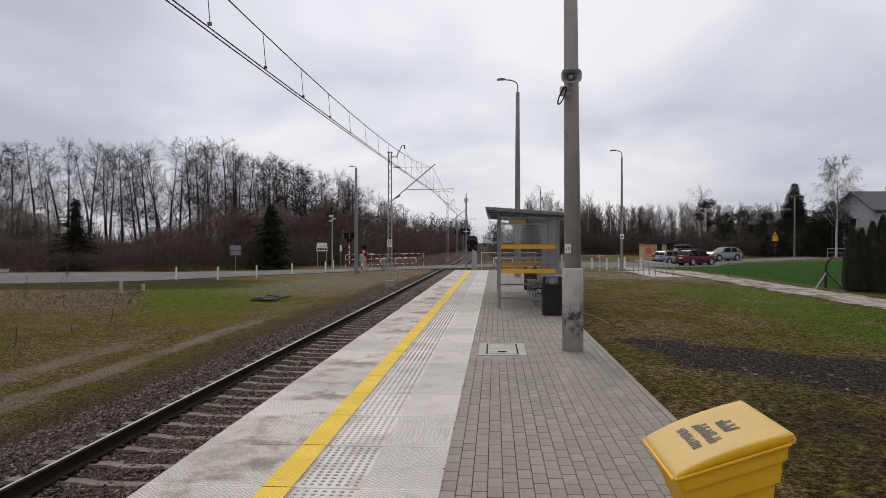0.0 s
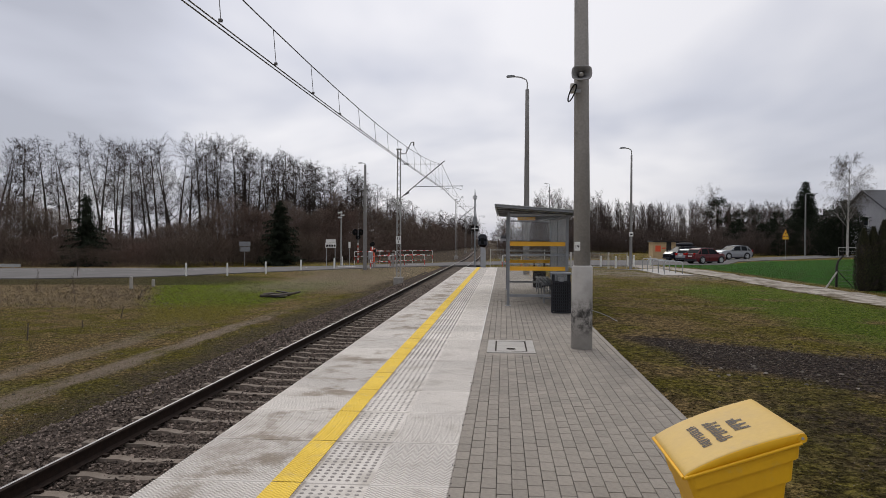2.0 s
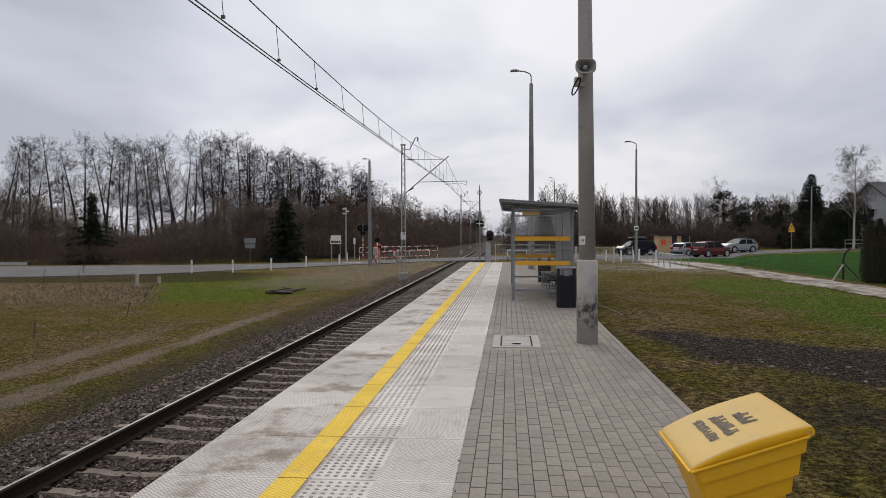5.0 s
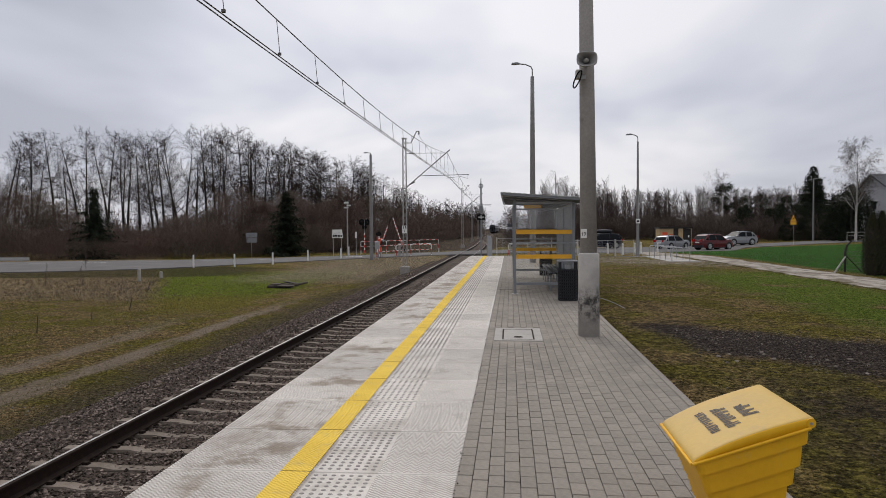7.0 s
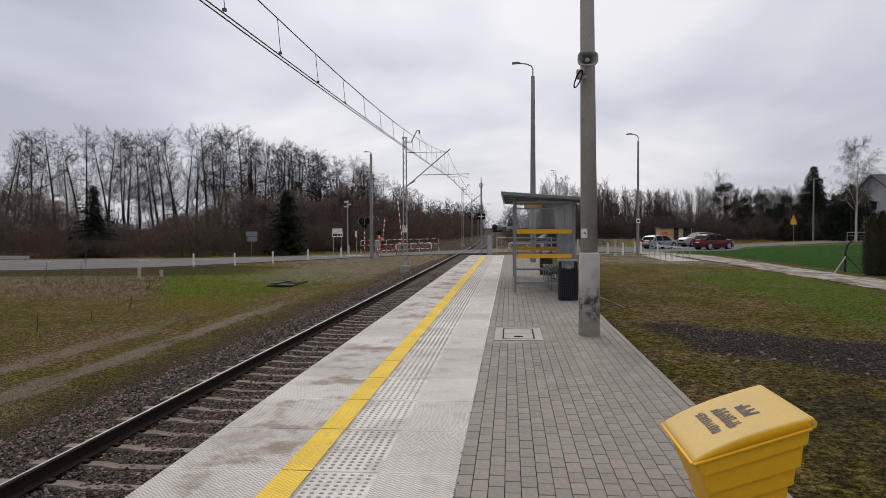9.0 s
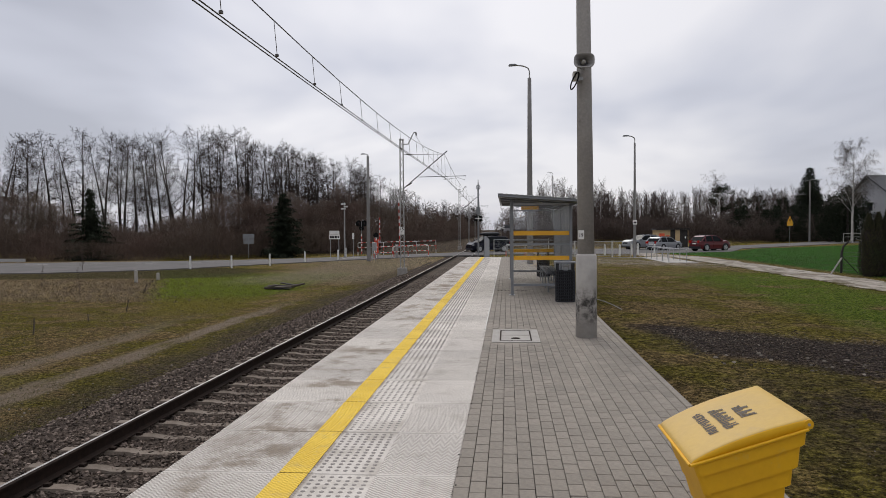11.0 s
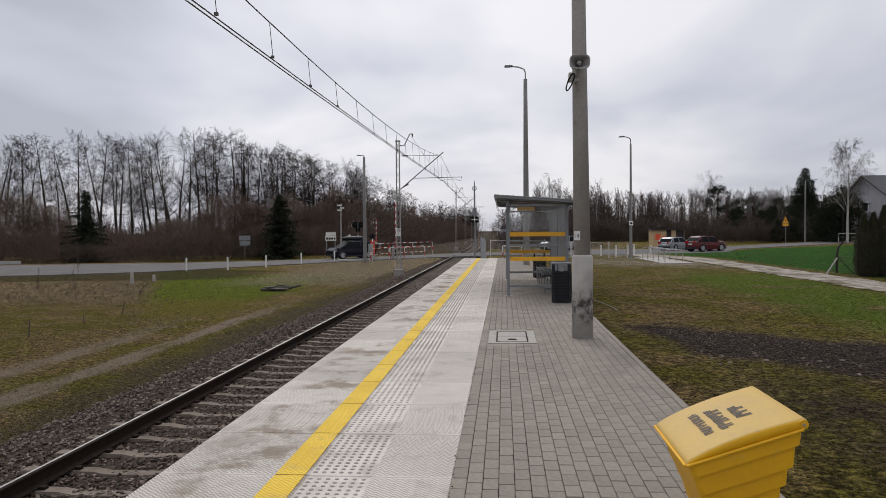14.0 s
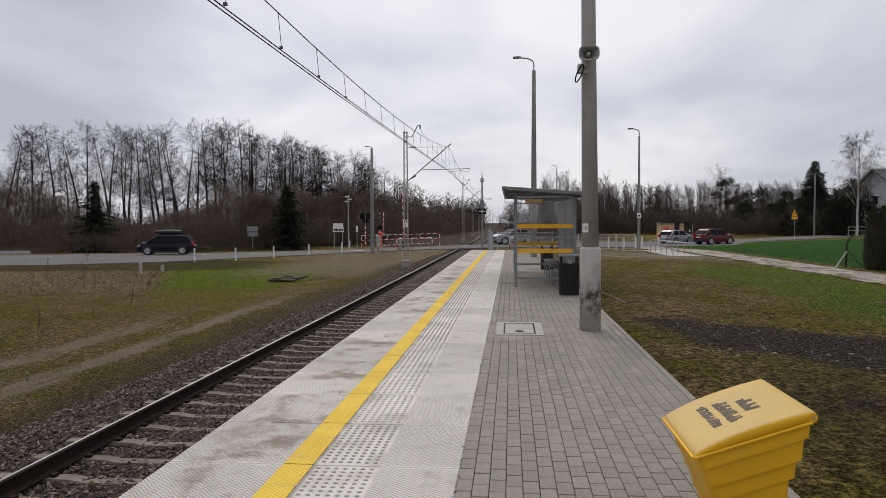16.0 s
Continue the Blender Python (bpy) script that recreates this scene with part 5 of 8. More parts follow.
def build_crossing_light(m, turn, label, drop=0.0, size=1.0):
    root = thing("crossing_signal", m @ pose(0, 0, 0, 0, 0, turn) @ Matrix.Diagonal((size, size, 1, 1)), label, "crossing signal", "crossing signals")
    part("post", stripes(bmesh.new(), (0, 0, -0.2), (0, 0, 2.1 - drop), 0.06, 8), (M["red"], M["white"]), root, "red and white post")
    part("upper_post", bar((0, 0, 2.1 - drop), (0, 0, 3.5 - drop), 0.05), M["grey"], root)
    for x in (-0.33, 0.33):
        part("backboard", bar((x, -0.02, 3.3 - drop), (x, 0.02, 3.3 - drop), 0.36, 24), M["black"], root, "round black backboard")
        part("hood", tube(((x, -0.05, 3.3 - drop), (x, -0.35, 3.3 - drop)), 0.14, 14, caps=False), M["black"], root)
        part("lens", bar((x, -0.08, 3.3 - drop), (x, -0.04, 3.3 - drop), 0.11, 14), M["lens"], root, "dark unlit red lens")
    part("backboard", bar((0, -0.02, 2.75 - drop), (0, 0.02, 2.75 - drop), 0.30, 24), M["black"], root)
    part("hood", tube(((0, -0.04, 2.75 - drop), (0, -0.34, 2.7 - drop)), 0.14, 14, caps=False), M["black"], root)
    part("crossbar", box(-0.5, -0.02, 3.26 - drop, 0.5, 0.05, 3.33 - drop), M["black"], root)
    return root


build_crossing_light(pose(-16.7, 83.5, -0.9), 32, "black crossing signal heads on a striped post")
low_signal = thing("crossing_signal", pose(-11.72, 65.2, -0.95, 0, 0, 215), "low black crossing signal seen from behind on a striped post", "crossing signal", "crossing signals")
part("post", stripes(bmesh.new(), (0, 0, -0.2), (0, 0, 1.9), 0.05, 8), (M["red"], M["white"]), low_signal, "red and white post")
part("backboard", bar((0, -0.02, 2.12), (0, 0.02, 2.12), 0.21, 24), M["black"], low_signal, "round black backboard")
part("hood", tube(((0, -0.04, 2.14), (0, -0.40, 2.09)), 0.12, 14, caps=False), M["black"], low_signal)


def build_hoop_fence(points, h, label, red=True, mid=True, group="crossing railings"):
    """Tubular railing of separate hoops along points."""
    for (a, b) in zip(points, points[1:]):
        a, b = Vector(a), Vector(b)
        root = thing("railing", Matrix.Translation(a), label, "railing", group)
        d = b - a
        u = d.normalized()
        r = 0.032
        g = 0.12
        pts = [Vector((0, 0, -0.3)), Vector((0, 0, h - g)), u * g * 0.3 + Vector((0, 0, h - g * 0.3)), u * g + Vector((0, 0, h)), d - u * g + Vector((0, 0, h)), d - u * g * 0.3 + Vector((0, 0, h - g * 0.3)), d + Vector((0, 0, h - g)), d + Vector((0, 0, -0.3))]
        if red:
            for p, q in zip(pts, pts[1:]):
                n = max(1, int((q - p).length / 0.35))
                part("hoop", stripes(bmesh.new(), p, q, r, n), (M["white"], M["red"]), root, "red and white tube")
        else:
            part("hoop", tube(pts, r, 8), M["galv"], root, "bent grey tube", True)
        if mid:
            p, q = Vector((0, 0, h * 0.52)), d + Vector((0, 0, h * 0.52))
            if red:
                part("middle_rail", stripes(bmesh.new(), p, q, r * 0.8, 8), (M["white"], M["red"]), root)
            else:
                part("middle_rail", bar(p, q, r * 0.7), M["galv"], root)


RAILING = "red and white tubular railing at the level crossing"
build_hoop_fence([(-16.7, 81.4, -0.93), (-14.0, 82.6, -0.90), (-12.4, 84.0, -0.88), (-10.6, 85.4, -0.86), (-8.4, 86.6, -0.84)], 1.15, RAILING)
build_hoop_fence([(-11.66, 63.8, -1.0), (-10.25, 66.0, -0.95)], 1.1, RAILING)
build_hoop_fence([(-10.25, 66.0, -0.95), (-9.12, 67.3, -0.92), (-7.33, 68.2, -0.88)], 1.1, RAILING)
GREY_RAIL = "grey tubular steel railing beside the footpath"


def build_mesh_panel(a, b, h):
    """A light wire-mesh fence panel between two slim posts."""
    a, b = Vector(a), Vector(b)
    root = thing("mesh_panel", Matrix.Translation(a), "pale grey wire mesh fence panel beside the footpath", "fence", "mesh panels by the footpath")
    d = b - a
    for p in (Vector((0, 0, 0)), d - d.normalized() * 0.05):
        part("post", bar(p + Vector((0, 0, -0.3)), p + Vector((0, 0, h)), 0.024, 8), M["offwhite"], root)
    for z in (0.12, h - 0.06):
        part("rail", bar(Vector((0, 0, z)), d + Vector((0, 0, z)), 0.014, 6), M["galv"], root)
    bm = bmesh.new()
    n = int(d.length / 0.075)
    for i in range(1, n):
        bar(d * (i / n) + Vector((0, 0, 0.12)), d * (i / n) + Vector((0, 0, h - 0.06)), 0.0032, 3, bm)
    for i in range(1, 5):
        z = 0.12 + (h - 0.18) * i / 5
        bar(Vector((0, 0, z)), d + Vector((0, 0, z)), 0.0032, 3, bm)
    tagged(part("mesh", bm, M["galv"], root, "fine wire mesh"), kind="stuff")


for x in (-0.9, 0.35, 1.6):
    build_mesh_panel((x, 50.4, -0.75), (x + 1.24, 50.4, -0.75), 1.72)
for x in (3.3, 4.55, 5.8, 7.05):
    build_mesh_panel((x, 50.0, -0.3), (x + 1.24, 50.0, -0.3), 1.1)
build_hoop_fence([(0.0, 55, -0.75), (1.8, 55, -0.75), (3.6, 55, -0.7), (5.0, 55, -0.65)], 1.15, GREY_RAIL, False, group="footpath railings")
build_hoop_fence([(-0.1, 62, -0.78), (1.5, 62.3, -0.78)], 1.1, RAILING)


def build_post(name, x, y, h, r, label, category, group, material="white", cap=True, z=None):
    root = thing(name, pose(x, y, land(x, y) if z is None else z), label, category, group)
    part("shaft", tube(((0, 0, -0.2), (0, 0, h - 0.05), (0, 0, h)), [r, r, r * 0.7], 10), M[material], root)
    if cap:
        part("band", tube(((0, 0, h * 0.78), (0, 0, h * 0.9)), r * 1.08, 10), M["black" if name == "marker_post" else "offwhite"], root, "dark band near the top" if name == "marker_post" else "")
    return root


for x, y in ((-22.3, 50.1), (-20.0, 51.9), (-18.1, 54.8), (-16.5, 58.9), (-14.7, 63.0), (-15.6, 70.2)):
    build_post("marker_post", x, y, 0.92, 0.06, "white roadside marker post in the verge", "marker post", "posts along the road", cap=False)
for x, y in ((8.6, 66), (9.0, 60), (10.6, 61), (13.6, 69.5), (11.6, 70)):
    build_post("bollard", x, y, 0.95, 0.075, "white plastic bollard beside the road", "bollard", "bollards by the footpath")
for x, y, h in ((-20.8, 39.6, 0.72), (-20.9, 42.4, 0.42)):
    build_post("stone_marker", x, y, h, 0.095, "short weathered concrete boundary marker in the grass", "boundary marker", "markers in the grass", "concrete", False)


def build_sign(name, m, h, boards, label, category, posts=((0.0, 0.03),), material="galv"):
    """boards: (z, width, height, shape, material, part label)."""
    root = thing(name, m, label, category, "road signs")
    for x, r in posts:
        part("post", bar((x, 0, -0.3), (x, 0, h), r), M[material], root)
    for z, w, hh, shape, mt, lab in boards:
        if shape == "box":
            bm = soft_box(-w / 2, -0.05, z - hh / 2, w / 2, -0.03, z + hh / 2, 0.008, 1)
        elif shape == "tri":
            bm = prism(((-w / 2, z - hh / 2), (w / 2, z - hh / 2), (0, z + hh / 2)), -0.05, -0.03)
        else:
            bm = prism([(w / 2 * math.cos(a), z + w / 2 * math.sin(a)) for a in (2 * math.pi * k / 24 for k in range(24))], -0.05, -0.03)
        part("board", bm, M[mt], root, lab)
    return root


sg = build_sign("road_sign", pose(-17.9, 75.2, -1.05), 2.6, ((2.45, 1.05, 0.36, "box", "white", "white board"), (2.0, 1.15, 0.5, "box", "white", "white board with dark bars")), "white two-board road sign on two posts", "road sign", ((-0.45, 0.035), (0.45, 0.035)))
for x, w in ((-0.38, 0.2), (-0.12, 0.22), (0.16, 0.2), (0.42, 0.16)):
    part("lettering", box(x - w / 2, -0.056, 1.86, x + w / 2, -0.052, 2.08), M["black"], sg, "dark unreadable bar")
build_sign("road_sign", pose(-27.2, 75.5, -0.95, 0, 0, 20), 2.25, ((2.0, 1.15, 0.5, "box", "grey", "bare grey back of a board"), (1.45, 1.05, 0.5, "box", "grey", "bare grey back of a board")), "bare grey back of a road sign at the wood's edge", "road sign")
build_sign("road_sign", pose(-16.2, 76.5, -0.95), 2.2, ((1.95, 0.22, 0.62, "box", "white", "narrow white board"),), "narrow white board on a thin post", "road sign")
wsign = build_sign("warning_sign", pose(31.6, 85.5, -0.30) @ Matrix.Diagonal((0.62, 0.62, 0.78, 1)), 3.75, ((3.59, 1.05, 0.95, "tri", "amber", "yellow triangle"), (2.86, 1.05, 0.36, "box", "amber", "yellow plate under the triangle")), "yellow triangular warning sign beside the road", "warning sign")
part("symbol", prism(((-0.14, 3.26), (-0.10, 3.26), (-0.08, 3.44), (0.06, 3.46), (0.1, 3.28), (0.14, 3.28), (0.12, 3.59), (0.2, 3.72), (0.12, 3.76), (0.05, 3.62), (-0.13, 3.58)), -0.056, -0.052), M["black"], wsign, "black leaping deer shape")
part("edge", prism(((-0.56, 3.095), (0.56, 3.095), (0.0, 4.11)), -0.029, -0.025), M["red"], wsign)
build_sign("square_sign", pose(7.95, 46.78, -0.3), 2.5, ((2.28, 0.25, 0.27, "box", "white", "small white square board"),), "small square sign on the street lamp", "sign", ((0.0, 0.012),))
bs = bpy.data.objects["square_sign"]
part("symbol", box(-0.08, -0.056, 2.22, 0.08, -0.052, 2.33), M["black"], bs, "black symbol")


def build_camera_pole():
    root = thing("camera_pole", pose(-15.1, 67.5, -0.98), "slim grey camera pole at the crossing", "camera pole")
    part("pole", tube(((0, 0, -0.2), (0, 0, 5.2)), [0.075, 0.055], 12), M["mast"], root)
    for z, s in ((5.05, -1), (4.8, 1), (4.6, -1)):
        part("camera_housing", soft_box(-0.3 if s < 0 else -0.05, -0.08, z - 0.07, 0.1 if s < 0 else 0.3, 0.08, z + 0.07, 0.02), M["offwhite"], root, "pale camera housing")
    root = thing("signal_post", pose(-1.95, 50.0, -0.95), "thin grey track-side post with a black cross plate", "signal post")
    part("post", tube(((0, 0, -0.2), (0, 0, 5.4), (0, 0, 5.95)), [0.06, 0.05, 0.02], 12), M["grey"], root)
    pl = part("plate", soft_box(-0.27, -0.10, 3.12, 0.27, -0.08, 3.5, 0.004, 1), M["black"], root, "black plate with a white cross")
    part("stripe", box(-0.22, -0.106, 3.285, 0.22, -0.103, 3.335), M["white"], pl)
    part("stripe", box(-0.028, -0.109, 3.16, 0.028, -0.107, 3.46), M["white"], pl)
    part("box", soft_box(-0.14, -0.12, 3.6, 0.14, 0.12, 4.1, 0.02), M["grey"], root)
    part("antenna_ring", tube([(0.13 * math.cos(a), 0, 5.42 + 0.13 * math.sin(a)) for a in (2 * math.pi * k / 16 for k in range(17))], 0.03, 6), M["grey"], root)
    root = thing("cable_cabinet", pose(-11.7, 62.5, -1.0), "small grey electrical cabinet at the lamp post", "cabinet")
    part("body", soft_box(0.12, -0.2, 0.86, 0.5, 0.05, 1.55, 0.02), M["galv"], root)
    part("door", soft_box(0.15, -0.215, 0.90, 0.47, -0.20, 1.51, 0.006, 1), M["galv"], root)
    for x in (0.17, 0.45):
        part("leg", box(x - 0.02, -0.1, -0.2, x + 0.02, -0.06, 0.86), M["galv"], root)
    root = thing("end_screen", pose(-1.18, 43.15, 0), "plain grey screen panel at the platform end", "screen panel")
    part("panel", prism(((-0.14, -0.3), (0.14, -0.3), (0.14, 0.98), (0.06, 1.12), (-0.14, 1.2)), -0.02, 0.02), M["polycarb"], root, "grey sheet with a slanted top")
    part("post", box(-0.17, -0.03, -0.5, -0.14, 0.03, 1.2), M["grey"], root)


build_camera_pole()


def build_line_side():
    root = thing("line_side_hut", pose(0.2, 250, land(0.2, 250), 0, 0, 4), "small pale hut with a dark roof beside the line", "hut")
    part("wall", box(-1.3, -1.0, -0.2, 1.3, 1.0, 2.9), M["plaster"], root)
    part("roof", prism(((-1.7, 2.85), (1.7, 2.85), (1.2, 3.9), (-1.2, 3.9)), -1.3, 1.3), M["roof"], root, "dark hipped roof")
    part("door", box(-0.45, -1.05, 0.0, 0.45, -1.005, 2.0), M["board"], root)
    root = thing("cross_sign", pose(-1.6, 200, land(-1.6, 200)), "white crossing sign on a thin post beside the line", "sign")
    part("post", bar((0, 0, -0.3), (0, 0, 3.2), 0.05), M["galv"], root)
    for s in (-1, 1):
        part("arm", prism(((-0.95 * s, 2.45), (-0.95 * s, 2.7), (0.95 * s, 3.35), (0.95 * s, 3.1)), -0.04 - 0.03 * s, -0.02 - 0.03 * s), M["white"], root)


build_line_side()


# ---- right-hand verge ----
def build_footpath():
    rows = [[(x, 45.2, land(x, 45.2) + 0.035), (x, 46.9, land(x, 46.9) + 0.035)] for x in np.arange(1.7, 8.4, 0.6)]
    ribbon("footpath", rows, M["kerb"], "pale concrete footpath across the verge", "footpath")
    bm = box(8.15, 38.6, -0.5, 9.75, 46.6, -0.165)
    tagged(part("rack_slab", bm, M["concrete"]), "pale paved slab under the cycle racks", "paving", kind="structure")
    for i in range(5):
        y = 39.6 + i * 1.45
        root = thing("cycle_stand", pose(8.95 - 0.02 * i, y, -0.165), "bent steel tube cycle stand on the slab", "cycle stand", "cycle stands")
        part("hoop", tube(((-0.46, 0, -0.1), (-0.46, 0, 0.56), (-0.43, 0, 0.63), (-0.36, 0, 0.66), (0.36, 0, 0.66), (0.43, 0, 0.63), (0.46, 0, 0.56), (0.46, 0, -0.1)), 0.021, 8), M["galv"], root, "", True)
        part("foot_plate", box(-0.53, -0.06, 0.0, -0.39, 0.06, 0.01), M["galv"], root)
        part("foot_plate", box(0.39, -0.06, 0.0, 0.53, 0.06, 0.01), M["galv"], root)


build_footpath()


def build_shed():
    root = thing("bus_shed", pose(18.45, 92.5, -0.74, 0, 0, 4) @ Matrix.Diagonal((0.94, 0.94, 0.98, 1)), "low flat-roofed shed of pale boards with dark openings", "shed")
    L, D, H = 4.0, 2.2, 2.2
    n = 0
    for x0, x1 in ((0, 1.7), (2.35, 2.95)):
        k = int((x1 - x0) / 0.2)
        for i in range(k):
            a = x0 + (x1 - x0) * i / k
            b = x0 + (x1 - x0) * (i + 1) / k - 0.008
            part("board", box(a, 0, 0.02, b, 0.03, H), M["plank"], root)
    part("side_wall", box(-0.04, 0, 0, 0.0, D, H), M["plank"], root)
    part("side_wall", box(L, 0, 0, L + 0.04, D, H), M["plank"], root)
    part("back_wall", box(0, D, 0, L, D + 0.04, H), M["board"], root)
    part("partition", box(2.65, 0.04, 0, 2.69, D, H), M["board"], root)
    part("door", box(1.71, 0.05, 0.02, 2.34, 0.08, H - 0.02), M["board"], root, "dark open doorway board")
    part("door", box(2.96, 0.05, 0.02, 3.98, 0.08, H - 0.02), M["board"], root, "dark double door")
    part("door_frame", box(3.45, 0.03, 0.02, 3.50, 0.09, H), M["board"], root)
    part("notice", box(3.6, 0.03, 1.1, 3.76, 0.048, 1.35), M["white"], root)
    part("fascia", box(-0.2, -0.22, H, L + 0.2, -0.18, H + 0.16), M["board"], root)
    part("roof", box(-0.2, -0.18, H + 0.005, L + 0.2, D + 0.2, H + 0.15), M["roof"], root, "flat dark roof")
    part("poster", box(0.25, -0.012, 1.0, 0.95, -0.004, 1.75), M["orange"], root, "red-orange poster")
    part("poster_strip", box(1.1, -0.012, 1.35, 1.6, -0.004, 1.5), M["orange"], root)


build_shed()


def build_verge_things():
    root = thing("fence_end", pose(12.68, 29.6, -0.22), "old wooden fence end post with a slanting brace", "fence post")
    part("post", tube(((0.35, 0.4, -0.3), (0.36, 0.4, 0.8), (0.42, 0.4, 1.05), (0.62, 0.42, 1.25)), [0.045, 0.045, 0.04, 0.03], 8), M["board"], root)
    part("brace", bar((-0.25, -0.1, 0.0), (0.36, 0.38, 0.62), 0.032, 8), M["kerb"], root, "pale slanting brace")
    part("stay", bar((0.36, 0.4, 0.7), (1.0, 0.2, -0.1), 0.02, 6), M["board"], root)
    for i in range(6):
        z = 0.12 + i * 0.14
        part("wire", bar((0.36, 0.4, z), (1.3, -0.4, z), 0.004, 4), M["wire"], root)
    root = thing("field_gate", pose(40.2, 92, 0.0), "plain pale tubular gate frame across the field", "gate")
    part("frame", tube(((0, 0, -0.2), (0, 0, 0.85), (2.0, 0, 0.85), (2.0, 0, -0.2)), 0.035, 8), M["offwhite"], root)
    part("rail", bar((0, 0, 0.42), (2.0, 0, 0.42), 0.02), M["offwhite"], root)
    # crash barrier at the far end of the road
    root = thing("crash_barrier", pose(-49.5, 63, -1.5), "galvanised roadside crash barrier", "crash barrier")
    part("beam", prism(((0, 0.45), (0.06, 0.5), (0, 0.56), (0, 0.62), (0.06, 0.68), (0, 0.74), (-0.02, 0.74), (-0.02, 0.45)), -30, 6, axis="x"), M["galv"], root, "ribbed steel beam")
    for i in range(10):
        part("post", box(-29 + i * 3.8, 0.0, -0.3, -28.9 + i * 3.8, 0.08, 0.72), M["galv"], root)


build_verge_things()


def build_stakes():
    """Leaning remains of a field fence in the rough grass."""
    for x, y, h, tilt in ((-13.35, 19.6, 0.48, 3), (-13.45, 22.5, 0.24, -4), (-13.8, 25.5, 0.42, 14), (-16.8, 32.6, 0.50, 24)):
        root = thing("fence_stake", pose(x, y, land(x, y), 0, tilt, 0), "thin dark weathered wooden fence stake", "stake", "stakes of the old fence")
        part("stake", tube(((0, 0, -0.2), (0.01, 0, h * 0.6), (0.0, 0.01, h)), [0.022, 0.018, 0.014], 7), M["oldwood"], root)


build_stakes()


def build_house():
    root = thing("house", pose(47.5, 101, -0.1, 0, 0, -84), "pale rendered house with a dark steep roof behind the trees", "house")
    W, L, E, R = 8.8, 13.0, 6.0, 8.5
    bm = prism(((-W / 2, 0), (W / 2, 0), (W / 2, E), (0, R - 0.15), (-W / 2, E)), 0, L)
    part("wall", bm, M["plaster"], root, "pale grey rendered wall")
    for s in (-1, 1):
        x0, z0 = s * (W / 2 + 0.6), E - 0.15
        bm = prism(((0, R), (x0, z0), (x0, z0 - 0.2), (0, R - 0.2)), -0.6, L + 0.6)
        part("roof", bm, M["roof"], root, "dark tiled roof slope")
    part("chimney", box(-1.2, 5, R - 1.2, -0.5, 5.6, R + 0.7), M["concrete"], root)
    for x in (-1.3, 1.0):
        w = part("window", box(x - 0.6, -0.05, 0.9, x + 0.6, -0.01, 2.3), M["white"], root)
        part("pane", box(x - 0.5, -0.07, 1.0, x + 0.5, -0.055, 2.2), M["carglass"], w)
    w = part("window", box(-0.7, -0.05, 3.7, 0.7, -0.01, 5.0), M["white"], root)
    part("pane", box(-0.6, -0.07, 3.8, 0.6, -0.055, 4.9), M["carglass"], w)
    part("balcony", box(-1.3, -1.0, 3.35, 1.3, -0.05, 3.5), M["plaster"], root)
    part("balcony_rail", box(-1.3, -1.0, 3.5, 1.3, -0.95, 4.3), M["board"], root)


build_house()


def build_debris():
    root = thing("timber_pile", pose(-11.2, 35.6, land(-11.2, 35.6)), "dark weathered planks and a log lying in the grass", "timber")
    part("log", tube(((-0.75, -0.25, 0.07), (0.0, -0.3, 0.12), (0.65, -0.15, 0.16), (1.15, 0.15, 0.26)), [0.07, 0.08, 0.07, 0.05], 8), M["oldwood"], root, "grey split log", True)
    rng = random.Random(3)
    for i in range(9):
        a = rng.uniform(-30, 30)
        l = rng.uniform(0.45, 0.95)
        part("plank", soft_box(-l / 2, -0.08, 0, l / 2, 0.08, 0.05, 0.008, 1), M["oldwood" if i % 3 == 0 else "board"], root, m=pose(rng.uniform(-0.45, 0.6), rng.uniform(-0.6, 0.6), 0.03 + 0.075 * (i // 3), rng.uniform(-9, 9), rng.uniform(-9, 9), a))

    # a thin pale cable lying on the turf by the pole
    root = thing("ground_cable", pose(0, 0, 0), "thin pale cable lying on the turf", "cable")
    pts = [(2.0, 17.6), (2.09, 17.1), (2.17, 16.7), (2.25, 16.0), (2.3, 15.1)]
    part("cable", tube([(x, y, land(x, y) + 0.012) for x, y in pts], 0.008, 6), M["concrete"], root)


build_debris()

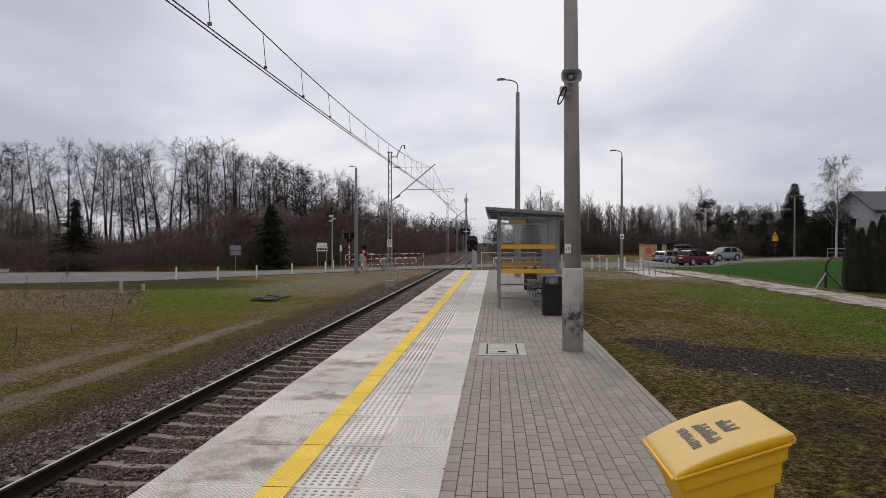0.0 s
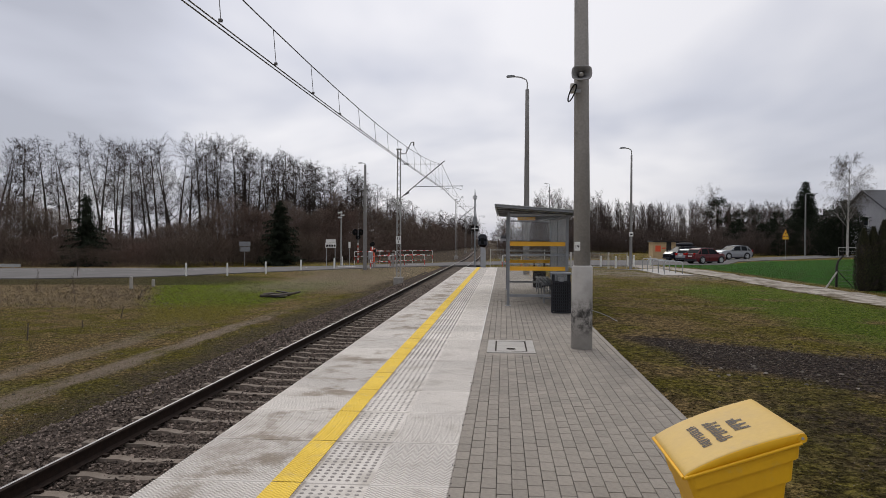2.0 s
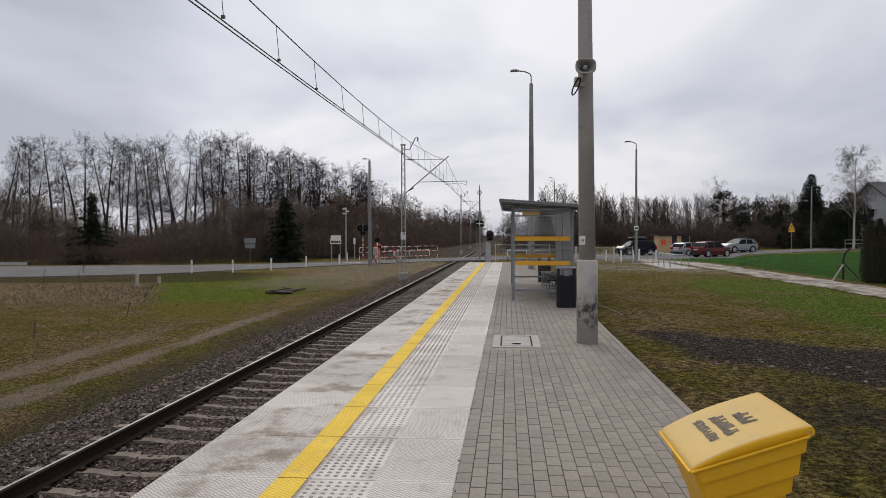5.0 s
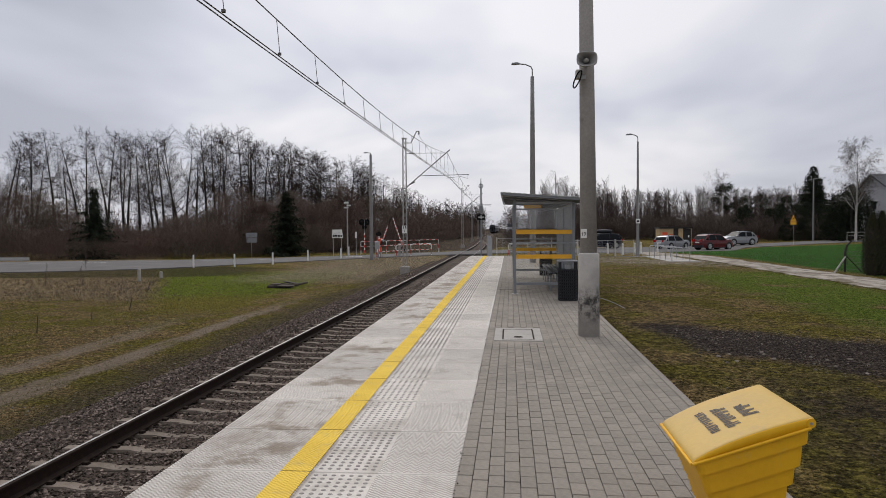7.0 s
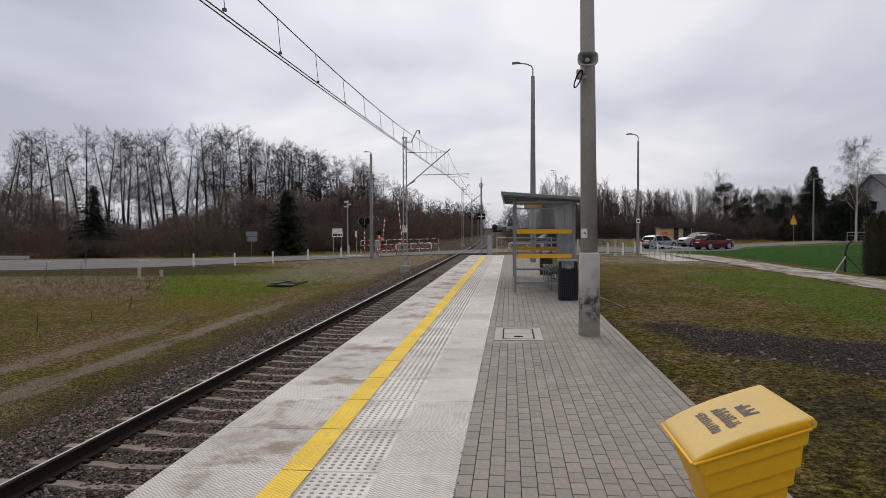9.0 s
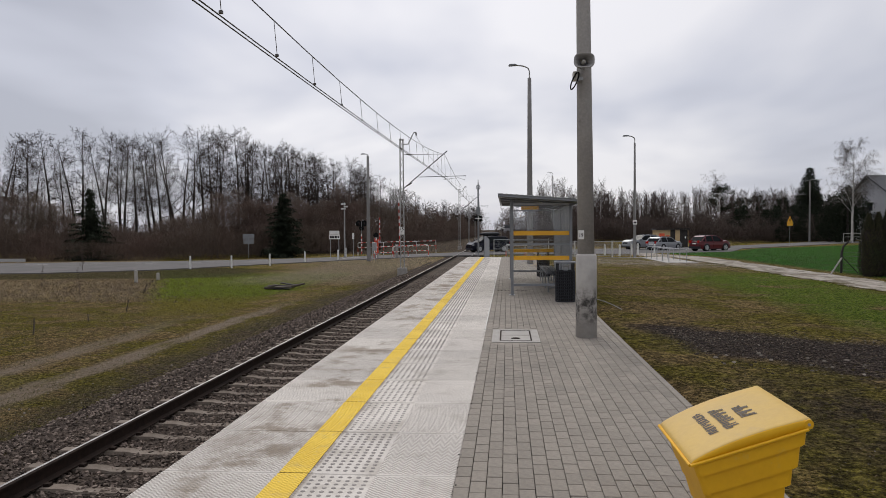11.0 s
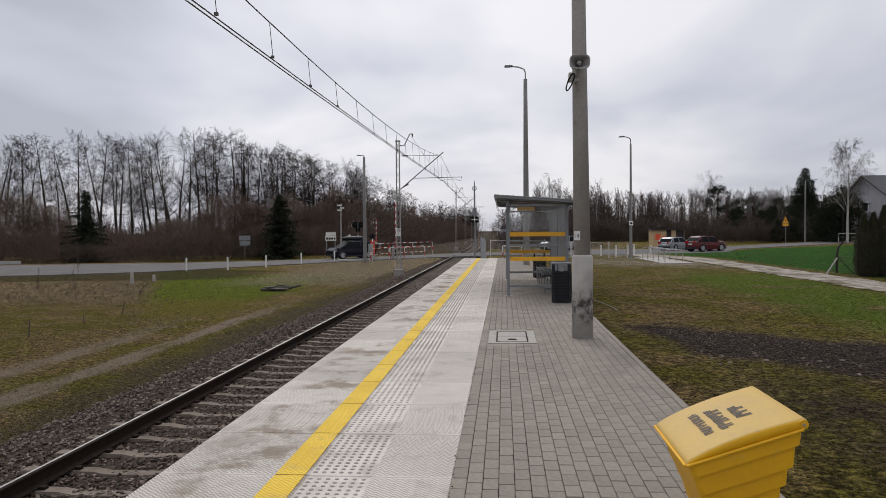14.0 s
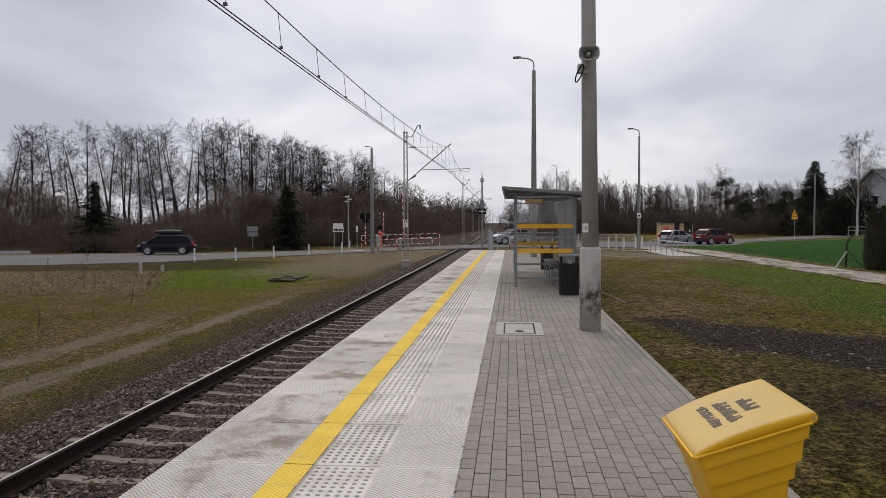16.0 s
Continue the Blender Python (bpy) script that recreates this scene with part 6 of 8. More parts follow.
# ---- trees and bushes ----
def grow(rng, trunk, crown, p, d, length, r, depth, opts):
    """A limb of bent segments with shoots; limbs go into trunk, twigs into crown."""
    segs = opts["segs"][depth]
    pts, radii = [Vector(p)], [r]
    v = Vector(d).normalized()
    for i in range(segs):
        v = (v + Vector((rng.uniform(-1, 1), rng.uniform(-1, 1), rng.uniform(-0.6, 1) + opts["up"][depth])) * opts["bend"][depth]).normalized()
        pts.append(pts[-1] + v * length / segs)
        radii.append(max(opts["min"], r * (1 - (i + 1) / segs * opts["taper"][depth])))
    last = depth + 1 >= len(opts["segs"])
    if last:
        # a twig: one slender blade
        s = v.orthogonal().normalized() * opts["min"] * 1.15
        s.rotate(Matrix.Rotation(rng.uniform(0, 6.283), 3, v))
        a, b = pts[0], pts[-1]
        crown.faces.new((crown.verts.new(a - s), crown.verts.new(a + s), crown.verts.new(b)))
        return
    tube(pts, radii, opts["sides"][depth], trunk if depth < 2 else crown, False)
    n = opts["shoots"][depth]
    lo = opts["from"][depth]
    for i in range(n):
        f = lo + (1 - lo) * (i + rng.random()) / n
        k = f * segs
        j = min(segs - 1, int(k))
        q = pts[j].lerp(pts[j + 1], k - j)
        w = (pts[j + 1] - pts[j]).normalized()
        side = w.orthogonal().normalized()
        side.rotate(Matrix.Rotation(rng.uniform(0, 6.283), 3, w))
        spread = opts["angle"][depth] * rng.uniform(0.75, 1.25)
        nd = w * math.cos(spread) + side * math.sin(spread)
        shrink = opts["len"][depth] * (1.0 - opts["cone"][depth] * (f - lo)) * rng.uniform(0.7, 1.2)
        rr = radii[j] * opts["thin"][depth]
        grow(rng, trunk, crown, q, nd, length * shrink, max(opts["min"], rr), depth + 1, opts)


ALDER = dict(segs=(10, 4, 1, 1), up=(0.5, 0.22, 0.2, 0.1), bend=(0.035, 0.10, 0.13, 0.2), taper=(0.9, 0.85, 0.7, 0.6), sides=(7, 3, 3, 3), shoots=(54, 8, 8), angle=(1.12, 0.88, 0.85),
             len=(0.20, 0.44, 0.50), cone=(0.74, 0.25, 0.2), thin=(0.24, 0.5, 0.6), min=0.0085)
ALDER["from"] = (0.33, 0.12, 0.1)
SPARE = dict(ALDER, shoots=(42, 8, 8), len=(0.18, 0.46, 0.5))
SPARE["from"] = (0.42, 0.12, 0.1)
FAR = dict(ALDER, segs=(6, 3, 1, 1), shoots=(30, 5, 5), len=(0.2, 0.48, 0.55), sides=(5, 3, 3, 3), min=0.016)
FAR["from"] = (0.34, 0.15, 0.1)
OAK = dict(ALDER, shoots=(16, 11, 10), len=(0.34, 0.46, 0.5), angle=(0.85, 0.85, 0.8), bend=(0.06, 0.18, 0.26, 0.3), thin=(0.42, 0.45, 0.6), cone=(0.45, 0.25, 0.2))
OAK["from"] = (0.33, 0.18, 0.1)
SAPLING = dict(ALDER, segs=(6, 3, 2, 1), shoots=(24, 4, 4), len=(0.2, 0.45, 0.6), angle=(0.55, 0.6, 0.6), sides=(5, 3, 3, 3), min=0.012)
SAPLING["from"] = (0.12, 0.15, 0.1)
GROVE = dict(SAPLING, segs=(5, 2, 1), shoots=(38, 12), len=(0.16, 0.5), cone=(0.45, 0.2), angle=(0.62, 0.55), min=0.0095)
GROVE["from"] = (0.28, 0.1)
HAZE = dict(FAR, segs=(4, 1, 1), shoots=(28, 8), len=(0.22, 0.5), cone=(0.5, 0.2), angle=(0.95, 0.7), sides=(4, 3, 3), min=0.05)
HAZE["from"] = (0.18, 0.1)
BIRCH = dict(ALDER, segs=(8, 5, 3, 1), shoots=(30, 13, 12), len=(0.34, 0.42, 0.75), angle=(0.72, 0.8, 0.5), up=(0.5, 0.12, -0.5, -2.2), bend=(0.05, 0.12, 0.22, 0.7), cone=(0.5, 0.2, 0.1), min=0.0065)
BIRCH["from"] = (0.30, 0.2, 0.2)


def tree_meshes(seed, height, radius, opts, lean=0.04, forks=1, bark="bark", twig="twig"):
    rng = random.Random(seed)
    tr, cr = bmesh.new(), bmesh.new()
    for k in range(forks):
        d = Vector((rng.uniform(-lean, lean) * (1 + forks), rng.uniform(-lean, lean) * (1 + forks), 1))
        grow(rng, tr, cr, (rng.uniform(-0.2, 0.2) * (forks - 1), rng.uniform(-0.2, 0.2) * (forks - 1), -0.3), d, height * rng.uniform(0.92, 1.0), radius / forks ** 0.5, 0, opts)
    return mesh_of("trunk", tr, M[bark]), mesh_of("crown", cr, M[twig])


def plant(name, meshes, m, label, category, group, parts=("trunk", "crown")):
    root = thing(name, m, label, category, group)
    for nm, me in zip(parts, meshes):
        part(nm, me, None, root)
    return root


def scaled(x, y, turn, s, z=None):
    return pose(x, y, land(x, y) if z is None else z, 0, 0, turn) @ Matrix.Diagonal((s, s, s, 1))


def tri_mesh(name, tris, material):
    """One mesh of loose triangles from an array of shape (n, 3, 3)."""
    n = len(tris)
    me = bpy.data.meshes.new(name)
    me.vertices.add(n * 3)
    me.vertices.foreach_set("co", np.asarray(tris, dtype=np.float32).ravel())
    me.loops.add(n * 3)
    me.loops.foreach_set("vertex_index", np.arange(n * 3, dtype=np.int32))
    me.polygons.add(n)
    me.polygons.foreach_set("loop_start", np.arange(0, n * 3, 3, dtype=np.int32))
    me.update(calc_edges=True)
    me.materials.append(material)
    return me


# the wood is lower where it runs on along the line
LOWER = ((0, 1.0), (112, 0.98), (128, 0.93), (150, 0.80), (172, 0.76), (200, 0.80), (300, 0.90), (400, 0.92))
# the stand behind the road: x, y, height, tilt of each trunk
STAND_FAR_END = ((-71.5, 90.0, 15.4, 2.0), (-68.0, 86.0, 15.0, -2.0), (-63.8, 86.6, 15.2, 8.8), (-67.5, 94.3, 14.7, 4.0), (-61.2, 88.8, 15.2, 2.6), (-55.1, 85.3, 15.1, -3.3), (-66.2, 96.5, 14.0, 7.7),
                 (-53.3, 87.5, 14.4, -6.0), (-57.9, 92.1, 13.5, -3.3), (-54.9, 91.4, 16.0, 0.0), (-48.5, 85.9, 14.2, -7.3), (-49.8, 86.9, 15.2, 2.1), (-49.0, 89.9, 15.0, 0.0), (-54.0, 99.5, 15.2, 3.5))
STAND_NEAR_END = ((-45.5, 87.2, 14.9, -3.9), (-43.2, 86.4, 13.3, -7.6), (-44.4, 90.3, 14.9, -4.1), (-44.8, 92.3, 15.4, -1.3), (-47.0, 100.1, 16.0, -3.7), (-38.8, 91.9, 16.1, -0.4), (-36.6, 89.1, 15.6, 3.2),
                  (-40.2, 97.7, 15.9, -0.9), (-34.3, 87.2, 14.9, -0.8), (-34.2, 91.3, 15.7, 0.4), (-35.2, 96.2, 15.7, 0.9), (-36.7, 101.1, 15.5, 2.9), (-29.3, 89.7, 13.3, -2.6), (-29.1, 93.8, 14.3, 0.5), (-31.7, 100.5, 14.1, -2.8), (-29.3, 96.8, 14.1, 2.6))
STAND_CLUSTER = ((-35.5, 99.5, 14.9, 1.5), (-33.4, 98.2, 14.6, -1.2), (-32.4, 103.5, 14.8, 0.8), (-30.6, 96.0, 13.6, 1.0), (-28.2, 99.0, 13.6, -1.8), (-27.6, 95.0, 13.0, 1.2), (-27.0, 102.5, 13.6, 0.4), (-26.0, 98.5, 12.6, 2.0), (-33.9, 94.5, 14.2, 2.4))
STAND_OAKS = ((-40.9, 88.7, 15.8, -1.2), (-40.7, 89.7, 16.5, 1.1), (-39.9, 90.8, 16.2, 2.0))


def upright(x, y, tilt, turn, s):
    return pose(x, y, land(x, y), 0, tilt, 0) @ pose(0, 0, 0, 0, 0, turn) @ Matrix.Diagonal((s, s, s, 1))


def build_trees():
    rng = random.Random(21)
    alders = [tree_meshes(100 + i, 15.0, 0.20, SPARE if i % 3 == 1 else ALDER, 0.01, 1 + (i % 5 == 4)) for i in range(8)]
    oaks = [tree_meshes(200 + i, 15.0, 0.25, OAK, 0.01) for i in range(2)]
    light = [tree_meshes(150 + i, 14.6, 0.19, FAR, 0.02) for i in range(5)]
    haze = [tree_meshes(380 + i, 14.6, 0.16, HAZE, 0.02) for i in range(5)]
    young = [tree_meshes(300 + i, 9.0, 0.085, SAPLING, 0.05, 1, "brush", "brush") for i in range(3)]
    slim = [tree_meshes(340 + i, 9.0, 0.065, GROVE, 0.03, 1, "grove", "grove") for i in range(6)]
    pale = [tree_meshes(360 + i, 9.0, 0.06, GROVE, 0.03, 1, "birch", "grove") for i in range(2)]
    tall, wood = "tall leafless alder at the edge of the wood", "trees of the wood"
    def height(src):
        return max(v.co.z for me in src for v in me.vertices)
    for k, (x, y, h, tilt) in enumerate(STAND_FAR_END + STAND_NEAR_END + STAND_CLUSTER):
        src = alders[(k * 3) % 8]
        plant("tree", src, upright(x, y, tilt, rng.uniform(0, 360), 1.035 * h / height(src)), tall, "tree", wood)
    for k, (x, y, h, tilt) in enumerate(STAND_OAKS):
        plant("tree", oaks[k % 2], upright(x, y, tilt, k * 125, h / height(oaks[k % 2])), "broad leafless oak among the alders", "tree", wood)
    # the wood runs on along the line
    edge = ((-29.5, 102), (-27, 110), (-24.5, 124), (-22, 142), (-20, 165), (-18, 195), (-15.5, 235), (-13.5, 285), (-13, 330))
    for (x0, y0), (x1, y1) in zip(edge, edge[1:]):
        n = max(1, int(math.hypot(x1 - x0, y1 - y0) / (1.7 if y0 < 124 else 2.6 if y0 < 150 else 4.5)))
        for i in range(n):
            f = (i + rng.uniform(-0.25, 0.25)) / n
            x, y = x0 + (x1 - x0) * f + rng.uniform(-1, 1), y0 + (y1 - y0) * f + rng.uniform(-1.5, 2.5)
            src = alders[rng.randrange(8)] if y < 150 else light[rng.randrange(5)]
            plant("tree", src, upright(x, y, rng.uniform(-2.5, 2.5), rng.uniform(0, 360), rng.uniform(0.84, 0.98) * along(LOWER, y)), tall, "tree", wood)
    back = ((-31, 108), (-27, 118), (-24.5, 132), (-22, 150), (-20, 175), (-18.5, 205))
    for (x0, y0), (x1, y1) in zip(back, back[1:]):
        n = max(1, int(math.hypot(x1 - x0, y1 - y0) / 3.6))
        for i in range(n):
            f = (i + rng.random()) / n
            b = rng.uniform(0, 18)
            x, y = x0 + (x1 - x0) * f - b * 0.55, y0 + (y1 - y0) * f + b * 0.8
            plant("tree", light[rng.randrange(5)], upright(x, y, rng.uniform(-2, 2), rng.uniform(0, 360), rng.uniform(0.72, 0.95) * along(LOWER, y - 8)), "bare grey-brown tree deeper in the wood", "tree", wood)
    # slim trees on the far side of the road: the front ranks one by one, the wood behind them as one
    def copies(srcs, slot, rows):
        out = []
        for k, m in rows:
            me = srcs[k][slot]
            co = np.empty(len(me.vertices) * 3)
            me.vertices.foreach_get("co", co)
            co = co.reshape(-1, 3) @ np.array(m.to_3x3()).T + np.array(m.translation)
            me.calc_loop_triangles()
            ix = np.empty(len(me.loop_triangles) * 3, dtype=np.int32)
            me.loop_triangles.foreach_get("vertices", ix)
            out.append(co[ix].reshape(-1, 3, 3))
        return np.concatenate(out)
    wood_rows = []
    for i in range(348):
        x = rng.uniform(5, 17) if i < 44 else rng.uniform(13, 56)
        y = 124 + 26 * (i % 58) / 58 + rng.uniform(-1, 1) + 0.08 * x
        m = upright(x, y, rng.uniform(-2, 2), rng.uniform(0, 360), rng.uniform(0.90, 1.2) if i < 44 else rng.uniform(0.80, 1.0))
        if i % 58 < 14:
            plant("tree", pale[i % 2] if i % 5 == 2 else slim[rng.randrange(6)], m, "slim leafless young tree beyond the road", "tree", "young trees beyond the road")
        else:
            wood_rows.append((rng.randrange(6), m))
    tris = np.concatenate([copies(slim, k, wood_rows) for k in (0, 1)])
    tagged(new("young_wood", tri_mesh("young_wood", tris, M["grove"])), "crowd of slim leafless trees beyond the road", "wood", kind="stuff")
    far_rows = []
    for i in range(70):
        y = rng.uniform(190, 330)
        x = y * rng.uniform(0.03, 0.15)
        far_rows.append((i % 5, scaled(x, y, rng.uniform(0, 360), rng.uniform(0.55, 0.80))))
    for i in range(130):
        y = rng.uniform(330, 480)
        x = y * (rng.uniform(-0.10, -0.035) if i % 3 == 0 else rng.uniform(-0.012, 0.12))
        far_rows.append((i % 5, scaled(x, y, rng.uniform(0, 360), rng.uniform(0.72, 1.0))))
    tris = np.concatenate([copies(haze, k, far_rows) for k in (0, 1)])
    tagged(new("distant_trees", tri_mesh("distant_trees", tris, M["brush"])), "distant leafless trees along the line", "wood", kind="stuff")
    # thin saplings in the rough grass
    for x, y, s in ((-29.2, 48.3, 0.25), (-18.9, 31.0, 0.15), (-24.0, 36.0, 0.14)):
        plant("sapling", young[int(-x) % 3], scaled(x, y, x * 40, s), "thin leafless sapling in the dry grass", "sapling", "saplings in the grass")
    # the weeping birch by the house
    b = tree_meshes(77, 12.4, 0.17, BIRCH, 0.02, 1, "birch", "paletwig")
    plant("birch_tree", b, scaled(41.2, 92, 40, 0.95, 0.0), "white-barked birch with drooping bare twigs", "birch", "")
    b2 = tree_meshes(78, 9.0, 0.07, dict(BIRCH, shoots=(24, 9, 7)), 0.02, 1, "birch", "brush")
    for x, y, s in ((38.7, 146, 1.33), (8.0, 140, 1.3), (52, 130, 1.0), (57, 128, 1.05)):
        plant("birch_tree", b2, scaled(x, y, 10 * x, s), "thin leafless birch beyond the road", "birch", "birches")


M["paletwig"] = mat("pale_birch_twigs", (0.105, 0.088, 0.077), (0.075, 0.062, 0.055), 0.95, scale=2, vary=0.3)


def spruce_meshes(seed, h, r, layers, ragged=0.25, domed=False):
    """Trunk and tiers of drooping boughs set with short needle sprays."""
    rng = random.Random(seed)
    tr = tube([(0, 0, -0.3), (0, 0, h * 0.5), (0, 0, h)], [0.018 * h, 0.01 * h, 0.01], 7, caps=False)
    vs, fs = [], []
    for i in range(layers):
        f = (i + 0.3) / layers
        z = h * (0.03 + 0.96 * f)
        reach = (r * ((1 - f * f) ** 0.7 if domed else (1 - f) ** 0.75) + 0.1) * rng.uniform(1 - ragged * 0.7, 1 + ragged * 0.45)
        lobe = rng.uniform(0, 6.283)
        n = max(6, int(15 * (1 - f) + 6))
        for k in range(n):
            a = 6.283 * (k + rng.random()) / n
            l = reach * rng.uniform(1 - ragged * 1.3, 1 + ragged * 0.8) * (1 + ragged * 0.5 * math.cos(a - lobe))
            ca, sa = math.cos(a), math.sin(a)
            jig = rng.uniform(-1.1, 1.1) * h / layers
            drop = -0.32 * l + rng.uniform(-0.1, 0.15) * l
            m = max(4, int(l / 0.16))
            for j in range(m):
                t = (j + 0.6) / m
                px, py, pz = ca * l * t, sa * l * t, z + jig + drop * t + 0.12 * l * t * t
                wdt = (0.24 + 0.22 * (1 - t)) * (0.55 + 0.25 * r)
                for s in (-1, 1):
                    b = len(vs)
                    ex, ey = -sa * s * wdt + ca * wdt * 0.7, ca * s * wdt + sa * wdt * 0.7
                    dz = rng.uniform(-0.5, 0.05) * (0.6 + r * 0.2)
                    vs += [(px - ca * 0.06, py - sa * 0.06, pz + 0.02), (px + ca * 0.09, py + sa * 0.09, pz - 0.03), (px + ex, py + ey, pz + dz)]
                    fs.append((b, b + 1, b + 2))
    me = bpy.data.meshes.new("foliage")
    me.from_pydata(vs, [], fs)
    me.materials.append(M["needle"])
    return mesh_of("trunk", tr, M["bark"]), me


def clump_meshes(seed, h, r):
    """A bushy conifer of many needle clumps with a rounded, uneven outline."""
    rng = random.Random(seed)
    vs, fs = [], []
    for i in range(56):
        f = rng.random()
        z = h * (0.05 + 0.9 * f)
        a = rng.uniform(0, 6.283)
        l = r * (1 - f ** 2.2) ** 0.6 * rng.uniform(0.35, 1.0)
        cx, cy = l * math.cos(a), l * math.sin(a)
        for j in range(48):
            u, v, w = rng.gauss(0, 0.36), rng.gauss(0, 0.36), rng.gauss(0, 0.26)
            k = len(vs)
            for _ in range(3):
                vs.append((cx + u + rng.uniform(-0.16, 0.16), cy + v + rng.uniform(-0.16, 0.16), z + w + rng.uniform(-0.16, 0.2)))
            fs.append((k, k + 1, k + 2))
    me = bpy.data.meshes.new("foliage")
    me.from_pydata(vs, [], fs)
    me.materials.append(M["needle"])
    return mesh_of("trunk", tube([(0, 0, -0.3), (0, 0, h * 0.5), (0, 0, h * 0.95)], [0.14, 0.09, 0.02], 7, caps=False), M["bark"]), me


def build_conifers():
    rng = random.Random(8)
    a, b, c = spruce_meshes(1, 7.7, 1.75, 50, 0.75), spruce_meshes(2, 7.2, 1.6, 46, 0.5, True), spruce_meshes(3, 11, 3.7, 56, 0.25)
    low = clump_meshes(5, 6.6, 2.5), clump_meshes(6, 6.8, 2.8), clump_meshes(7, 6.2, 2.3)
    plant("spruce", a, scaled(-42.1, 71.2, 0, 0.96), "dark ragged spruce at the edge of the wood", "spruce", "spruces", ("trunk", "foliage"))
    plant("spruce", b, scaled(-24.1, 77.8, 40, 0.98), "dark dense spruce at the edge of the wood", "spruce", "spruces", ("trunk", "foliage"))
    plant("spruce", c, scaled(45.0, 114, 40, 1.0), "tall dark spruce with open boughs beyond the road", "spruce", "spruces", ("trunk", "foliage"))
    for x, y, s in ((41.5, 118, 0.62), (48, 118, 0.66), (38, 122, 0.7), (44, 124, 0.7), (50, 116, 0.72), (53, 108, 0.8), (50, 100, 0.75), (55, 112, 0.8), (58, 104, 0.85), (47.5, 108, 0.6), (39.5, 112, 0.5), (62, 110, 0.9), (39, 102, 0.42), (52, 92, 0.66), (56, 90, 0.7), (47, 86, 0.45), (34.5, 113, 0.62), (36.5, 108, 0.55), (40.5, 107, 0.6), (43, 109, 0.62), (45.5, 104, 0.55), (49, 106, 0.62), (51.5, 103, 0.6), (54, 99, 0.66), (37.5, 104, 0.42), (42, 101, 0.5), (43.2, 96, 0.86), (44.4, 98.5, 0.72), (42.0, 95, 0.86), (40.8, 97, 0.70), (48.4, 92, 0.5), (50.4, 93.5, 0.6), (40.6, 97, 0.7)):
        plant("spruce", low[rng.randrange(3)], scaled(x, y, rng.uniform(0, 360), s * rng.uniform(1.1, 1.3)), "dark low conifer in the thicket beyond the road", "conifer", "conifers beyond the road", ("trunk", "foliage"))
    # pines with rounded tops
    vs, fs = [], []
    rng = random.Random(4)
    for i in range(34):
        a = rng.uniform(0, 6.28)
        z = rng.uniform(4.5, 8.6)
        l = rng.uniform(0.2, 1.0) * (2.2 - abs(z - 6.6) * 0.55)
        cx, cy = l * math.cos(a), l * math.sin(a)
        for j in range(90):
            u, v, w = rng.gauss(0, 0.38), rng.gauss(0, 0.38), rng.gauss(0, 0.2)
            k = len(vs)
            for _ in range(3):
                vs.append((cx + u + rng.uniform(-0.16, 0.16), cy + v + rng.uniform(-0.16, 0.16), z + w + rng.uniform(-0.12, 0.16)))
            fs.append((k, k + 1, k + 2))
    me = bpy.data.meshes.new("foliage")
    me.from_pydata(vs, [], fs)
    me.materials.append(M["needle"])
    tr = mesh_of("trunk", tube([(0, 0, -0.3), (0.1, 0, 4), (0, 0, 8.3)], [0.16, 0.12, 0.03], 7), M["bark"])
    for x, y, s in ((39.1, 138, 1.1), (44, 134, 0.85), (41, 132, 0.8), (47.5, 131, 0.8)):
        plant("pine", (tr, me), scaled(x, y, x * 13, s), "dark bushy pine standing above the thicket", "pine", "pines", ("trunk", "foliage"))


def bush_twigs(rs, x, y, h, r, n, wide, long=0.75):
    """Twigs of one leafless bush: a dome of fine shoots that point up and out."""
    a = rs.uniform(0, 2 * math.pi, n)
    up = rs.uniform(0, 1, n) ** 0.66
    q = rs.uniform(0, 1, n) ** 0.45
    reach = r * q * np.sqrt(np.maximum(0.02, 1 - up ** 2.4)) * (1 + 0.18 * np.sin(a * 3 + x))
    p = np.stack((x + reach * np.cos(a), y + reach * np.sin(a), land(x, y) + h * up * (0.90 + 0.10 * q)), 1)
    d = np.stack((np.cos(a) * (0.3 + 0.5 * q), np.sin(a) * (0.3 + 0.5 * q), rs.uniform(0.25, 1.3, n)), 1) + rs.normal(0, 0.28, (n, 3))
    d /= np.linalg.norm(d, axis=1)[:, None]
    side = np.cross(d, rs.normal(0, 1, (n, 3)))
    side *= wide * rs.uniform(0.6, 1.3, n)[:, None] / np.linalg.norm(side, axis=1)[:, None]
    l = (long * rs.uniform(0.5, 1.2, n))[:, None]
    return np.stack((p - side, p + side, p + d * l), 1)


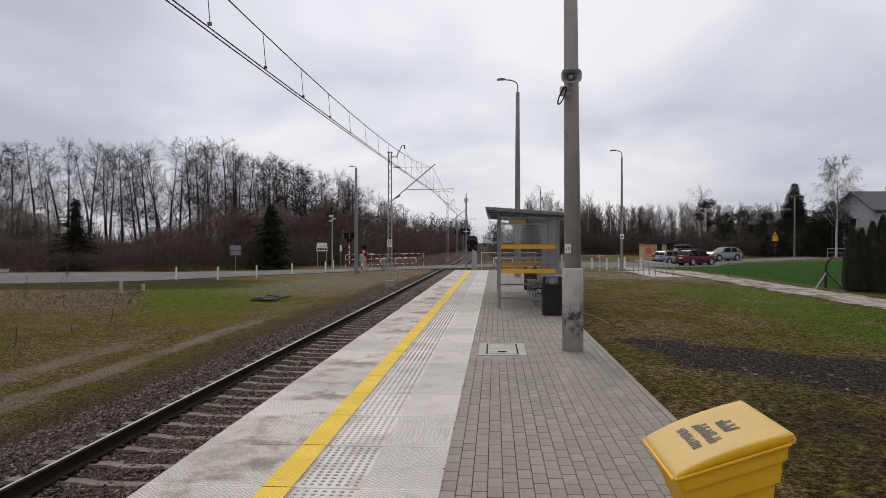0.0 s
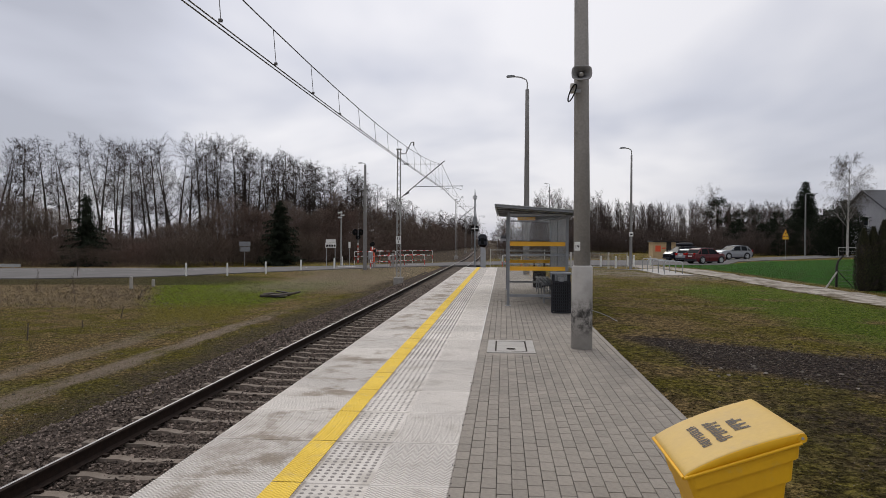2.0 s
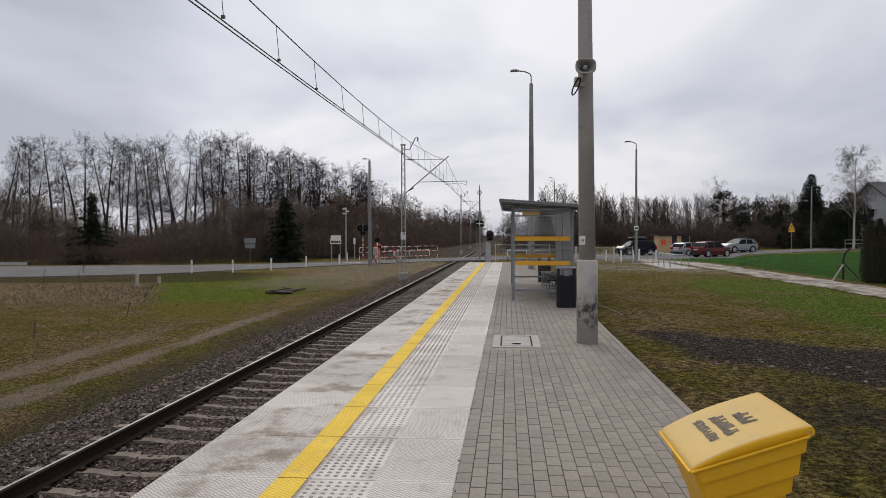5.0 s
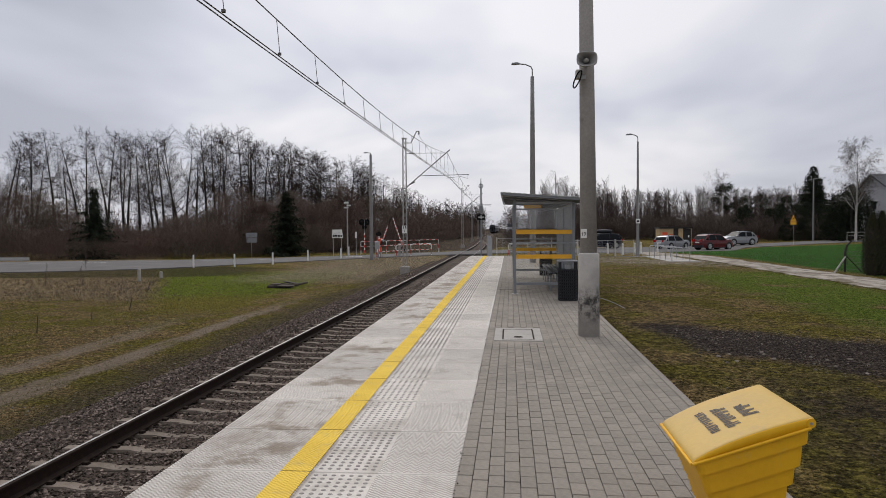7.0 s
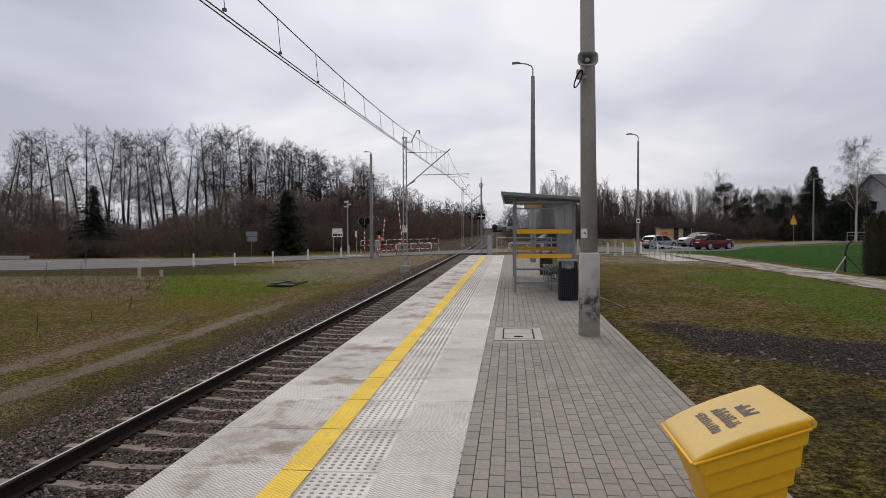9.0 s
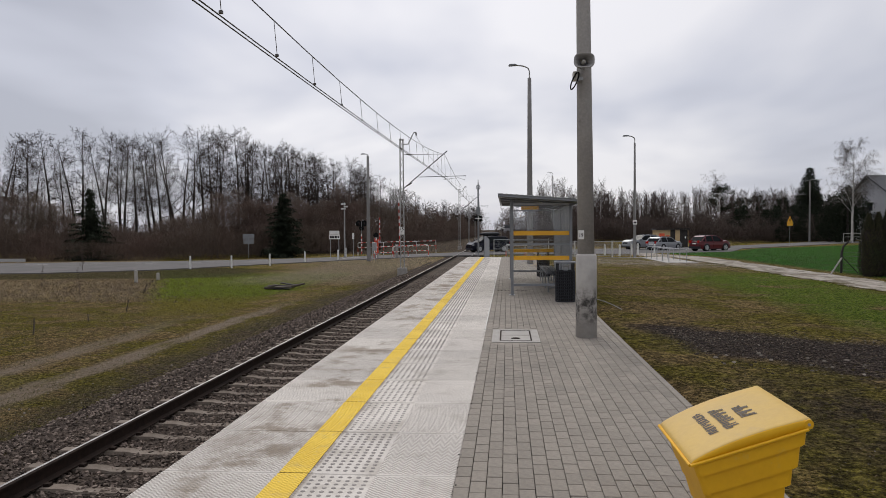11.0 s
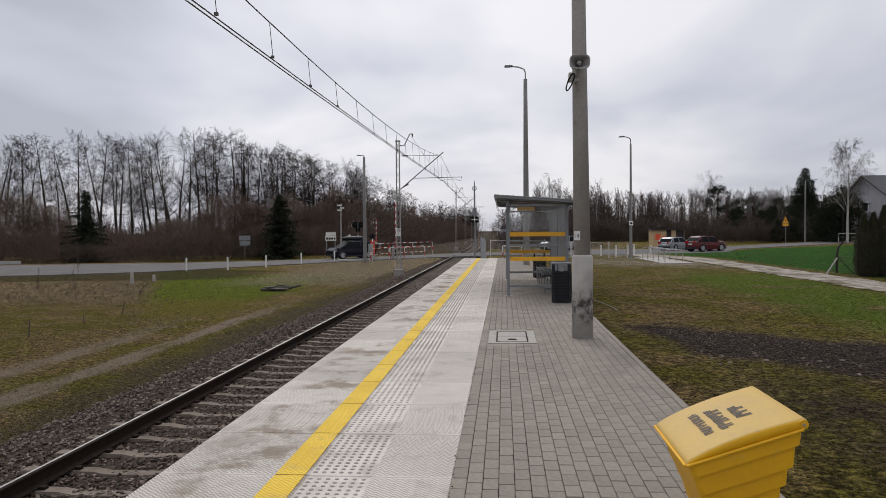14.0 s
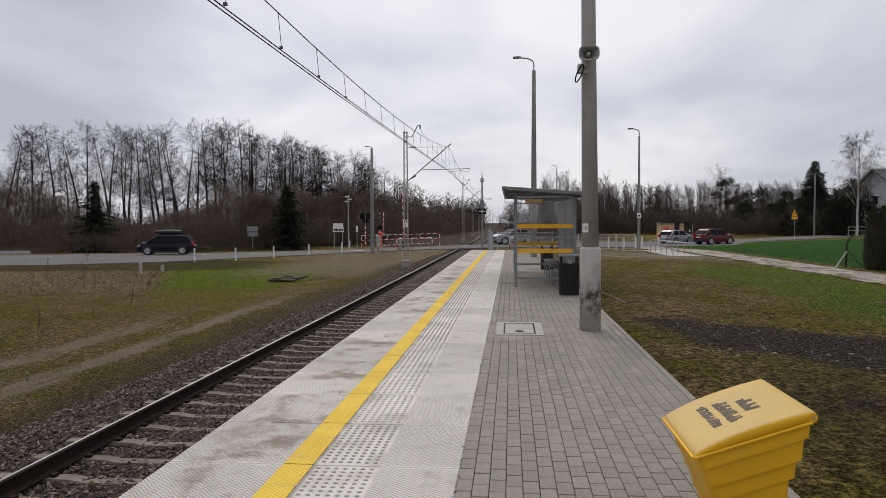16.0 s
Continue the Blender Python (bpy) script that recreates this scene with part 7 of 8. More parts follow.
def build_thicket():
    """Dense leafless scrub at the foot of the wood: domes of fine shoots over fanned stems."""
    rng = random.Random(31)
    rs = np.random.RandomState(31)
    vs, fs = [], []

    def stem(p, d, l, r):
        q = p + d * l * 0.55
        e = q + (d + Vector((rng.uniform(-0.35, 0.35), rng.uniform(-0.35, 0.35), rng.uniform(-0.1, 0.3)))) * l * 0.45
        for a, b, ra, rb in ((p, q, r, r * 0.7), (q, e, r * 0.7, r * 0.25)):
            w = (b - a).normalized()
            s = w.orthogonal().normalized()
            t = w.cross(s)
            k = len(vs)
            for c, rr in ((a, ra), (b, rb)):
                for g in range(3):
                    o = s * math.cos(g * 2.094) + t * math.sin(g * 2.094)
                    vs.append(tuple(c + o * rr))
            fs.extend(((k, k + 1, k + 4, k + 3), (k + 1, k + 2, k + 5, k + 4), (k + 2, k, k + 3, k + 5)))
        return q, e

    def stool(x, y, h, n, thick=0.017, twigs=56, splay=0.5):
        z = land(x, y) - 0.1
        for i in range(n):
            a = rng.uniform(0, 6.283)
            o = rng.uniform(0.1, splay)
            d = Vector((math.cos(a) * o, math.sin(a) * o, 1)).normalized()
            l = h * rng.uniform(0.6, 1.0)
            p = Vector((x + rng.gauss(0, 0.5), y + rng.gauss(0, 0.5), z))
            q, e = stem(p, d, l, thick * 0.8)
            for j in range(twigs):
                m = p.lerp(q, rng.uniform(0.15, 1)) if j % 2 else q.lerp(e, rng.uniform(0, 0.95))
                b = rng.uniform(0, 6.283)
                w = Vector((math.cos(b) * 0.75, math.sin(b) * 0.75, rng.uniform(-0.1, 1.3))).normalized()
                t = w.orthogonal().normalized() * thick * 1.15
                t.rotate(Matrix.Rotation(rng.uniform(0, 6.283), 3, w))
                k = len(vs)
                vs.extend((tuple(m - t), tuple(m + t), tuple(m + w * l * rng.uniform(0.10, 0.24))))
                fs.append((k, k + 1, k + 2))

    edge = ((-84, 66.5), (-70, 67), (-52, 67.5), (-42, 69), (-33, 71.5), (-26.5, 77), (-22, 86), (-19.5, 98), (-18.3, 112), (-17, 130), (-15, 165), (-13.5, 200), (-12.2, 250), (-12, 320))
    heights = ((-100, 7.6), (-50, 7.5), (-47, 6.6), (-45, 3.2), (-39, 2.9), (-36, 4.8), (-32, 6.9), (-22, 7.0), (-10, 6.2))
    twigs = []
    for (x0, y0), (x1, y1) in zip(edge, edge[1:]):
        length = math.hypot(x1 - x0, y1 - y0)
        far = y1 > 100
        n = int(length * (4.2 if not far else 0.9))
        for i in range(n):
            f = (i + rng.random()) / n
            row = i % 3
            b = row * (3.4 if not far else 2.6) + rng.uniform(0, 2.6)
            x, y = x0 + (x1 - x0) * f - b * 0.5, y0 + (y1 - y0) * f + b
            h = along(heights, x) * (0.52, 0.86, 1.0)[row] * (1 + 0.42 * noise.noise((x * 0.28, y * 0.2, 3))) * rng.uniform(0.8, 1.1)
            if far:
                h *= along(((0, 1.0), (130, 1.05), (180, 0.95), (400, 1.0)), y)
            r = rng.uniform(1.5, 2.5)
            twigs.append(bush_twigs(rs, x, y, h, r, int((540 if far else 900) * (0.55 + 0.12 * h)), 0.0115 if not far else 0.021, 0.8 if not far else 1.0))
            stool(x, y, h * 1.02, 3, 0.018 if not far else 0.03, 6, 0.5)
    tagged(new("scrub", tri_mesh("scrub", np.concatenate(twigs), M["shrub"])), "dense leafless brown scrub along the wood's edge", "scrub", kind="stuff")
    me = bpy.data.meshes.new("scrub_stems")
    me.from_pydata(vs, [], fs)
    me.materials.append(M["brush"])
    tagged(new("scrub_stems", me), "thin bare stems of the scrub at the wood's edge", "scrub", kind="stuff")
    # beyond the road on the other side of the line
    vs, fs = [], []
    twigs = []
    for i in range(300):
        x = rng.uniform(3, 60)
        y = 115 + 12 * (i % 20) / 20 + 0.08 * x + rng.uniform(-1, 1)
        h = rng.uniform(2.4, 5.0) * (0.8 + 0.5 * noise.noise((x * 0.2, y * 0.2, 9)))
        twigs.append(bush_twigs(rs, x, y, h, rng.uniform(1.4, 2.4), 420, 0.018, 0.9))
        stool(x, y, h * 1.1, 3, 0.02, 4, 0.4)
    for i in range(110):
        x = rng.uniform(25, 50)
        y = 101 + 0.1 * x + rng.uniform(0, 4)
        twigs.append(bush_twigs(rs, x, y, rng.uniform(1.6, 4.6) * (0.65 + 0.7 * abs(noise.noise((x * 0.35, 0, 0)))), rng.uniform(1.0, 1.9), 420, 0.014, 0.7))
    for i in range(150):
        y = 104 + 200 * rng.random() ** 1.5
        x = track_x(y) + rng.uniform(4.2, 13) + 0.05 * (y - 104) * rng.random()
        twigs.append(bush_twigs(rs, x, y, rng.uniform(0.7, 2.2), rng.uniform(0.9, 1.8), 200, 0.02, 0.6))
    tagged(new("scrub", tri_mesh("scrub", np.concatenate(twigs), M["brush"])), "leafless brown brushwood beyond the road", "scrub", kind="stuff")
    me2 = bpy.data.meshes.new("scrub_stems")
    me2.from_pydata(vs, [], fs)
    me2.materials.append(M["brush"])
    tagged(new("scrub_stems", me2), "bare stems of the brushwood beyond the road", "scrub", kind="stuff")
    # distant woodland: rows of crowded stems far behind everything
    vs, fs = [], []
    for i in range(800):
        a = rng.uniform(-0.72, 0.66)
        d = rng.uniform(260, 420) if a < -0.25 or a > 0.1 else rng.uniform(330, 440) if a > 0.024 else rng.uniform(500, 560)
        stool(d * math.sin(a), d * math.cos(a), rng.uniform(9, 13), 4, 0.12, 7)
    me3 = bpy.data.meshes.new("far_woodland")
    me3.from_pydata(vs, [], fs)
    me3.materials.append(M["brush"])
    tagged(new("far_woodland", me3), "hazy leafless woodland in the distance", "woodland", kind="stuff")


def build_hedge():
    rng = random.Random(14)
    meshes = []
    for s in range(4):
        vs, fs = [], []
        h = 2.15 + 0.1 * s
        for i in range(2600):
            z = h * rng.random() ** 0.85
            f = z / h
            r = 0.34 * min(1.0, 0.75 + f * 1.5) * (1 - f ** 2.6) ** 0.8 * rng.uniform(0.72, 1.06)
            a = rng.uniform(0, 6.283)
            x, y = r * math.cos(a), r * math.sin(a)
            t = rng.uniform(0.04, 0.075)
            k = len(vs)
            o = rng.uniform(-0.9, 0.9)
            vs += [(x - math.sin(a) * t * 0.45, y + math.cos(a) * t * 0.45, z), (x + math.sin(a) * t * 0.45, y - math.cos(a) * t * 0.45, z + 0.02), (x + math.cos(a) * 0.04 + math.sin(a) * o * t, y + math.sin(a) * 0.04 - math.cos(a) * o * t, z + t * 1.5)]
            fs.append((k, k + 1, k + 2))
        me = bpy.data.meshes.new("foliage")
        me.from_pydata(vs, [], fs)
        me.materials.append(M["thuja"])
        core = mesh_of("stem", tube([(0, 0, -0.2), (0, 0, 0.3), (0, 0, h * 0.7), (0, 0, h * 0.93)], [0.09, 0.25, 0.23, 0.05], 8), M["bark"])
        meshes.append((core, me))
    for i in range(22):
        x, y = 13.1 + i * 0.33, 28.0 - i * 0.06 + rng.uniform(-0.06, 0.06)
        plant("thuja", meshes[i % 4], scaled(x, y, rng.uniform(0, 360), rng.uniform(0.90, 1.12)), "dark upright evergreen of the garden hedge", "hedge tree", "evergreens of the hedge", ("stem", "foliage"))


build_trees()
build_conifers()
build_thicket()
build_hedge()


def build_grass():
    """Short tufts over the turf near the platform, and tall dry stalks beyond the line."""
    rng = random.Random(17)

    def field(name, spots, material, label, h, blades, lean, wid):
        vs, fs = [], []
        for x, y, s in spots:
            z = land(x, y) - 0.01
            for i in range(blades):
                a = rng.uniform(0, 6.283)
                l = h * s * rng.uniform(0.5, 1.2)
                bx, by = x + rng.gauss(0, 0.05), y + rng.gauss(0, 0.05)
                o = lean * rng.uniform(0.2, 1.2) * l
                w = wid * (1 + y * 0.03)
                k = len(vs)
                vs += [(bx - math.sin(a) * w, by + math.cos(a) * w, z), (bx + math.sin(a) * w, by - math.cos(a) * w, z), (bx + math.cos(a) * o, by + math.sin(a) * o, z + l)]
                fs.append((k, k + 1, k + 2))
        me = bpy.data.meshes.new(name)
        me.from_pydata(vs, [], fs)
        me.materials.append(M[material])
        tagged(new(name, me), label, "grass", kind="stuff")

    near = []
    for i in range(24000):
        y = 3.5 + 30 * rng.random() ** 1.8
        x = 1.7 + rng.random() * min(9.0, y * 0.62 + 1)
        if x > 2.4 and 10.2 < y + 0.35 * x < 13.6 and rng.random() < 0.85:
            continue
        if 10.1 < x < 12.4:
            continue
        near.append((x, y, rng.uniform(0.5, 1.2)))
    field("grass_tufts", near, "blade", "short patchy green and brown grass", 0.017, 5, 1.6, 0.0026)
    # dead leaves and bits of stalk that lie flat
    litter = []
    for i in range(5200):
        y = 3.4 + 22 * rng.random() ** 1.7
        x = 1.72 + rng.random() * min(9.0, y * 0.62 + 1)
        a, l = rng.uniform(0, 6.283), rng.uniform(0.008, 0.024)
        ca, sa, w, z = math.cos(a) * l, math.sin(a) * l, rng.uniform(0.2, 0.5), land(x, y) + rng.uniform(0.008, 0.02)
        litter.append(((x, y, z), (x + ca, y + sa, z + rng.uniform(-0.004, 0.006)), (x + ca * 0.5 - sa * w, y + sa * 0.5 + ca * w, z + rng.uniform(-0.004, 0.006))))
    tagged(new("leaf_litter", tri_mesh("leaf_litter", np.array(litter), M["litter"])), "scattered dead leaves and bits of stalk on the turf", "litter", kind="stuff")
    left = []
    for i in range(12000):
        y = 9 + 38 * rng.random() ** 1.3
        x = -6.9 - rng.random() * y * 0.55
        if -10.3 < x < -8.8 and y < 36 and rng.random() < 0.9:
            continue
        left.append((x, y, rng.uniform(0.5, 1.3)))
    field("grass_tufts", left, "blade", "short mossy grass beside the line", 0.045, 5, 1.3, 0.005)
    dry = []
    for i in range(2600):
        y = rng.uniform(28.5, 43.5)
        x = -12.0 - 0.47 * (y - 22.8) - abs(rng.gauss(3.5, 5.0)) + rng.gauss(0, 0.8)
        if y - 0.25 * x < 48.3:
            dry.append((x, y, rng.uniform(0.4, 1.2)))
    field("dry_stalks", dry, "stem", "dry straw-coloured grass stalks", 0.14, 8, 1.5, 0.0045)


build_grass()


def build_rubble():
    """Broken stone and clods on the bare soil, and pebbles along the cart track."""
    rng = random.Random(23)
    shapes = []
    for s in range(5):
        bm = bmesh.new()
        bmesh.ops.create_cone(bm, cap_ends=True, segments=5, radius1=1.0, radius2=0.65, depth=1.3)
        for v in bm.verts:
            v.co *= rng.uniform(0.7, 1.15)
        shapes.append((np.array([v.co for v in bm.verts]), [tuple(v.index for v in f.verts) for f in bm.faces]))
        bm.free()

    def strew(name, spots, material, label, level=None):
        vs, fs = [], []
        for x, y, s in spots:
            base, faces = shapes[rng.randrange(5)]
            a = rng.uniform(0, 6.28)
            ca, sa = math.cos(a), math.sin(a)
            p = base * (s, s * rng.uniform(0.5, 1.0), s * rng.uniform(0.3, 0.6))
            p = np.stack((p[:, 0] * ca - p[:, 1] * sa, p[:, 0] * sa + p[:, 1] * ca, p[:, 2]), 1) + (x, y, (land(x, y) if level is None else level) + s * 0.12)
            b = len(vs)
            vs += p.tolist()
            fs += [tuple(b + q for q in f) for f in faces]
        me = bpy.data.meshes.new(name)
        me.from_pydata(vs, [], fs)
        me.materials.append(M[material])
        tagged(new(name, me), label, "rubble", kind="stuff")

    soil = []
    for i in range(2600):
        x = 2.4 + 13 * rng.random() ** 1.2
        y = rng.gauss(11.9, 0.9) - 0.35 * x
        soil.append((x, y, rng.uniform(0.008, 0.03)))
    strew("soil_clods", soil, "clod", "dark clods on the bare soil")
    pale = []
    for i in range(1500):
        x = 2.6 + 10 * rng.random() ** 1.3
        y = (rng.gauss(12.6, 0.45) if i % 3 else rng.gauss(10.8, 0.9)) - 0.35 * x * (1 if x < 5 else 0.8)
        pale.append((x, y, rng.uniform(0.005, 0.017) * (3.0 if i % 15 == 0 else 1)))
    for i in range(900):
        y = 3.5 + 26 * rng.random() ** 1.5
        pale.append((1.8 + rng.random() * min(9, y * 0.6), y, rng.uniform(0.003, 0.010) * (2.2 if i % 30 == 0 else 1)))
    knots = []
    for i in range(3000):
        y = 3.3 + 6.0 * rng.random() ** 1.4
        x = 1.72 + rng.random() * min(6.0, y * 0.62 + 1)
        knots.append((x, y, rng.uniform(0.006, 0.024)))
    for i in range(500):
        y = 3.2 + 1.9 * rng.random()
        knots.append((PLAT_R - 0.01 + abs(rng.gauss(0, 0.035)) - 0.05 * rng.random(), y, rng.uniform(0.008, 0.022)))
    strew("turf_knots", knots, "knot", "small mossy knots and crumbs of the turf")
    strew("pale_rubble", pale, "pebble", "pale broken stones on the soil")
    cart = []
    for i in range(1500):
        y = 8 + 30 * rng.random() ** 1.4
        x = -5.9 - rng.random() ** 1.3 * y * 0.52
        cart.append((x, y, rng.uniform(0.008, 0.028) * (1.7 if i % 11 == 0 else 1)))
    strew("verge_pebbles", cart, "pebble", "small stones beside the line and cart track")


    # dark grit and moss gathered along the joint between slabs and bricks and at the kerb
    line = []
    for i in range(900):
        y = 2.6 + 16 * rng.random() ** 1.5
        if noise.noise((y * 1.7, 0.3, 0)) + rng.uniform(-0.2, 0.2) < 0.0:
            continue
        x = SLAB_R + rng.gauss(0.004, 0.006) if i % 2 else PLAT_R + rng.gauss(0.01, 0.012)
        line.append((x, y, rng.uniform(0.003, 0.009)))
    strew("joint_grit", line, "clod", "dark grit and moss in the paving joint", 0.002)


M["knot"] = mat("mossy_turf_knot", (0.075, 0.066, 0.018), (0.040, 0.030, 0.016), 1.0, scale=3, fine=0.3, vary=0.6, spec=0.05)
M["clod"] = mat("soil_clod", (0.036, 0.028, 0.022), (0.018, 0.014, 0.011), 1.0, scale=6, fine=0.3, vary=0.45)
M["pebble"] = mat("pale_pebble", (0.235, 0.205, 0.172), (0.10, 0.084, 0.067), 0.95, scale=6, fine=0.2, vary=0.5)
build_rubble()

# ---- vehicles ----
def loft(rings, slot=None, closed=False):
    bm = bmesh.new()
    vr = [[bm.verts.new(p) for p in r] for r in rings]
    n = len(vr[0])
    for a, b in zip(vr, vr[1:]):
        for i in range(n if closed else n - 1):
            f = bm.faces.new((a[i], a[(i + 1) % n], b[(i + 1) % n], b[i]))
            if slot:
                f.material_index = slot(i)
    for r in (vr[0], vr[-1]):
        bm.faces.new(r)
    bmesh.ops.recalc_face_normals(bm, faces=bm.faces[:])
    return bm


def build_wheel(parent, x, y, r):
    w = new("wheel")
    w.parent = parent
    w.matrix_basis = pose(x, y, r)
    s = 1 if y > 0 else -1
    part("tyre", tube(((0, -0.11, 0), (0, -0.095, 0), (0, 0.095, 0), (0, 0.11, 0)), [r * 0.9, r, r, r * 0.9], 20), M["tyre"], w, "black tyre", True)
    bm = bmesh.new()
    for k in range(5):
        a = 2 * math.pi * k / 5
        c, d = math.cos(a), math.sin(a)
        v = [bm.verts.new((c * u - d * q, s * 0.112, d * u + c * q)) for u, q in ((0.02, -0.05), (r * 0.64, -0.075), (r * 0.64, 0.075), (0.02, 0.05))]
        g = [bm.verts.new((p.co.x, s * 0.125, p.co.z)) for p in v]
        bm.faces.new(g)
        for i in range(4):
            bm.faces.new((v[i], v[(i + 1) % 4], g[(i + 1) % 4], g[i]))
    tube([(r * 0.66 * math.cos(a), s * 0.115, r * 0.66 * math.sin(a)) for a in (2 * math.pi * k / 20 for k in range(21))], 0.02, 6, bm)
    part("rim", bm, M["alloy"], w, "five-spoke alloy rim")
    return w


def build_car(name, label, paint, L, W, H, belt, hood, wind, roof_a, roof_b, tail, wheel_r, base, high_tail=0.0, rails=False, sill=0.22):
    """hood: bonnet front height; wind: windscreen foot; roof_a, roof_b: the flat of the roof; tail: foot of the rear window (x from the car's middle, front is +x)."""
    root = thing(name, pose(0, 0, 0), label, "car", "cars")
    h, f, r = L / 2, L / 2, -L / 2

    def half(x):
        e = max(0.0, (abs(x) - (h - 0.75)) / 0.75)
        return W / 2 * (1 - 0.22 * e * e)
    tops = ((r, belt - 0.32 + high_tail), (r + 0.06, belt - 0.06 + high_tail), (r + 0.3, belt + 0.02 + high_tail * 0.5), (tail, belt), (0.0, belt - 0.02), (wind, belt - 0.02), (wind + (f - wind) * 0.5, hood + 0.10), (f - 0.28, hood), (f - 0.07, hood - 0.14), (f, hood - 0.32))
    xs = sorted(set([t[0] for t in tops] + list(np.linspace(r + 0.5, f - 0.4, 9))))
    rings = []
    for x in xs:
        z, w = along(tops, x), half(x)
        e = max(0.0, (abs(x) - (h - 0.3)) / 0.3)
        lo = sill + 0.10 * e
        mid = min(z - 0.03, 0.62)
        rings.append([(x, -w * 0.93, lo), (x, -w, mid), (x, -w * 0.985, z - 0.05), (x, -w * 0.90, z), (x, w * 0.90, z), (x, w * 0.985, z - 0.05), (x, w, mid), (x, w * 0.93, lo)])
    body = part("body", loft(rings, closed=True), M[paint], root, "painted body", False)
    # glasshouse and roof
    prof = ((tail - 0.0, belt), (tail + (roof_b - tail) * 0.55, H - 0.16), (roof_b, H - 0.05), ((roof_a + roof_b) / 2, H), (roof_a, H - 0.035), (wind - 0.0, belt))
    rings = []
    for x, z in prof:
        k = (z - belt) / (H - belt)
        wb, wt = half(x) * 0.95, half(x) * (0.95 - 0.17 * k)
        rings.append([(x, -wb, belt - 0.02), (x, -wt - 0.01, z - 0.07 * k), (x, -wt * 0.86, z), (x, wt * 0.86, z), (x, wt + 0.01, z - 0.07 * k), (x, wb, belt - 0.02)])
    gh = loft(rings)
    part("glasshouse", gh, M["carglass"], root, "dark tinted windows")
    top = []
    for x, z in prof[1:5]:
        wt = half(x) * (0.95 - 0.17 * (z - belt) / (H - belt))
        top.append([(x, -wt - 0.016, z - 0.085), (x, -wt * 0.88, z + 0.008), (x, wt * 0.88, z + 0.008), (x, wt + 0.016, z - 0.085), (x, wt * 0.86, z - 0.03), (x, -wt * 0.86, z - 0.03)])
    part("roof", loft(top, closed=True), M[paint], root)
    for s in (-1, 1):
        def side(x, z):
            k = (z - belt) / (H - belt)
            return s * (half(x) * (0.95 - 0.17 * k) + 0.012)
        b = (roof_b + roof_a) / 2
        for (xa, za), (xb, zb), wdt in (((wind, belt), (roof_a, H - 0.08), 0.035), ((b + 0.12, belt), (b + 0.02, H - 0.07), 0.04), ((roof_b - 0.1, belt), (roof_b - 0.02, H - 0.1), 0.05), ((tail + 0.03, belt), (roof_b - 0.10, H - 0.14), 0.07)):
            part("pillar", bar((xa, side(xa, za), za), (xb, side(xb, zb), zb), wdt, 6), M[paint], root)
        part("door_seam", bar((b + 0.12, s * (half(0) + 0.001), sill + 0.1), (b + 0.12, s * (half(0) * 0.99), belt - 0.06), 0.008, 4), M["black"], root)
        part("door_handle", box(b - 0.3, s * half(0) - 0.02, belt - 0.2, b - 0.1, s * half(0) + 0.025, belt - 0.16), M[paint], root)
        part("sill", box(-base / 2 + wheel_r, s * W / 2 * 0.9 - 0.03, sill - 0.04, base / 2 - wheel_r, s * W / 2 * 0.9 + 0.05, sill + 0.09), M["dark"], root)
        part("mirror", soft_box(wind - 0.32, s * (W / 2 + 0.02) - 0.09, belt + 0.01, wind - 0.14, s * (W / 2 + 0.02) + 0.09, belt + 0.15, 0.03, 1), M[paint], root)
        part("headlight", prism(((f - 0.55, hood - 0.08), (f - 0.13, hood - 0.13), (f - 0.10, hood - 0.26), (f - 0.32, hood - 0.24)), s * half(f - 0.2) * 0.62, s * half(f - 0.2) * 1.04), M["headlight"], root, "clear headlight")
        part("taillight", box(r - 0.02, s * half(r) * 0.72 - 0.07, belt - 0.22 + high_tail, r + 0.20, s * half(r + 0.15) * 0.99 - 0.0 if s > 0 else s * half(r) * 0.72 + 0.07, belt + 0.02 + high_tail), M["taillight"], root, "red tail light")
        for x in (-base / 2, base / 2):
            part("wheel_arch", tube([(x + (wheel_r + 0.05) * math.cos(a), s * (W / 2 - 0.02), wheel_r + (wheel_r + 0.05) * math.sin(a)) for a in (math.pi * k / 12 for k in range(13))], 0.045, 6), M["dark"], root)
            part("wheel_well", bar((x, s * (W / 2 - 0.3), wheel_r + 0.02), (x, s * (W / 2 + 0.004), wheel_r + 0.02), wheel_r + 0.05, 20), M["black"], root)
        if rails:
            part("roof_rail", tube(((roof_a - 0.1, s * half(0) * 0.72, H - 0.02), (roof_a - 0.25, s * half(0) * 0.72, H + 0.05), (roof_b + 0.2, s * half(0) * 0.72, H + 0.05), (roof_b + 0.05, s * half(0) * 0.72, H - 0.03)), 0.02, 6), M["dark"], root)
    part("front_bumper", box(f - 0.25, -W * 0.40, sill + 0.02, f + 0.03, W * 0.40, sill + 0.2), M["dark"], root)
    part("grille", box(f - 0.1, -W * 0.24, hood - 0.36, f + 0.012, W * 0.24, hood - 0.2), M["black"], root)
    part("rear_bumper", box(r - 0.03, -W * 0.41, sill + 0.04, r + 0.22, W * 0.41, sill + 0.26), M["dark"], root)
    part("number_plate", box(r - 0.028, -0.26, belt - 0.3, r - 0.005, 0.26, belt - 0.19), M["white"], root, "plain white plate")
    wheels = [build_wheel(root, x, s * (W / 2 - 0.1), wheel_r) for x in (-base / 2, base / 2) for s in (-1, 1)]
    return root, wheels


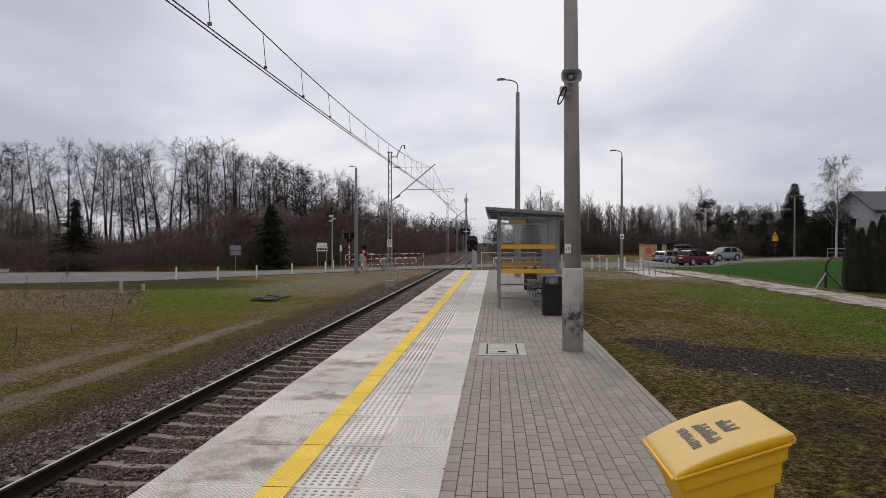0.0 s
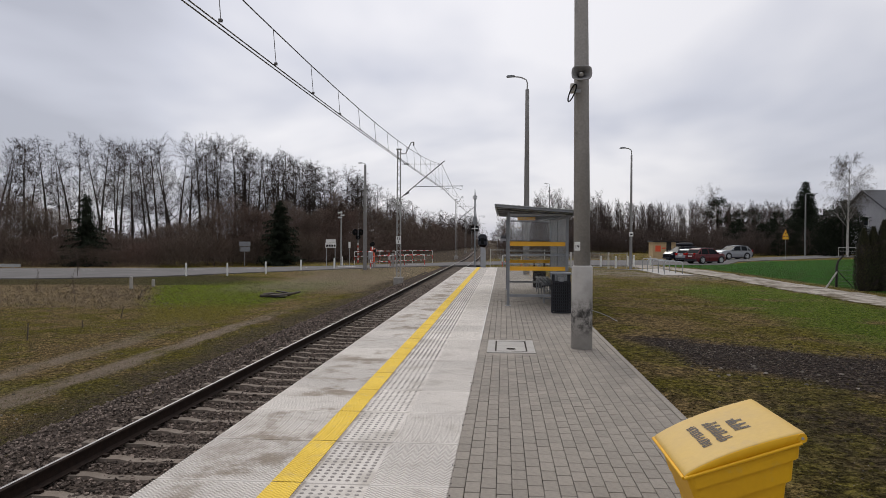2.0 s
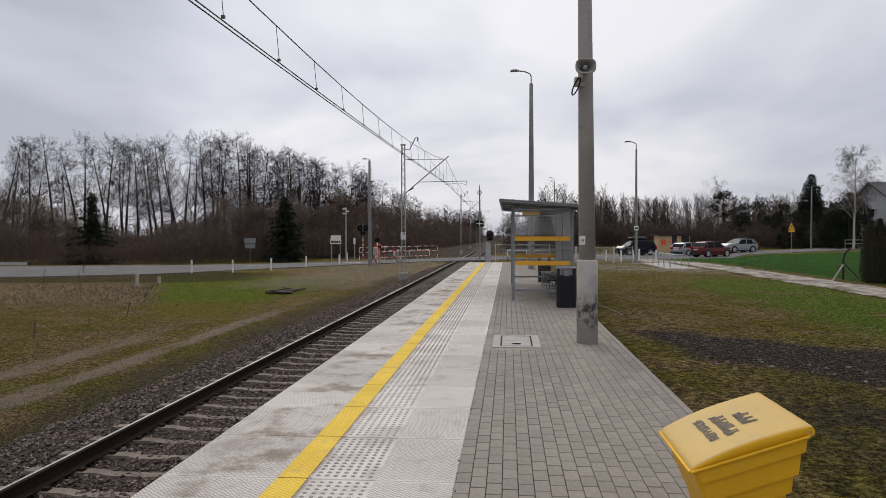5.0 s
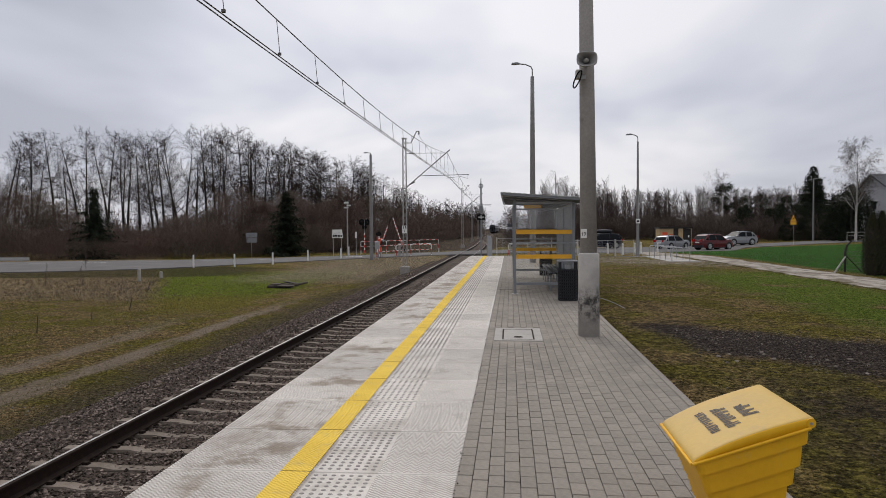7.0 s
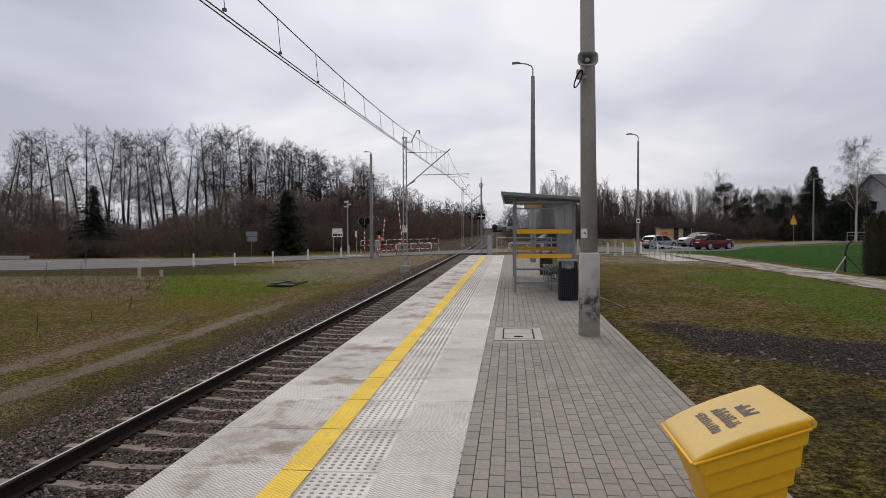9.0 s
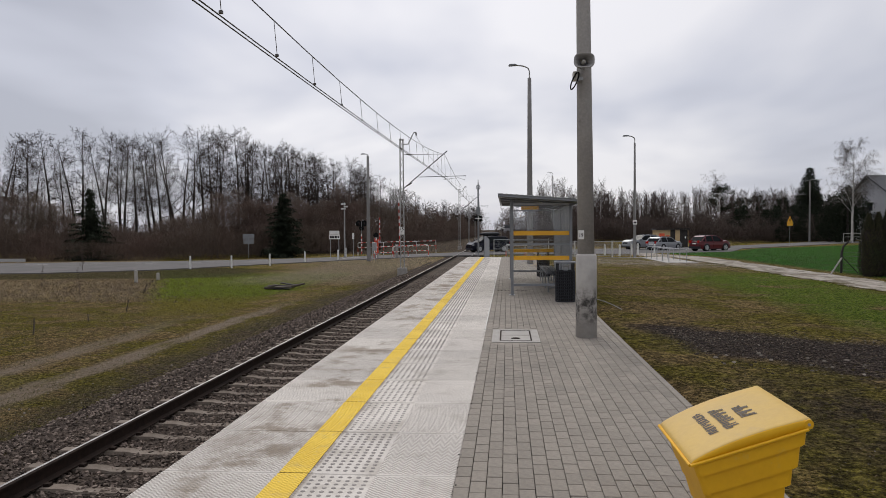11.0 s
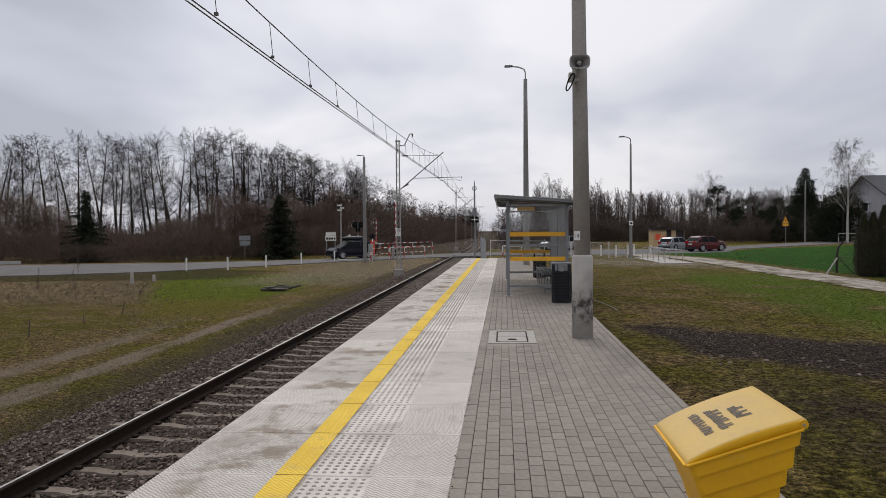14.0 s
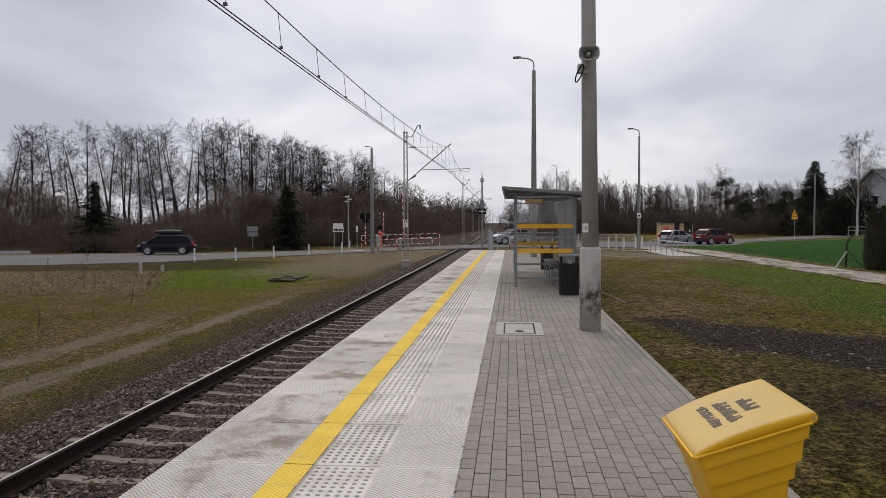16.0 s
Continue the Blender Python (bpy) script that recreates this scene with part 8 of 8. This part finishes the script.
mpv, mpv_wheels = build_car("people_carrier", "dark blue people carrier with a black roof box, driving", "navy", 4.62, 1.80, 1.66, 1.02, 0.94, 1.5, 0.5, -1.7, -2.12, 0.33, 2.8)
bm = loft([[(x, w * math.cos(a), 1.90 + hh * math.sin(a)) for a in (2 * math.pi * k / 12 for k in range(12))] for x, w, hh in ((1.0, 0.08, 0.05), (0.85, 0.28, 0.12), (0.3, 0.38, 0.2), (-0.6, 0.4, 0.21), (-1.1, 0.36, 0.19), (-1.25, 0.25, 0.13))], closed=True)
part("roof_box", bm, M["dark"], mpv, "black streamlined roof box", True)
for x in (-0.8, 0.4):
    part("roof_bar", box(x - 0.03, -0.7, 1.66, x + 0.03, 0.7, 1.71), M["black"], mpv)
suv, suv_wheels = build_car("crossover_car", "silver crossover car with dark windows, driving", "silver", 4.62, 1.85, 1.64, 1.06, 1.0, 1.0, 0.25, -1.35, -2.0, 0.37, 2.66, 0.06, True)
estate, estate_wheels = build_car("estate_car", "silver estate car turning beside the road", "silver", 4.57, 1.77, 1.47, 0.93, 0.86, 1.0, 0.3, -1.6, -2.1, 0.32, 2.58, 0.04, True)
red_car, red_wheels = build_car("hatchback_suv", "dark red compact crossover standing by the field", "carred", 4.33, 1.80, 1.60, 1.0, 0.95, 1.0, 0.3, -1.35, -1.95, 0.35, 2.63, 0.06, True)
red_car.matrix_basis = pose(21.1, 78.9, -0.76, 0, 0, 31)


def build_coach():
    root = thing("train_coach", pose(0, 0, 0), "dark train coach with pale upper side, leaving on the line", "train coach", "coaches of the train")
    L, W = 19.6, 2.86
    prof = ((-W / 2, 0.75), (-W / 2, 3.1), (-W / 2 * 0.86, 3.85), (-W / 2 * 0.45, 4.2), (W / 2 * 0.45, 4.2), (W / 2 * 0.86, 3.85), (W / 2, 3.1), (W / 2, 0.75))
    bm = prism(prof, -L / 2, L / 2)
    part("body", bm, M["train"], root, "dark painted shell")
    for s in (-1, 1):
        part("side_band", box(s * W / 2 - 0.012, -L / 2 + 0.2, 2.55, s * W / 2 + 0.012, L / 2 - 0.2, 3.08), M["trainlight"], root, "pale grey band")
        for i in range(8):
            y = -L / 2 + 2.0 + i * 2.1
            part("window", box(s * W / 2 - 0.02, y, 1.7, s * W / 2 + 0.02, y + 1.4, 2.5), M["carglass"], root)
    part("roof", prism(((-1.22, 3.86), (-0.65, 4.215), (0.65, 4.215), (1.22, 3.86), (0.6, 4.26), (-0.6, 4.26)), -L / 2 + 0.1, L / 2 - 0.1), M["trainlight"], root, "pale grey roof")
    part("end_door", box(-0.45, -L / 2 - 0.05, 1.0, 0.45, -L / 2 - 0.005, 3.0), M["black"], root)
    for x in (-0.95, 0.95):
        part("end_window", box(x - 0.35, -L / 2 - 0.04, 1.9, x + 0.35, -L / 2 - 0.004, 2.8), M["carglass"], root)
        part("buffer", bar((x * 0.92, -L / 2 - 0.5, 1.05), (x * 0.92, -L / 2, 1.05), 0.12, 10), M["black"], root)
    for y in (-6.8, 6.8):
        bg = part("bogie", box(-1.1, y - 1.5, 0.25, 1.1, y + 1.5, 0.74), M["black"], root)
        for dy in (-1.1, 1.1):
            part("wheelset", bar((-0.8, y + dy, 0.46), (0.8, y + dy, 0.46), 0.46, 16), M["rust"], bg)
    return root


coaches = [build_coach() for _ in range(3)]

build_paving()


# ---- what moves ----
def glide(points, t):
    """Smooth value through (time, value) points (monotone cubic)."""
    ts, vs = [p[0] for p in points], [p[1] for p in points]
    n = len(ts)
    d = [(vs[i + 1] - vs[i]) / (ts[i + 1] - ts[i]) for i in range(n - 1)]
    m = [d[0]] + [0 if d[i - 1] * d[i] <= 0 else 2 * d[i - 1] * d[i] / (d[i - 1] + d[i]) for i in range(1, n - 1)] + [d[-1]]
    i = 0
    while i < n - 2 and t > ts[i + 1]:
        i += 1
    h = ts[i + 1] - ts[i]
    f = min(1.0, max(0.0, (t - ts[i]) / h))
    a, b = 2 * f ** 3 - 3 * f ** 2 + 1, f ** 3 - 2 * f ** 2 + f
    return a * vs[i] + b * h * m[i] + (1 - a) * vs[i + 1] + (f ** 3 - f ** 2) * h * m[i + 1]


MPV_X = ((0, 22.1), (1.0, 22.0), (1.6, 21.65), (2.4, 20.2), (3.2, 18.4), (4.0, 16.7), (6.4, 11.4), (7.0, 10.2), (7.6, 8.6), (11.3, -3.0), (11.8, -4.8), (12.3, -6.7), (12.8, -8.7), (13.4, -11.3), (14.0, -14.4), (14.6, -18.3), (15.0, -21.4), (15.6, -26.2), (16.0, -29.4))
SUV_X = ((0, 27.6), (6.4, 27.55), (7.0, 27.25), (7.6, 26.3), (8.2, 24.9), (8.8, 22.8), (9.2, 21.2), (11.3, 14.6), (11.8, 13.2), (12.3, 11.6), (12.8, 10.1), (16.0, 0.25))
# estate car: seconds, x, y, heading
ESTATE = ((0, 20.01, 85.17, 36), (0.8, 20.48, 85.27, 36), (1.6, 21.21, 85.48, 36), (2.4, 21.84, 85.69, 37), (3.2, 21.74, 85.69, 38), (4.2, 21.00, 85.06, 40), (6.4, 18.55, 83.81, 41), (7, 17.92, 83.50, 41), (7.6, 17.24, 83.18, 41), (8.2, 16.82, 82.97, 41), (9.2, 16.41, 82.76, 41), (11.3, 17.56, 83.18, 42), (11.8, 18.18, 83.50, 42), (12.8, 19.2, 84.3, 43), (14, 19.3, 84.5, 44), (16, 18.25, 83.65, 45))
ARM_UP = ((0, 0), (5.2, 0), (6.4, 22), (7.0, 36), (7.6, 47), (8.2, 56), (8.8, 65), (9.2, 71), (10.2, 84), (10.8, 88), (16, 88))


def lane_pose(x):
    y, z = along(LANE_Y, x), along(LANE_Z, x)
    way = sum(math.degrees(lane_way(x + o)) for o in (-3, -1.5, 0, 1.5, 3)) / 5
    return pose(x, y, z + 0.005, 0, 0, way + 180)


def spin(wheels, travel, radius):
    """Wheels roll with the way that the car has gone."""
    rows, last = [(0.0, 0.0)], 0.0
    for k in range(1, int(CLIP * FPS) + 1):
        t = k / FPS
        a = math.degrees(travel(t) / radius)
        if abs(a - last) > 55 or k == int(CLIP * FPS):
            rows.append((t, a))
            last = a
    for w in wheels:
        p = w.matrix_basis.translation.copy()
        walk(w, [(t, pose(p.x, p.y, p.z, 0, a, 0)) for t, a in rows])


def motions():
    steps = [k * 0.4 for k in range(41)]
    walk(mpv, [(t, lane_pose(glide(MPV_X, t))) for t in steps])
    walk(suv, [(t, lane_pose(glide(SUV_X, t))) for t in steps])
    spin(mpv_wheels, lambda t: (MPV_X[0][1] - glide(MPV_X, t)) * 1.18, 0.33)
    spin(suv_wheels, lambda t: (SUV_X[0][1] - glide(SUV_X, t)) * 1.14, 0.37)
    rows = []
    for t in steps:
        x, y, a = (glide([(r[0], r[k]) for r in ESTATE], t) for k in (1, 2, 3))
        rows.append((t, pose(x, y, -0.80, 0, 0, a)))
    walk(estate, rows)
    spin(estate_wheels, lambda t: (glide([(r[0], r[1]) for r in ESTATE], t) - ESTATE[0][1]) * 1.1, 0.32)
    for arm in (arm_a, arm_b):
        walk(arm, [(t, pose(0, 0, 1.0, 0, -glide(ARM_UP, t), 0)) for t in (0, 4.6, 5.2, 5.6, 6.0, 6.4, 7.0, 7.6, 8.2, 8.8, 9.4, 10.2, 10.8, 12, 16)])
    for i, coach in enumerate(coaches):
        rows = []
        for t in [k * 0.5 for k in range(33)]:
            y = 196 + 24.0 * t + 10.2 + 20.4 * i
            dx = (track_x(y + 7) - track_x(y - 7)) / 14
            rows.append((t, pose(track_x(y), y, RAIL_Z, 0, 0, -math.degrees(math.atan(dx)))))
        walk(coach, rows)


motions()
